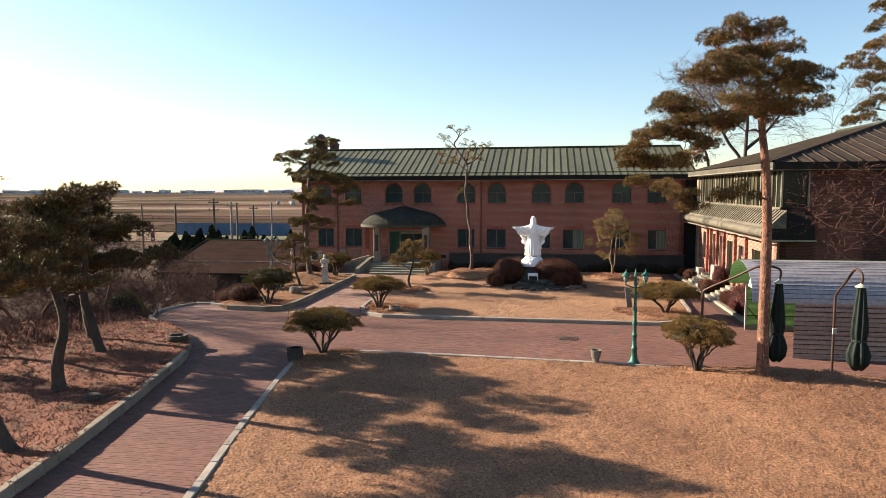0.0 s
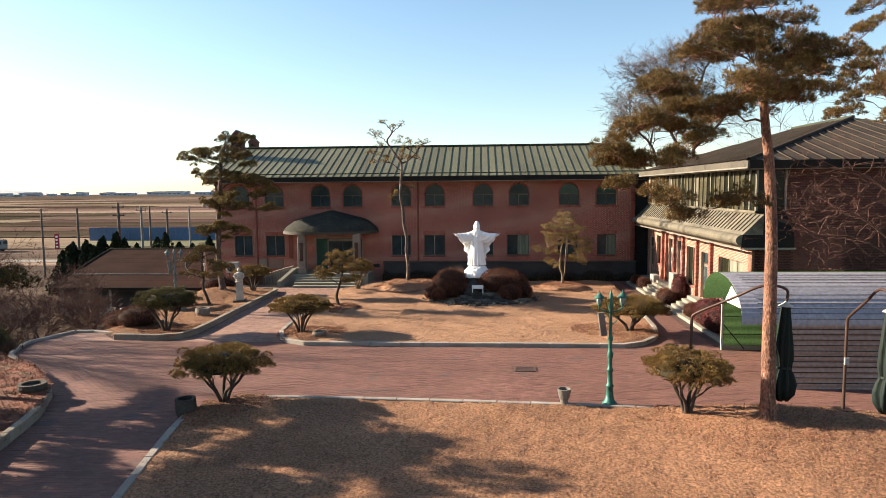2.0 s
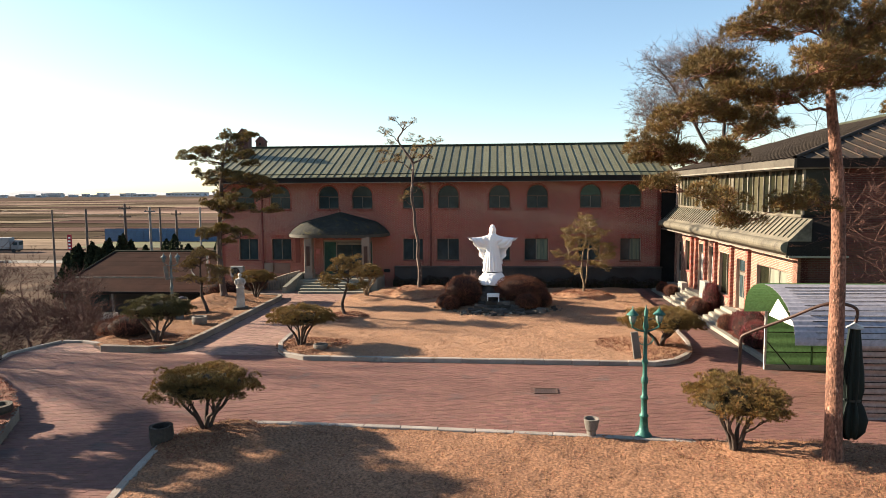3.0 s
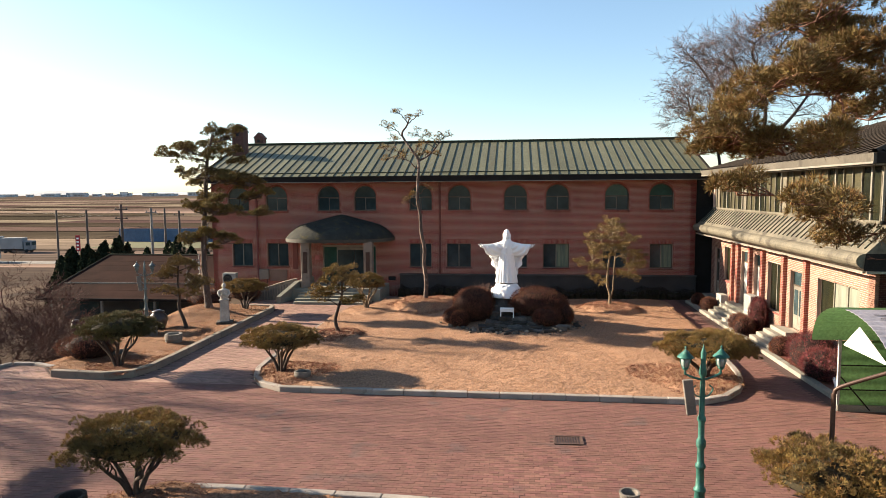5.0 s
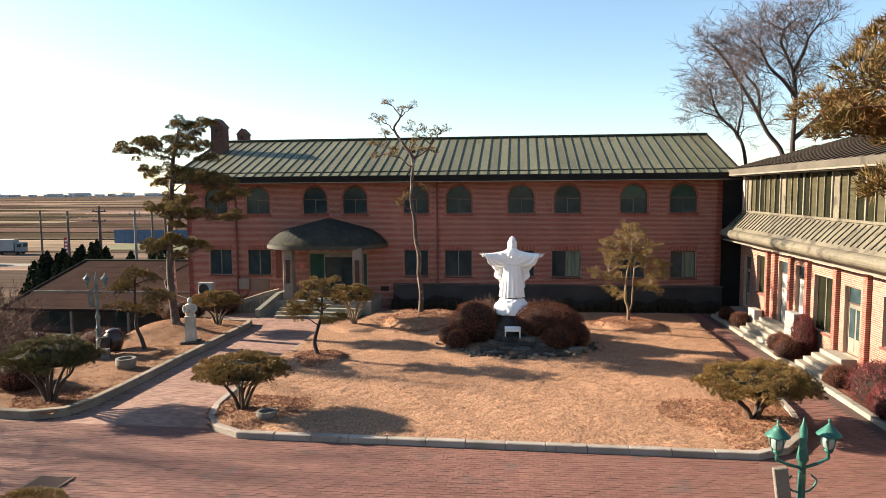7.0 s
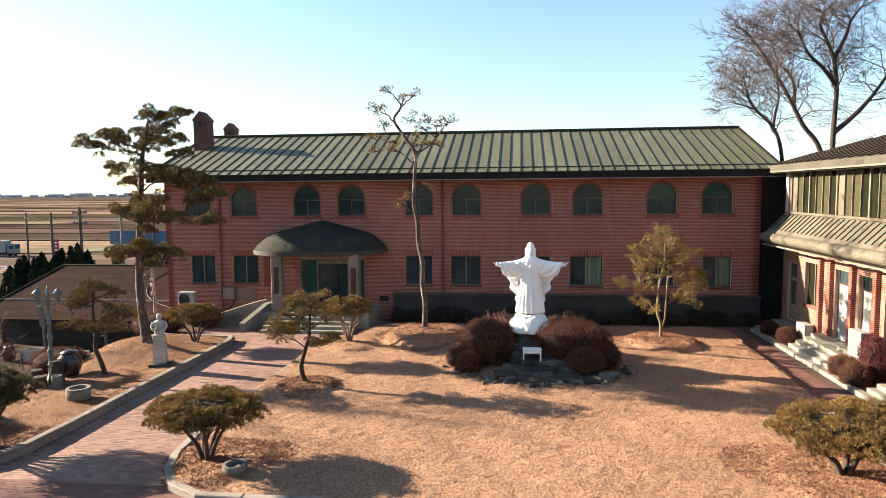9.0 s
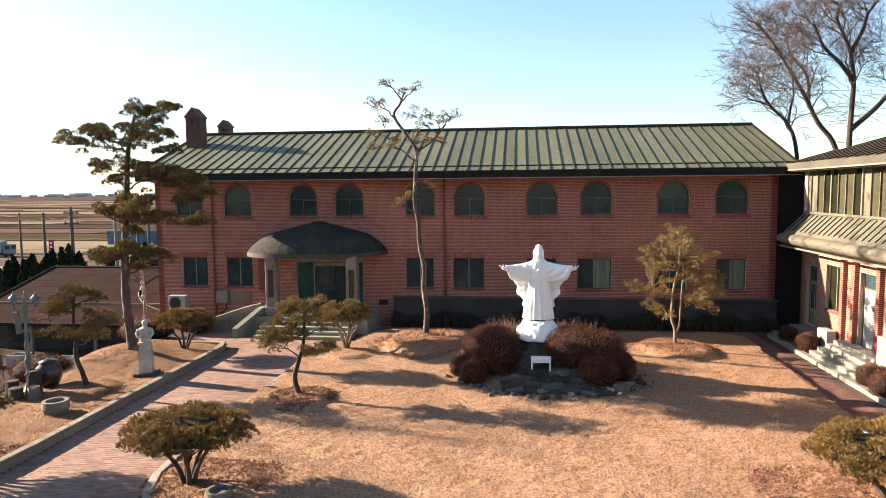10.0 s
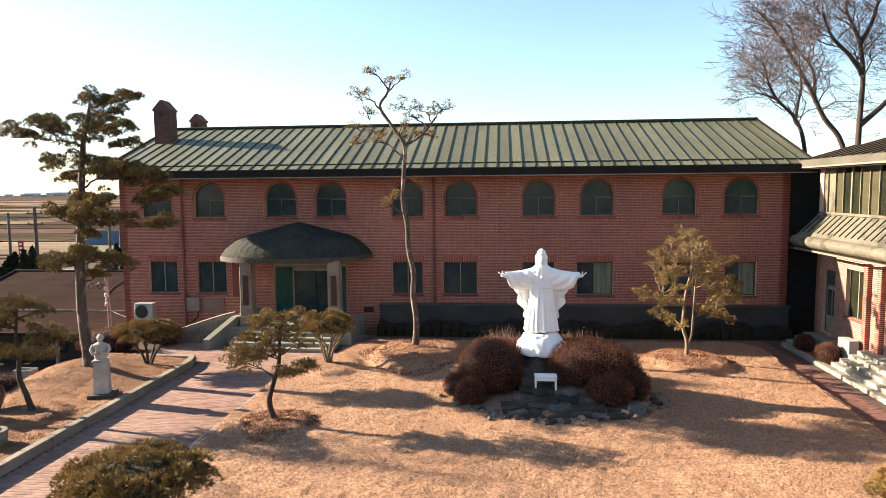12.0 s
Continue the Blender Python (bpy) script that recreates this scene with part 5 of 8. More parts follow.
def table_pine(name, label, seed, base, w, z0, z1, stems, needle, bark, group="", density=1.0):
    """A clipped many-stemmed dwarf pine: a broad dome, tapering below to forked stems."""
    rng = np.random.default_rng(seed)
    t = thing(name, label, "dwarf pine", base, group)
    h = z1 - z0
    for i in range(stems):
        a = 2 * np.pi * (i + rng.uniform(-0.2, 0.2)) / stems
        q = w * 0.5 * rng.uniform(0.35, 0.7)
        m = np.array((q * 0.35 * math.cos(a), q * 0.35 * math.sin(a), z0 * 0.55))
        e = np.array((q * math.cos(a), q * math.sin(a), z0 + h * 0.35))
        P = smooth_path([(0.05 * math.cos(a), 0.05 * math.sin(a), -0.12), m, (m + e) / 2 + rng.normal(0, 0.06, 3), e], 4)
        ways = [(P, np.linspace(0.065, 0.025, len(P)) * (w / 2.6))]
        for _ in range(5):
            b = a + rng.uniform(-0.7, 0.7)
            q2 = w * 0.5 * rng.uniform(0.4, 0.85)
            ways.append(limb(rng, P[rng.integers(5, len(P) - 1)], (q2 * math.cos(b), q2 * math.sin(b), z0 + h * rng.uniform(0.3, 0.5)), 0.022, 0.008, 0.05, 4))
        tubes("stem", ways, bark, t, 7)

    def shape(U):
        lump = np.array([noise.noise(Vector(u) * 3.2 + Vector((seed, 0, 0))) + 0.5 * noise.noise(Vector(u) * 8.0 + Vector((0, seed, 0))) for u in U])
        s = 1 + 0.24 * lump
        up = U[:, 2] > 0
        P = np.stack([U[:, 0] * w * 0.5 * s, U[:, 1] * w * 0.46 * s, z0 + h * 0.42 + np.where(up, U[:, 2] * h * 0.58 * s, U[:, 2] * h * 0.5 * s)], 1)
        return P

    # brush-like clumps crowd the dome, a few stand proud of it
    nc = int(30 * w * w * density)
    _, U = dome_points(rng, nc, (0, 0, 0), (1, 1, 1), -0.28)
    C = shape(U)
    mid = np.array((0, 0, z0 + h * 0.42))
    C = mid + (C - mid) * rng.uniform(0.78, 1.0, (nc, 1))
    PP, DD = [], []
    for c, u in zip(C, U):
        rr = rng.uniform(0.1, 0.19)
        P, V = dome_points(rng, int(1500 * rr * rr) + 8, c, (rr, rr, rr * 0.62), -0.25)
        PP.append(P)
        DD.append(V * (0.8, 0.8, 0.45) + (0, 0, 0.6) + u * 0.2)
    V, F = needles_np(rng, np.concatenate(PP), np.concatenate(DD), 7, 0.085, 0.0115)
    attach("crown", finish(fast_mesh("crown", V, F), needle), t)
    # Dark solid core added to stand for the shade inside the crown.
    bm = bmesh.new()
    bmesh.ops.create_icosphere(bm, subdivisions=3, radius=1.0)
    Q = shape(np.array([v.co[:] for v in bm.verts]))
    for v, p in zip(bm.verts, Q):
        up = p[2] - z0 - h * 0.42
        v.co = Vector((p[0] * 0.72, p[1] * 0.72, z0 + h * 0.42 + up * (0.62 if up > 0 else 0.3)))
    part("shade_core", bm, CORE, t, smooth=True)
    return t


def round_shrub(name, label, seed, base, r, leaf, size=0.045, group="", twigs=BARKRT, count=2600, category="shrub"):
    """A clipped rounded shrub: a lumpy body thick with small leaves and twigs."""
    rng = np.random.default_rng(seed)
    t = thing(name, label, category, base, group)
    rx, ry, rz = r
    # Dark lumpy core: the shrub's inner shade as a painted body.
    bm = bmesh.new()
    bmesh.ops.create_icosphere(bm, subdivisions=3, radius=1.0)
    for v in bm.verts:
        s = 0.9 + 0.12 * noise.noise(v.co * 1.8 + Vector((seed, 3, 0)))
        v.co = Vector((v.co.x * rx * s, v.co.y * ry * s, max(-0.1, rz * 0.42 + v.co.z * rz * 0.58 * s)))
    part("shade_core", bm, CORER, t, smooth=True)
    P, U = dome_points(rng, count, (0, 0, rz * 0.42), (rx, ry, rz * 0.58), -0.7)
    lump = np.array([noise.noise(Vector(u) * 2.2 + Vector((seed, 0, 0))) for u in U])[:, None]
    P = (P - (0, 0, rz * 0.42)) * (1 + 0.13 * lump) + (0, 0, rz * 0.42)
    P[:, 2] = np.maximum(P[:, 2], 0.0)
    V, F = needles_np(rng, P, U * 0.6 + (0, 0, 0.6), 2, size * 3.4, 0.011, 0.7)
    attach("foliage", finish(fast_mesh("foliage", V, F), leaf), t, kind="stuff")
    V, F = leaves_np(rng, P[::3], U[::3], size * 0.9)
    attach("leaf_layer", finish(fast_mesh("leaf_layer", V, F), leaf), t, kind="stuff")
    return t


def bare_tree(name, label, seed, base, height, spread, bark, levels=5, r0=0.2, lean=(0, 0), group="", first=0.25, kids=(3, 4), twig=0.012, category="bare tree", leaders=(), tips=6, tip=0.5, tipw=0.012, tipmat=None):
    """A leafless tree grown by splitting limbs; leaders are given limbs from which the rest grows. Fine twigs close the tips."""
    rng = np.random.default_rng(seed)
    t = thing(name, label, category, base, group)
    ways = {0: [], 1: []}
    TP, TD = [], []

    def kids_of(pts, dd, length, r1, lv):
        n = len(pts)
        for i in range(rng.integers(kids[0], kids[1] + 1)):
            j = rng.integers(1, n) if i else n - 1
            a = rng.uniform(0, 2 * np.pi)
            side = np.array((math.cos(a), math.sin(a), rng.uniform(-0.3, 0.4)))
            nd = dd * 0.9 + side * spread * rng.uniform(0.5, 1.1)
            nd /= np.linalg.norm(nd)
            grow(pts[j], nd, length * rng.uniform(0.62, 0.85), max(twig * 0.45, r1 * rng.uniform(0.5, 0.8)), lv + 1)

    def grow(p, d, length, r, lv):
        n = 5 if lv < 3 else 3
        pts = [p]
        q, dd = p, d
        for _ in range(n - 1):
            dd = dd + rng.normal(0, 0.24, 3) + (0, 0, 0.02)
            dd = dd / np.linalg.norm(dd)
            q = q + dd * length / (n - 1)
            pts.append(q)
        r1 = max(twig * 0.4, r * 0.58)
        ways[0 if lv < 2 else 1].append((np.array(pts), np.linspace(r, r1, n)))
        if lv >= levels - 1:
            for k in range(tips):
                TP.append(pts[rng.integers(1, n)])
                TD.append(dd)
        if lv < levels:
            kids_of(pts, dd, length, r1, lv)

    if leaders:
        for r, pts in leaders:
            P = smooth_path(pts, 5)
            ways[0].append((P, np.linspace(r, r * 0.4, len(P)) * 0.8))
            m = len(P)
            for j in range(int(m * 0.45), m):
                dd = P[j] - P[j - 1]
                dd /= np.linalg.norm(dd)
                a = rng.uniform(0, 2 * np.pi)
                nd = dd * 0.7 + np.array((math.cos(a), math.sin(a), rng.uniform(0, 0.5))) * spread
                nd /= np.linalg.norm(nd)
                grow(P[j], nd, height * first * rng.uniform(0.9, 1.5), r * 0.32 * (1 - 0.5 * j / m), 2)
            kids_of([P[-1], P[-1]], (P[-1] - P[-2]) / np.linalg.norm(P[-1] - P[-2]), height * first * 1.2, r * 0.42, 1)
    else:
        d0 = np.array((lean[0], lean[1], 1.0))
        grow(np.array((0, 0, -0.15)), d0 / np.linalg.norm(d0), height * first, r0, 0)
    tubes("trunk", ways[0], bark, t, 8)
    tubes("branchwork", ways[1], bark, t, 3)
    V, F = needles_np(rng, np.array(TP), np.array(TD) + (0, 0, 0.15), 1, tip, tipw, 0.75)
    attach("fine_growth", finish(fast_mesh("fine_growth", V, F), tipmat or bark), t, kind="stuff")
    return t


zf = lambda x, y: float(z_front(np.array(x), np.array(y)))
zi = lambda x, y: float(z_island(np.array(x), np.array(y)))
zw = lambda x, y: float(z_west_island(np.array(x), np.array(y)))
zl = lambda x, y: float(z_west_lawn(np.array(x), np.array(y)))
zg = lambda x, y: float(land(np.array(x), np.array(y)))

# tall red pine on the front lawn
bp = (6.2, 21.0, zf(6.2, 21.0))
prng = np.random.default_rng(5)
PADS = [(-0.96, 10.98, 0.74), (-0.14, 11.03, 0.41), (-1.62, 10.79, 0.5), (0.12, 10.47, 0.45), (-1.02, 10.3, 0.91), (-1.77, 10.15, 0.38), (-2.01, 9.68, 0.63), (-0.92, 9.78, 0.74), (0.24, 9.7, 0.81), (1.13, 9.71, 0.44), (0.74, 9.26, 0.73), (-0.15, 9.2, 0.7), (1.05, 8.78, 0.48), (0.28, 8.67, 0.65), (-0.55, 8.65, 0.74), (-3.09, 8.88, 0.64), (-2.31, 8.64, 0.64), (-1.54, 8.36, 0.59), (-3.42, 7.96, 0.48), (-2.76, 7.86, 0.43), (-1.94, 7.62, 0.38), (-4.01, 7.2, 0.53), (-3.48, 7.06, 0.35), (-2.79, 7.1, 0.26), (-3.99, 6.39, 0.34), (-2.58, 5.97, 0.43), (-2.31, 5.7, 0.33), (-1.38, 6.01, 0.34), (-0.83, 6.14, 0.42)]
pads = []
for i, (x, z, r) in enumerate(PADS):
    s = 1 if i % 2 else -1
    lobe = x < -1.5 and z > 6.5
    ys = [prng.uniform(-1.9, -0.7), prng.uniform(-0.6, 0.5)] if lobe else [s * prng.uniform(0.1, 0.9)] if z > 6.5 else [prng.uniform(-1.1, -0.6)]
    if r > 0.58 and not lobe:
        ys.append(-s * prng.uniform(0.7, 1.6))
    for j, y in enumerate(ys):
        # each pad is shifted with its depth so that it still fits the camera's view
        px, pz = x + 0.05 + (x + 7.1) * y / 20.5, z - 0.22 + (z - 6.1) * y / 20.5
        pads.append((px + (prng.uniform(-0.25, 0.25) if j else 0), y, pz - bp[2] - 0.08 * j, r * (1.02 - 0.17 * j)))
pads += [(-4.3, -1.0, 6.95, 0.45), (-4.0, -0.2, 6.7, 0.45), (-3.9, -1.7, 7.4, 0.5), (-3.2, -1.4, 7.6, 0.55), (-3.3, -2.0, 5.85, 0.33), (-1.7, -2.4, 8.2, 0.55), (-2.0, 1.5, 6.9, 0.35), (-0.9, 2.6, 7.9, 0.5), (0.5, 2.2, 8.6, 0.5)]
pine("red_pine", "tall red pine with a bare orange trunk and layered crown", 11, bp, [(0, 0, -0.15), (0.0, 0.1, 2.0), (0.02, 0.2, 4.5), (-0.05, 0.3, 6.4), (-0.2, 0.3, 7.6), (-0.4, 0.2, 9.0), (-0.5, 0, 10.0)], 0.185, 0.05, pads, BARKR, NEEDLE, 0.95, 0.42, 7, 0.115, 0.0118, drop=0.12, clump=(0.13, 0.23))
bp2 = (18.6, 29.9, zg(18.6, 29.9))
pads = [(-6.7 + abs(z - 10.4) * 0.45 + 2.0 * q + prng.uniform(-0.4, 0.4), prng.uniform(-1.6, 1.6), z + prng.uniform(-0.3, 0.3), prng.uniform(0.5, 0.85)) for z in (8.9, 9.7, 10.5, 11.3, 12.1, 12.9, 13.7) for q in (0, 1, 2, 3)]
pine("red_pine", "tall pine with layered brownish pads near the side wing", 12, bp2, [(0, 0, -0.15), (0.1, 0.1, 4.0), (-0.6, 0.1, 9.0), (-1.4, 0, 14.2)], 0.24, 0.06, pads, BARKR, NEEDLE, 0.85, 0.5, 5, 0.14, 0.02)

# pines of the raised bed
west = [
    ((-12.75, 12.3), [(0, 0, -0.1), (-0.5, 0.1, 0.7), (-0.75, 0.2, 1.8), (-1.0, 0.3, 3.2), (-0.8, 0.3, 4.8)], 0.17, 5.1, 2.2),
    ((-14.75, 16.3), [(0, 0, -0.1), (-0.1, 0.1, 0.8), (0.1, 0.2, 2.0), (-0.3, 0.2, 3.6), (-0.2, 0.2, 5.4)], 0.19, 5.4, 2.4),
    ((-16.5, 20.5), [(0, 0, -0.1), (-0.35, 0.1, 0.9), (-0.7, 0.2, 2.0), (-0.6, 0.3, 3.8), (-0.3, 0.4, 5.6)], 0.19, 5.7, 2.8),
    ((-18.4, 22.6), [(0, 0, -0.1), (-0.3, 0.1, 0.9), (-0.5, 0.2, 2.2), (-0.4, 0.3, 4.0), (-0.2, 0.4, 5.2)], 0.17, 5.6, 2.9),
    ((-22.0, 19.6), [(0, 0, -0.1), (0.2, 0.1, 1.0), (0.3, 0.2, 2.4), (0.2, 0.3, 4.2), (0.1, 0.4, 5.0)], 0.18, 5.8, 2.8),
]
for i, ((x, y), tr, r, top, sp) in enumerate(west):
    g = np.random.default_rng(40 + i)
    pads = []
    for z in np.arange((3.4, 3.3, 3.2, 2.6, 2.1)[i], top, 0.5):
        f = 1 - 0.6 * max(0.0, (z - 2.9) / (top - 2.9)) ** 2
        for _ in range((4, 4, 3, 5, 3)[i]):
            a, q = g.uniform(0, 2 * np.pi), sp * f * g.uniform(0.25, 0.95)
            pads.append((tr[-2][0] + q * math.cos(a), q * math.sin(a), z + g.uniform(-0.2, 0.2), g.uniform(0.45, 0.75)))
    pads.append((tr[-1][0], tr[-1][1], top - 0.1, 0.8))
    pine("black_pine", "dark pine with a bent trunk and dense drooping pads", 30 + i, (x, y, zl(x, y)), tr, r, 0.05, pads, BARKD, NEEDLEB, 0.42 if i > 1 else 0.34, 0.34, 4, 0.16, 0.034, group="pines of the raised bed", clump=(0.16, 0.28))

BARKTH = mat("flaky_grey_bark", (0.095, 0.064, 0.05), (0.06, 0.043, 0.035), 2.5, 18, 0.9, 0.8, depth=0.02, stretch=(1, 1, 0.4), stain=(0.24, 0.19, 0.155), stain_at=0.55)
# pine on the mound of the west bed
bl = (-16.35, 41.5, zw(-16.35, 41.5))
z0 = bl[2]
PADW = 1.25
PADS = [(0.28, 9.17, 0.47), (0.94, 9.11, 0.61), (1.6, 9.23, 0.3), (0.06, 8.6, 0.71), (-0.81, 8.39, 0.52), (-1.5, 8.18, 0.72), (-2.13, 8.1, 0.43), (0.5, 8.15, 0.61), (1.31, 8.18, 0.52), (1.75, 7.69, 0.28), (-2.28, 7.34, 0.31), (0.15, 7.08, 0.76), (1.0, 6.98, 0.71), (1.75, 6.84, 0.75), (2.4, 6.7, 0.56), (-1.02, 6.74, 0.37), (2.56, 6.16, 0.51), (1.8, 5.99, 0.42), (2.89, 5.27, 0.36), (-0.2, 5.96, 0.27), (0.56, 5.96, 0.48), (-0.81, 5.51, 0.41), (-0.09, 5.46, 0.53), (0.73, 5.46, 0.55), (1.43, 5.36, 0.45), (0.31, 4.87, 0.19), (-1.25, 3.95, 0.47), (-0.47, 4.0, 0.53), (0.26, 4.14, 0.53), (0.92, 3.91, 0.57), (0.28, 3.54, 0.27)]
g = np.random.default_rng(50)
pads = [(x * (0.74 if x < 0 else 1.1), g.uniform(-0.9, 0.9) * (1.0 if z > 5 else 0.5), z - z0 - 0.08, r * PADW) for x, z, r in PADS]
pine("red_pine", "slender pine with separate cloud-shaped pads on a mound", 51, bl, [(0, 0, -0.15), (-0.18, 0, 1.8), (-0.16, 0.05, 3.6), (0.0, 0.05, 5.6), (0.15, 0.05, 7.2), (0.45, 0.1, 8.6)], 0.18, 0.05, pads, BARKTH, NEEDLEW, 1.25, 0.6, 5, 0.12, 0.019, clump=(0.12, 0.21), stout=1.5)

# thin tall pine before the front wall
bt = (-5.75, 44.4, zi(-5.75, 44.4))
z0 = bt[2]
PADS = [(-1.23, 10.19, 0.25), (-0.81, 10.06, 0.32), (-0.23, 10.08, 0.25), (-2.09, 9.72, 0.34), (-1.58, 9.46, 0.24), (-0.41, 9.19, 0.38), (0.14, 9.22, 0.21), (-1.68, 8.97, 0.32), (-2.11, 8.55, 0.38), (-1.44, 8.3, 0.34), (0.59, 8.88, 0.37), (1.09, 9.0, 0.37), (0.01, 8.77, 0.29), (-2.13, 7.9, 0.26), (-1.1, 7.97, 0.3), (-0.42, 8.12, 0.29), (0.08, 8.2, 0.29), (0.67, 8.1, 0.15), (-0.93, 5.71, 0.19), (-0.58, 6.04, 0.21), (0.23, 6.41, 0.19), (-0.25, 8.49, 0.18)]
g = np.random.default_rng(53)
pads = [(x, g.uniform(-0.8, 0.8) * (1.0 if z > 7 else 0.3), z - z0, r * 1.05) for x, z, r in PADS]
pine("thin_pine", "tall thin pine with sparse curving branches", 52, bt, [(0, 0, -0.15), (0.05, 0, 0.9), (-0.06, 0, 1.8), (-0.03, 0, 2.6), (-0.2, 0, 3.5), (-0.24, 0, 4.4), (-0.38, 0, 5.2), (-0.33, 0, 6.3), (-0.3, 0, 7.2), (-0.71, 0, 7.85), (-1.15, 0, 8.55), (-0.9, 0, 9.0), (-0.75, 0, 9.4)], 0.115, 0.032, pads, BARKTH, NEEDLEG, 0.4, 0.3, 5, 0.11, 0.012, drop=0.45, clump=(0.08, 0.15), stout=1.4, fork=([(-0.3, 0, 7.2), (0.1, 0.1, 7.4), (0.5, 0.1, 7.75), (0.85, 0.1, 8.2)], 0.06))

# airy golden pine near the wing
br = (3.75, 44.0, zi(3.75, 44.0))
PADS = [(-0.06, 4.56, 0.28), (0.28, 4.43, 0.34), (-0.24, 4.24, 0.28), (0.44, 4.2, 0.25), (-1.11, 3.85, 0.26), (-0.67, 3.85, 0.3), (-0.17, 3.82, 0.28), (0.45, 3.79, 0.34), (1.01, 3.79, 0.31), (-0.98, 3.43, 0.35), (-0.41, 3.4, 0.31), (0.21, 3.37, 0.31), (0.77, 3.4, 0.34), (-0.97, 3.04, 0.26), (-0.59, 2.97, 0.31), (-0.03, 3.01, 0.22), (0.69, 3.01, 0.37), (1.22, 2.98, 0.3), (1.57, 2.85, 0.22), (-1.59, 2.54, 0.24), (-0.96, 2.35, 0.25), (-0.42, 2.39, 0.19), (1.3, 2.49, 0.28), (1.67, 2.46, 0.17), (0.93, 2.39, 0.28), (0.5, 1.97, 0.24), (0.94, 1.91, 0.34), (1.25, 1.81, 0.17), (-0.82, 1.69, 0.24), (-0.47, 1.66, 0.18)]
g = np.random.default_rng(60)
pads = []
for x, z, r in PADS:
    y = math.sqrt(max(0.05, 1.4 ** 2 - x * x)) if abs(x) < 1.35 else 0.4
    pads += [(x, g.uniform(0.1, 0.9) * y, z - br[2], r), (x * g.uniform(0.85, 1.0), -g.uniform(0.1, 0.9) * y, z - br[2] - 0.05, r * 0.95)]
pine("young_pine", "airy young pine with golden needles and a pale slim stem", 61, br, [(0, 0, -0.12), (0.0, 0, 0.5), (-0.13, 0, 0.95), (-0.12, 0, 1.6), (-0.05, 0, 2.3), (0.1, 0, 3.0), (0.07, 0, 4.2)], 0.075, 0.02, pads, BARKP, GOLDN, 0.8, 0.28, 5, 0.11, 0.011, drop=0.2, clump=(0.08, 0.13), stout=0.6, fork=([(0, 0, 0.35), (0.12, -0.08, 0.7), (0.16, -0.1, 1.4), (0.2, -0.1, 2.2), (0.25, -0.1, 2.9)], 0.045))

# small shaped pines
for nm, sd, (x, y), zz, tr, pd, nd in (
    ("garden_pine", 62, (-8.55, 37.4), zi, [(0, 0, -0.1), (-0.14, 0, 0.45), (0.0, 0, 1.0), (0.16, 0, 1.55), (0.2, 0, 2.4)], [(-0.22, 0.1, 2.62, 0.36), (0.46, 0, 2.7, 0.38), (-0.42, -0.2, 2.2, 0.36), (0.3, 0.25, 2.32, 0.36), (-0.5, 0.15, 1.86, 0.36), (0.02, -0.3, 1.8, 0.34), (-1.0, 0, 1.62, 0.3), (-0.58, 0.1, 1.42, 0.34), (0.34, -0.25, 1.34, 0.28), (0.92, 0.1, 1.4, 0.3), (0.62, 0.3, 1.95, 0.3)], GOLDN),
    ("garden_pine", 63, (-15.55, 37.7), zw, [(0, 0, -0.1), (-0.16, 0, 0.4), (-0.34, 0, 0.9), (-0.3, 0, 1.5), (-0.36, 0, 2.0), (-0.28, 0, 2.8)], [(-0.25, 0, 2.95, 0.5), (0.18, 0.1, 2.75, 0.4), (-1.25, 0.1, 2.2, 0.42), (-0.65, 0, 2.5, 0.36), (-0.9, -0.2, 1.7, 0.42), (0.35, 0.2, 2.1, 0.45), (0.7, 0.1, 1.95, 0.4), (-0.2, -0.25, 1.6, 0.35), (0.3, 0.15, 1.5, 0.35)], GOLDN),
):
    pd = [(px, py, pz, pr * 1.05) for px, py, pz, pr in pd] + [(px * 0.8, -py - 0.35, pz - 0.06, pr * 0.9) for px, py, pz, pr in pd[::3]]
    pine(nm, "small trained garden pine with flat pads and a crooked trunk", sd, (x, y, zz(x, y)), tr, 0.085, 0.03, pd, BARKD, nd, 1.1, 0.36, 5, 0.1, 0.015, group="trained garden pines", clump=(0.1, 0.17), stout=1.3)

for sd, (x, y), zz, w, z0, z1, st, nd in (
    (71, (-9.0, 31.6), zi, 2.5, 0.68, 1.55, 5, NEEDLEG), (72, (5.15, 32.1), zi, 3.0, 0.5, 1.38, 5, NEEDLEG), (73, (-15.05, 31.8), zw, 2.6, 0.8, 1.88, 6, NEEDLED),
    (74, (-8.85, 22.6), zf, 2.5, 0.62, 1.63, 6, NEEDLEG), (75, (4.4, 21.8), zf, 2.3, 0.66, 1.76, 6, NEEDLEG), (76, (-14.98, 42.7), zw, 2.1, 0.7, 1.5, 5, NEEDLEG), (77, (-8.6, 43.0), zi, 1.95, 0.85, 1.75, 6, NEEDLEG),
):
    table_pine("dwarf_pine", "clipped many-stemmed dwarf pine with a broad flat dome", sd, (x, y, zz(x, y)), w, z0, z1, st, nd, BARKD if sd != 77 else BARKP, "clipped dwarf pines")

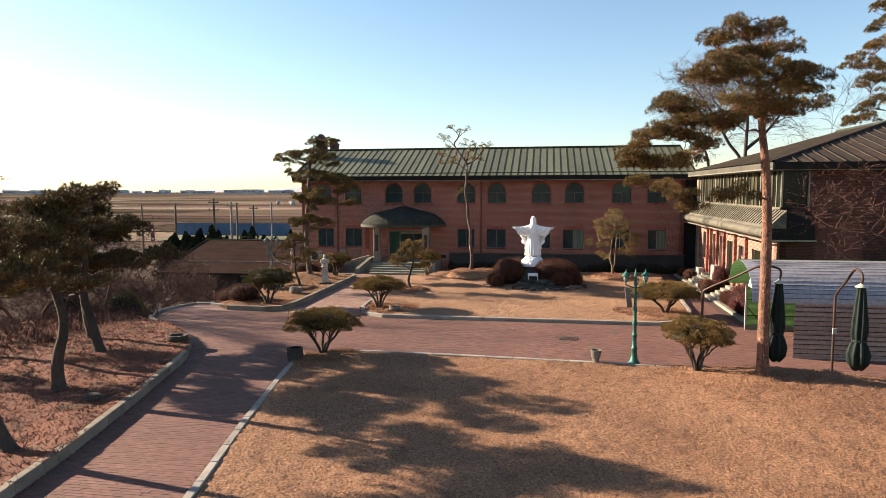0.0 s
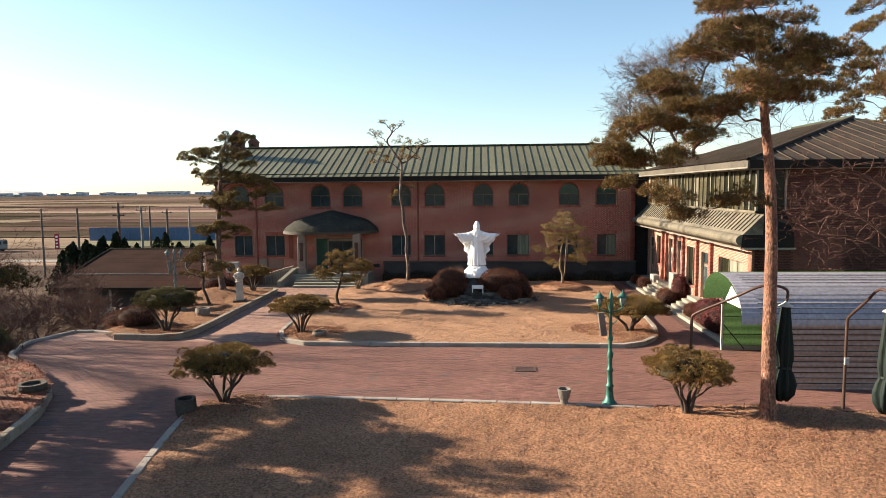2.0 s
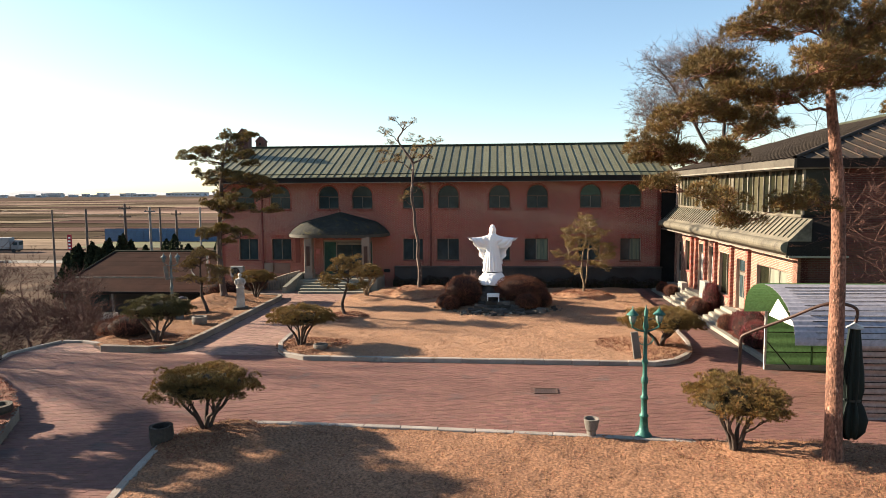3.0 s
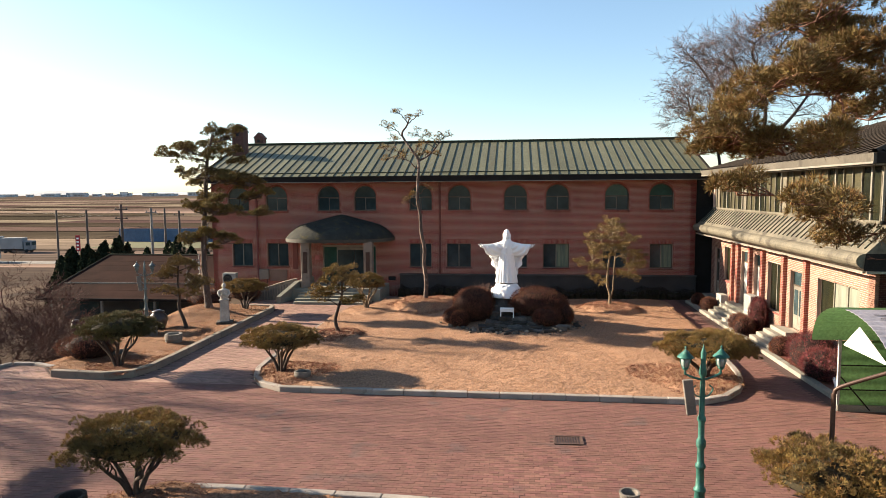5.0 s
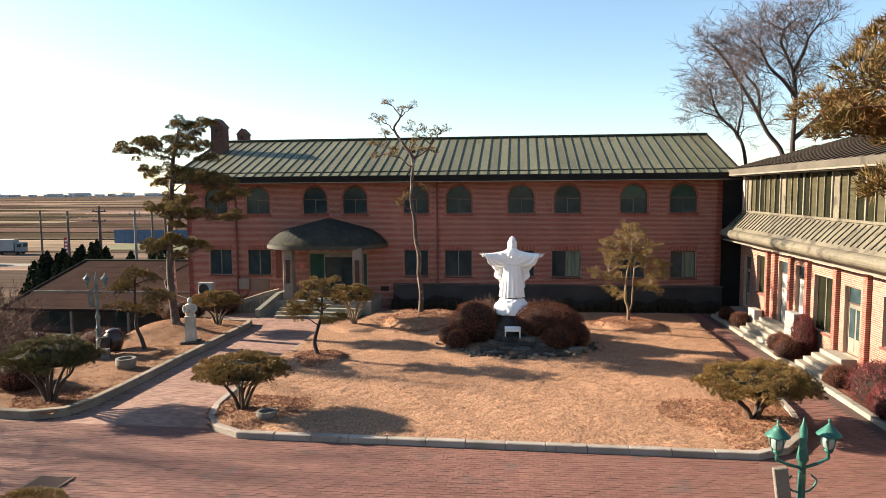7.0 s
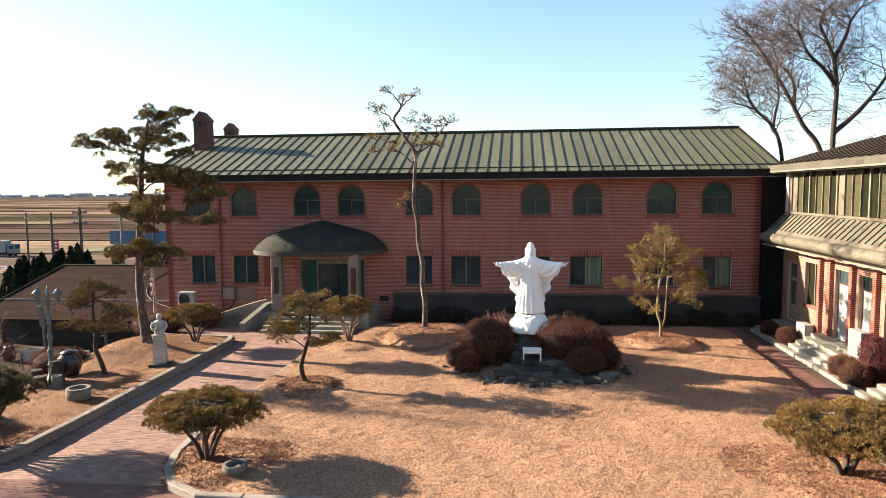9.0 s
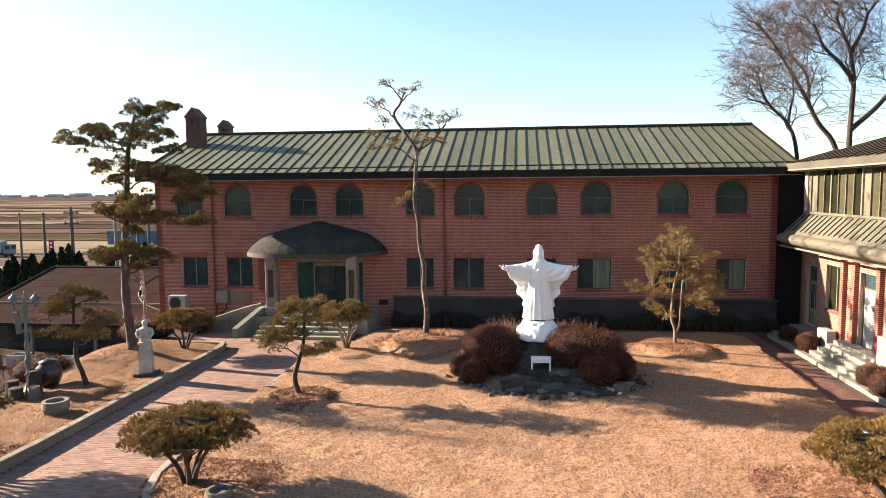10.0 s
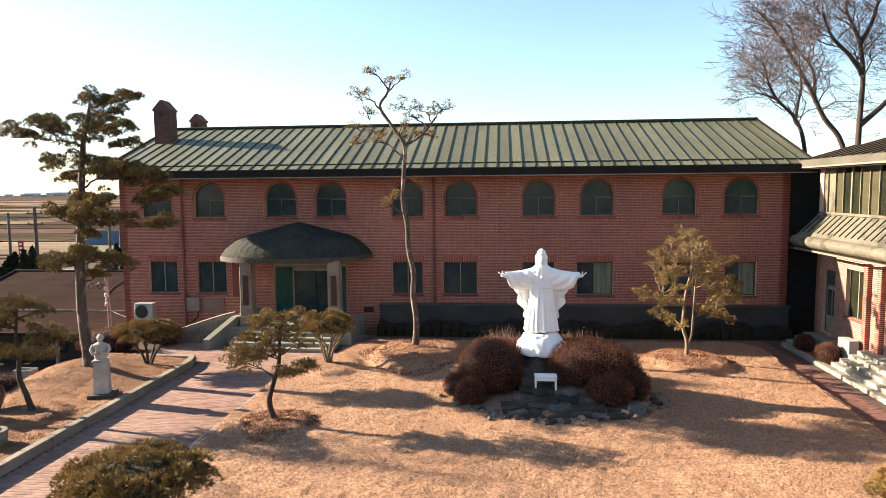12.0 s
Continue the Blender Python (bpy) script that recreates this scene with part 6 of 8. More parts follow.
# shrubs round the statue
for sd, x, y, r, c in ((81, -2.9, 40.3, (1.0, 1.1, 1.5), 6200), (82, -0.05, 40.25, (1.4, 1.15, 1.42), 8000), (83, -3.5, 39.2, (0.42, 0.42, 0.75), 1500), (84, 0.35, 39.05, (0.62, 0.5, 0.85), 2200), (85, -3.85, 39.9, (0.45, 0.5, 0.7), 1500), (86, -1.3, 42.0, (1.5, 0.7, 1.15), 3600), (87, 1.0, 39.8, (0.6, 0.6, 0.9), 2200)):
    round_shrub("azalea", "clipped rounded azalea with red-brown winter leaves", sd, (x, y, zi(x, y) - 0.05), r, AZALEA, 0.024, "azaleas round the statue", count=int(c * 2.2))
for sd, x, y, r in ((91, 8.85, 40.3, 0.42), (92, 8.75, 39.3, 0.45), (93, 8.9, 35.7, 0.4), (94, 8.85, 44.9, 0.4), (95, 8.8, 46.6, 0.36)):
    round_shrub("azalea", "small ball-shaped azalea beside the wing steps", sd, (x, y, -0.02), (r, r, r * 1.7), AZALEA, 0.024, "azaleas along the wing", count=2600)
for sd, x, y, r in ((96, 9.2, 33.9, (0.75, 0.9, 1.25)), (97, 9.0, 32.6, (0.6, 0.8, 0.95)), (98, 9.45, 39.7, (0.35, 0.5, 1.5)), (99, 9.3, 31.9, (0.5, 0.5, 1.1))):
    round_shrub("nandina", "loose red-leaved winter shrub by the wing wall", sd, (x, y, -0.02), r, AZALEAR, 0.05, "red shrubs along the wing", count=2200)
for sd, x, y, r in ((101, -16.6, 46.6, (0.9, 0.6, 0.9)), (102, -18.3, 45.6, (1.2, 0.8, 0.95)), (103, -17.1, 33.2, (0.9, 0.8, 0.9)), (104, -18.6, 34.8, (1.0, 0.8, 0.7)), (105, -18.9, 40.0, (1.1, 0.9, 0.9))):
    round_shrub("azalea", "dark rounded winter shrub on the bed's edge", sd, (x, y, min(zw(x, y), 0.1) - 0.05), r, AZALEA, 0.04, "shrubs of the west bed", count=2400)
for sd, x, y, r in ((106, -23.6, 32.6, (1.3, 1.2, 2.6)), (107, -25.4, 34.2, (1.5, 1.3, 2.9)), (108, -26.6, 31.6, (1.5, 1.4, 3.0)), (109, -22.4, 30.2, (1.1, 1.0, 2.2))):
    round_shrub("evergreen_shrub", "loose dark olive evergreen shrub on the slope", sd, (x, y, float(land(np.array(x), np.array(y))) - 0.05), r, NEEDLED, 0.07, "evergreen shrubs of the slope", count=3600)
hedge = thing("hedge", "low dark hedge along the foot of the front wall", "hedge", (0, 0, 0))
g = np.random.default_rng(110)
n = 16000
P = np.stack([g.uniform(-7.9, 9.2, n), 49.0 + g.uniform(-0.42, 0.42, n), np.zeros(n)], 1)
hh = 0.5 + 0.12 * np.sin(P[:, 0] * 2.1) + 0.08 * np.sin(P[:, 0] * 5.3)
P[:, 2] = -0.05 + hh * np.sqrt(np.clip(1 - ((P[:, 1] - 49.0) / 0.5) ** 2, 0.05, 1)) * g.uniform(0.6, 1.05, n)
V, F = leaves_np(g, P, np.stack([np.zeros(n), -0.6 + 0 * hh, 0 * hh + 0.7], 1), 0.05)
attach("leaves", finish(fast_mesh("leaves", V, F), HEDGE), hedge)
# Row of dark blocks added for the shade within the hedge.
bm = bmesh.new()
lathe_pts = [(-7.8 + 0.4 * k) for k in range(43)]
for k, x in enumerate(lathe_pts):
    box(bm, x - 0.19, x + 0.19, 48.65, 49.35, -0.2, 0.36 + 0.08 * math.sin(x * 2.1), 0.08)
part("shade_core", bm, CORE, hedge)

# leafless trees and scrub
def off(base, pts):
    return [(x - base[0], y - base[1], z - base[2]) for x, y, z in pts]


tb = (12.4, 54.8, -0.22)
bare_tree("bare_tree", "leafless tree with a dark leaning trunk behind the roofs", 121, tb, 13, 1.05, BARKT, 5, 0.2, (0, 0), "leafless trees behind the roofs", 0.075, (3, 4), 0.016, leaders=[(0.15, off(tb, [(12.4, 54.8, -0.4), (12.3, 54.8, 4.5), (12.08, 54.8, 8.0), (11.56, 54.7, 9.44), (10.6, 54.4, 10.3), (10.1, 54.2, 11.0), (9.9, 54.3, 11.9)])), (0.1, off(tb, [(11.56, 54.7, 9.44), (11.75, 54.9, 10.3), (11.95, 55.1, 11.0), (11.85, 55.2, 12.3)])), (0.07, off(tb, [(10.6, 54.4, 10.3), (10.0, 54.1, 10.5), (9.5, 54.0, 10.6)]))], tips=4, tip=0.42, tipw=0.006, tipmat=TWIG)
tb = (16.3, 58.0, -0.22)
bare_tree("bare_tree", "large leafless tree rising behind the roofs", 122, tb, 16, 1.05, BARKT, 5, 0.3, (0, 0), "leafless trees behind the roofs", 0.072, (3, 4), 0.018, leaders=[(0.2, off(tb, [(16.3, 58, -0.4), (16.0, 58, 5.0), (15.38, 58, 8.35), (14.4, 58, 9.8), (13.44, 57.8, 11.5), (12.5, 57.6, 12.9), (11.84, 57.5, 13.9), (11.1, 57.4, 14.8)])), (0.12, off(tb, [(13.9, 58, 10.6), (13.9, 58.4, 12.4), (13.2, 58.8, 13.6), (12.9, 59, 14.8)]))], tips=4, tip=0.45, tipw=0.006, tipmat=TWIG)
tb = (15.3, 56.0, -0.22)
bare_tree("bare_tree", "tall upright leafless tree behind the side wing", 123, tb, 16, 1.05, BARKT, 5, 0.3, (0, 0), "leafless trees behind the roofs", 0.072, (3, 4), 0.018, leaders=[(0.2, off(tb, [(15.3, 56, -0.4), (15.2, 56, 5.0), (15.16, 56, 8.5), (15.2, 56, 10.0), (15.24, 56, 11.7), (15.04, 56, 13.1), (14.7, 56, 14.0), (14.3, 56, 14.9), (14.4, 56, 15.6)])), (0.16, off(tb, [(15.24, 56, 11.7), (14.4, 55.7, 12.6), (13.5, 55.5, 13.4), (12.9, 55.2, 14.4)])), (0.15, off(tb, [(15.04, 56, 13.1), (15.7, 56.2, 14.4), (16.0, 56.4, 15.2), (16.5, 56.4, 15.9)])), (0.18, off(tb, [(15.2, 56, 9.2), (16.6, 56.3, 10.4), (17.6, 56.5, 11.6), (18.5, 56.6, 13.0)]))], tips=4, tip=0.45, tipw=0.006, tipmat=TWIG)
bare_tree("bare_tree", "leafless tree behind the side wing", 129, (23.5, 58.0, -0.2), 22, 0.55, BARKT, 5, 0.2, (0.0, 0), "leafless trees behind the roofs", 0.25, (3, 4), 0.02, tips=5, tip=0.6, tipw=0.008, tipmat=TWIG)
bare_tree("bare_tree", "small leafless tree with red-brown branches beside the wing", 124, (15.6, 30.0, -0.2), 6.5, 1.1, BARKRT, 5, 0.1, (0, 0), "", 0.15, (2, 3), 0.008, leaders=[(0.1, [(0, 0, -0.2), (0, 0, 1.6), (-0.3, -0.1, 3.2), (-0.5, 0, 4.8), (-0.4, 0, 6.6)]), (0.06, [(-0.3, -0.1, 3.2), (-1.4, -0.2, 4.4), (-2.6, -0.2, 5.3), (-3.6, -0.3, 5.6)]), (0.06, [(-0.1, -0.1, 2.2), (-1.2, -0.3, 3.6), (-2.6, -0.3, 4.4), (-4.0, -0.3, 4.5)]), (0.05, [(0, 0, 1.4), (-1.2, -0.2, 2.4), (-2.4, -0.2, 3.1), (-3.4, -0.3, 3.2)]), (0.05, [(-0.5, 0, 4.8), (-1.2, 0, 6.0), (-2.2, 0.1, 6.8), (-2.9, 0.1, 7.0)])], tips=3, tip=0.35, tipw=0.006)
bare_tree("bare_tree", "leafless tree with low spreading limbs behind the wing", 126, (28.5, 56.0, -0.2), 20, 0.75, BARKT, 5, 0.26, (0, 0), "leafless trees behind the roofs", 0.28, (3, 4), 0.022, tips=6, tip=0.55, tipw=0.008, tipmat=TWIG)
for sd, x, y, h in ((131, -21.3, 34.6, 4.6), (132, -23.2, 38.0, 4.8), (133, -24.6, 33.6, 4.4), (135, -26.5, 37.0, 4.6), (136, -22.4, 29.0, 7.0), (137, -24.5, 25.5, 6.6), (141, -27.6, 41.0, 7.4), (134, -23.8, 40.5, 6.0), (148, -25.5, 43.5, 6.6), (145, -25.0, 36.0, 6.6), (147, -25.8, 39.2, 7.0), (149, -29.4, 44.2, 7.6), (146, -22.0, 31.5, 4.6), (150, -30.2, 46.6, 8.0), (142, -34.0, 50.5, 8.0), (143, -32.0, 42.0, 7.6)):
    bare_tree("bare_shrub", "leafless brown shrub on the slope below the court", sd, (x, y, zg(x, y) if y > 30 else zl(x, y)), h, 0.9, BARKRT, 4, 0.013 * h, (0, 0), "leafless shrubs of the slope", 0.3, (3, 4), 0.016, "shrub", tips=12 if y > 30 else 4, tip=0.5, tipw=0.013)

for sd, x, y, h in ((151, -23.6, 31.2, 9.4), (152, -26.5, 34.0, 9.6), (153, -25.5, 28.2, 7.4), (156, -27.8, 36.5, 9.6)):
    bare_tree("bare_tree", "leafless tree with spreading limbs on the slope below the court", sd, (x, y, zg(x, y) if y > 30 else zl(x, y)), h, 0.75, BARKRT, 5, 0.017 * h, (0, 0), "leafless trees of the slope", 0.27, (3, 3), 0.02, tips=5, tip=0.6, tipw=0.009)
# Trees out of view, added only for the shadow streaks they throw on the court.
for sd, x, y, h in ((161, -52.0, 37.4, 26.0), (162, -51.0, 34.0, 26.0), (169, -53.0, 38.5, 27.0)):
    bare_tree("bare_tree", "unseen tall leafless tree added to shade the paved court", sd, (x, y, zg(x, y)), h, 0.36, BARKRT, 5, 0.26, (-0.04, 0), "leafless trees of the slope", 0.3, (3, 3), 0.08, tips=4, tip=1.0, tipw=0.034)
g = np.random.default_rng(139)
n = 2300
P = np.stack([g.uniform(-52, -19.5, n), g.uniform(29, 60, n), np.zeros(n)], 1)
P[:, 2] = land(P[:, 0], P[:, 1]) - 0.02
P = P[(P[:, 0] < -20.5) & ((P[:, 1] < 38) | (P[:, 0] < -33))]
V, F = needles_np(g, P, np.tile((0, 0, 1.0), (len(P), 1)), 22, 0.7, 0.018, 0.9)
scrub = attach("dry_scrub", finish(fast_mesh("dry_scrub", V, F), BARKRT), None)
tagged(scrub, "tangled dry brown undergrowth on the slope", "undergrowth", kind="stuff")
n = 1500
P = np.stack([g.uniform(-34, -19.5, n), g.uniform(12, 29, n), np.zeros(n)], 1)
P[:, 2] = z_west_lawn(P[:, 0], P[:, 1])
V, F = needles_np(g, P, np.tile((0, 0, 1.0), (len(P), 1)), 16, 0.6, 0.016, 0.9)
scrub = attach("dry_scrub", finish(fast_mesh("dry_scrub", V, F), BARKRT), None)
tagged(scrub, "dry brown weeds behind the pines", "undergrowth", kind="stuff")


# ---- statue group ----
def tube_into(bm, pts, rad, n=14, flat=1.0):
    V, F = tube_arrays(pts, rad, n)
    vs = [bm.verts.new(v) for v in V]
    for f in F:
        bm.faces.new([vs[i] for i in f])
    bm.faces.new(vs[:n][::-1])
    bm.faces.new(vs[-n:])


def statue():
    """A robed white figure with outspread arms, one plain mesh."""
    sx, sy, sz = -1.42, 40.75, 1.93
    bm = bmesh.new()

    def skin(rings, closed=True):
        vs = [[bm.verts.new(p) for p in r] for r in rings]
        n = len(vs[0])
        for a, b in zip(vs, vs[1:]):
            for i in range(n if closed else n - 1):
                bm.faces.new((a[i], a[(i + 1) % n], b[(i + 1) % n], b[i]))
        if closed:
            bm.faces.new(vs[0][::-1])
            bm.faces.new(vs[-1])

    # robe: deep pleats below the belt, a smoother chest above it
    n = 96
    rings = []
    prof = ((0.0, 0.50, 0.37), (0.04, 0.50, 0.37), (0.3, 0.465, 0.345), (0.6, 0.42, 0.31), (0.9, 0.375, 0.275), (1.15, 0.345, 0.25), (1.3, 0.325, 0.24), (1.34, 0.315, 0.235), (1.4, 0.325, 0.24), (1.6, 0.345, 0.245), (1.75, 0.345, 0.235), (1.88, 0.30, 0.21), (1.97, 0.19, 0.16), (2.05, 0.11, 0.11), (2.1, 0.1, 0.1))
    for z, rx, ry in prof:
        deep = 0.085 * max(0.0, 1 - z / 1.32) ** 0.6 + 0.012 * (z < 1.9)
        r = []
        for i in range(n):
            a = 2 * math.pi * i / n
            p = abs(math.sin(a * 5.5 + 0.35 * math.sin(z * 2.1))) ** 0.7 - 0.6 + 0.35 * math.sin(a * 17 + 1.1 + z)
            k = 1 + deep * p / 0.5 * (0.6 + 0.4 * abs(math.sin(a)))
            r.append((sx + rx * k * math.cos(a), sy + ry * k * math.sin(a), sz + z))
        rings.append(r)
    skin(rings)
    # belt and a small emblem on the chest
    tube_into(bm, [(sx + 0.335 * math.cos(t), sy + 0.25 * math.sin(t), sz + 1.335 - 0.02 * abs(math.cos(t))) for t in [math.pi * (1 + q / 14) for q in range(15)]], [0.026] * 15, 8)
    em = bmesh.ops.create_uvsphere(bm, u_segments=10, v_segments=8, radius=0.055)["verts"]
    for v in em:
        v.co = Vector((sx + v.co.x, sy - 0.245 + v.co.y * 0.5, sz + 1.62 + v.co.z * 1.2))
    for s in (-1, 1):
        # wide sleeve, cut in rings along the arm, with curved folds
        rings = []
        m, k = 34, 40
        for i in range(m + 1):
            u = i / m
            x = 0.2 + 0.9 * u
            zt = 1.93 - 0.13 * u - 0.05 * math.sin(u * 3.1)
            zb = 1.27 - 0.05 * math.sin(min(1.0, u / 0.75) * math.pi) + 0.4 * max(0.0, (u - 0.6) / 0.4) ** 4
            dep = 0.2 - 0.07 * u
            yc = sy - 0.02 - 0.24 * u * u
            r = []
            for q in range(k):
                b = 2 * math.pi * q / k
                v = 0.5 - 0.5 * math.cos(b)
                arc = math.hypot(u * 0.9, v * 0.62)
                f = 0.075 * (abs(math.sin(arc * 15.0 + 0.8 * math.sin(u * 6))) ** 0.8 - 0.5) * min(1, v * 5) * min(1, 0.2 + (1 - v) * 4)
                side = math.sin(b)
                r.append((sx + s * (x - 0.05 * v * u), yc - (dep * (1 - 0.45 * v) + f) * side, sz + zt + (zb - zt) * v))
            rings.append(r)
        skin(rings)
        # forearm, palm, fingers
        tube_into(bm, [(sx + s * 1.02, sy - 0.23, sz + 1.66), (sx + s * 1.12, sy - 0.28, sz + 1.69), (sx + s * 1.18, sy - 0.31, sz + 1.72)], [0.065, 0.05, 0.062], 10)
        for f in range(4):
            tube_into(bm, [(sx + s * 1.17, sy - 0.345 + 0.024 * f, sz + 1.725), (sx + s * 1.24, sy - 0.365 + 0.024 * f, sz + 1.755), (sx + s * (1.30 - 0.012 * abs(f - 1.5)), sy - 0.375 + 0.026 * f, sz + 1.80)], [0.018, 0.016, 0.009], 7)
        tube_into(bm, [(sx + s * 1.15, sy - 0.34, sz + 1.74), (sx + s * 1.17, sy - 0.38, sz + 1.83)], [0.02, 0.011], 7)
        # cloak hanging behind, its edge in ruffles
        rings = []
        for i in range(25):
            w = i / 24
            z = 1.78 - 1.42 * w
            out = (0.80 - 0.10 * w - 0.24 * max(0, w - 0.55) / 0.45) + 0.055 * math.sin(w * 21)
            front, back = [], []
            for q in range(15):
                u = q / 14
                x = sx + s * (0.1 + (out - 0.1) * u)
                y = sy + 0.2 - 0.12 * u + (0.055 * math.sin(u * 11 + w * 5) + 0.06 * math.sin(w * 21 + 1.5)) * u
                front.append((x, y - 0.03, sz + z))
                back.append((x, y + 0.03, sz + z))
            rings.append(front + back[::-1])
        skin(rings)
    def blob(c, r, seg=14):
        for v in bmesh.ops.create_uvsphere(bm, u_segments=seg, v_segments=seg - 4, radius=1.0)["verts"]:
            v.co = Vector((sx + c[0] + v.co.x * r[0], sy + c[1] + v.co.y * r[1], sz + c[2] + v.co.z * r[2]))

    blob((0, -0.04, 2.25), (0.115, 0.15, 0.175), 18)
    # hair in locks to the shoulders
    blob((0, 0.03, 2.29), (0.135, 0.16, 0.175), 18)
    for s in (-1, 1):
        for q in range(5):
            x, y = s * (0.085 + 0.014 * q), -0.07 + 0.055 * q
            tube_into(bm, [(sx + x * 0.55, sy + y * 0.6, sz + 2.34), (sx + x * 1.1, sy + y, sz + 2.22), (sx + x * 1.05, sy + y, sz + 2.1), (sx + x * 1.2, sy + y - 0.01, sz + 1.97)], [0.024, 0.034, 0.034, 0.018], 8)
        blob((s * 0.045, -0.175, 2.285), (0.034, 0.02, 0.014), 8)
    blob((0, -0.195, 2.245), (0.02, 0.03, 0.05), 8)
    blob((0, -0.165, 2.315), (0.085, 0.03, 0.02), 10)
    blob((0, -0.15, 2.1), (0.07, 0.06, 0.1), 12)
    blob((0, -0.18, 2.185), (0.055, 0.02, 0.018), 8)
    blob((0, -0.12, 2.015), (0.04, 0.04, 0.06), 8)
    me = bpy.data.meshes.new("statue")
    bmesh.ops.recalc_face_normals(bm, faces=bm.faces)
    bm.to_mesh(me)
    bm.free()
    ob = attach("statue", finish(me, WHITE, True), None)
    tagged(ob, "white robed figure with outspread arms on a domed base", "statue")
    # domed base
    bm = bmesh.new()
    bmesh.ops.create_icosphere(bm, subdivisions=3, radius=1.0)
    for v in bm.verts:
        k = 1 + 0.22 * noise.noise(v.co * 2.2) + 0.1 * noise.noise(v.co * 6)
        v.co = Vector((sx + v.co.x * 1.15 * k, sy - 0.1 + v.co.y * 1.2 * k, 0.25 + v.co.z * 1.08 * k))
    tagged(part("rockery", bm, ROCK, None), "dark heaped rockery that carries the plinth", "rockery")
    bm = lathe(bmesh.new(), [(0.72, -0.2), (0.74, -0.14), (0.72, 0.0), (0.64, 0.18), (0.53, 0.33), (0.42, 0.42)], 28, (sx, sy, 1.47))
    bmesh.ops.subdivide_edges(bm, edges=bm.edges[:], cuts=2, use_grid_fill=True)
    for v in bm.verts:
        v.co += (v.co - Vector((sx, sy, 1.37))).normalized() * (0.05 * noise.noise(v.co * 5) + 0.03 * noise.noise(v.co * 13))
    tagged(part("domed_plinth", bm, WHITE, None, smooth=True), "white domed plinth among azaleas", "plinth")
    tagged(part("statue_collar", lathe(bmesh.new(), [(0.30, 0), (0.32, 0.0), (0.32, 0.045), (0.3, 0.045)], 24, (sx, sy, 1.888)), DARKM, None), "dark ring between figure and plinth", "ring")


statue()


def rock(seed, x, y, z, r, sq=0.6, material=ROCK, group="rocks of the statue mound", label="rough grey garden rock"):
    """An angular broken stone."""
    q = np.random.default_rng(1000 + seed)
    bm = bmesh.new()
    for _ in range(26):
        d = q.normal(0, 1, 3)
        d /= max(np.abs(d).max() * 0.75 + np.linalg.norm(d) * 0.25, 0.01)
        d = d * q.uniform(0.82, 1.08)
        bm.verts.new((d[0] * r, d[1] * r * 0.8, d[2] * r * sq))
    hull = bmesh.ops.convex_hull(bm, input=bm.verts)
    bmesh.ops.delete(bm, geom=[v for v in set(hull["geom_interior"] + hull["geom_unused"]) if isinstance(v, bmesh.types.BMVert)], context="VERTS")
    bmesh.ops.bevel(bm, geom=bm.edges[:], offset=r * 0.05, segments=1, affect="EDGES")
    ob = part("rock", bm, material, None)
    ob.matrix_basis = pose(x, y, z, q.uniform(-9, 9), q.uniform(-9, 9), seed * 57)
    return tagged(ob, label, "rock", group)


g = np.random.default_rng(140)
for k in range(22):
    a = math.pi * (1.0 + 1.0 * k / 21)
    x, y = -1.15 + 2.8 * math.cos(a) * g.uniform(0.92, 1.08), 39.9 + 2.1 * math.sin(a) * g.uniform(0.92, 1.06)
    rock(k, x, y, zi(x, y) + 0.02, g.uniform(0.08, 0.18), 0.6, STONEP if k % 3 == 0 else ROCK, label="pale angular edging stone" if k % 3 == 0 else "rough grey garden rock")


def ledge_block(seed, x, y, top, w, d, h, turn):
    """A split stone block with uneven corners and chipped edges, its top roughly level."""
    q = np.random.default_rng(2000 + seed)
    bm = box(bmesh.new(), -w / 2, w / 2, -d / 2, d / 2, -h, 0)
    bmesh.ops.subdivide_edges(bm, edges=bm.edges[:], cuts=2, use_grid_fill=True)
    for v in bm.verts:
        v.co += Vector(q.normal(0, 0.022, 3)) + Vector((0.05, 0.04, 0.03)) * noise.noise(v.co * 4 + Vector((seed, 0, 0)))
    ob = part("ledge_stone", bm, ROCK if seed % 4 else SLATE, None)
    ob.matrix_basis = pose(x, y, top, q.uniform(-5, 5), q.uniform(-5, 5), turn)
    tagged(ob, "dark split ledge stone stepped before the statue", "rock", "ledge stones of the rockery")


k = 0
for y, top, x0, x1, h in ((38.25, 0.26, -2.45, 0.7, 0.5), (38.62, 0.34, -2.6, 0.9, 0.5), (39.0, 0.46, -2.3, 0.5, 0.6), (39.4, 0.58, -2.1, -0.6, 0.7), (39.85, 0.72, -2.0, -0.7, 0.8), (40.2, 0.95, -1.9, -0.8, 0.9)):
    x = x0
    while x < x1:
        w = g.uniform(0.38, 0.75)
        ledge_block(k, x + w / 2, y + g.uniform(-0.07, 0.07), top + g.uniform(-0.05, 0.03), w, g.uniform(0.42, 0.58), h, g.uniform(-10, 10))
        x += w * 0.96
        k += 1
for k in range(26):
    a = math.pi * g.uniform(0.95, 2.05)
    x, y = -1.15 + 3.0 * math.cos(a) * g.uniform(0.85, 1.1), 39.9 + 2.3 * math.sin(a) * g.uniform(0.85, 1.08)
    rock(90 + k, x, y, zi(x, y) + 0.02, g.uniform(0.05, 0.11), 0.7, STONEP, label="small pale pebble at the rockery's edge")
al = thing("offering_table", "small white stone table in front of the statue", "table", (-1.38, 39.3, 0.58))
bx("tabletop", WHITE, al, -0.31, 0.31, -0.16, 0.16, 0.34, 0.39, 0.01)
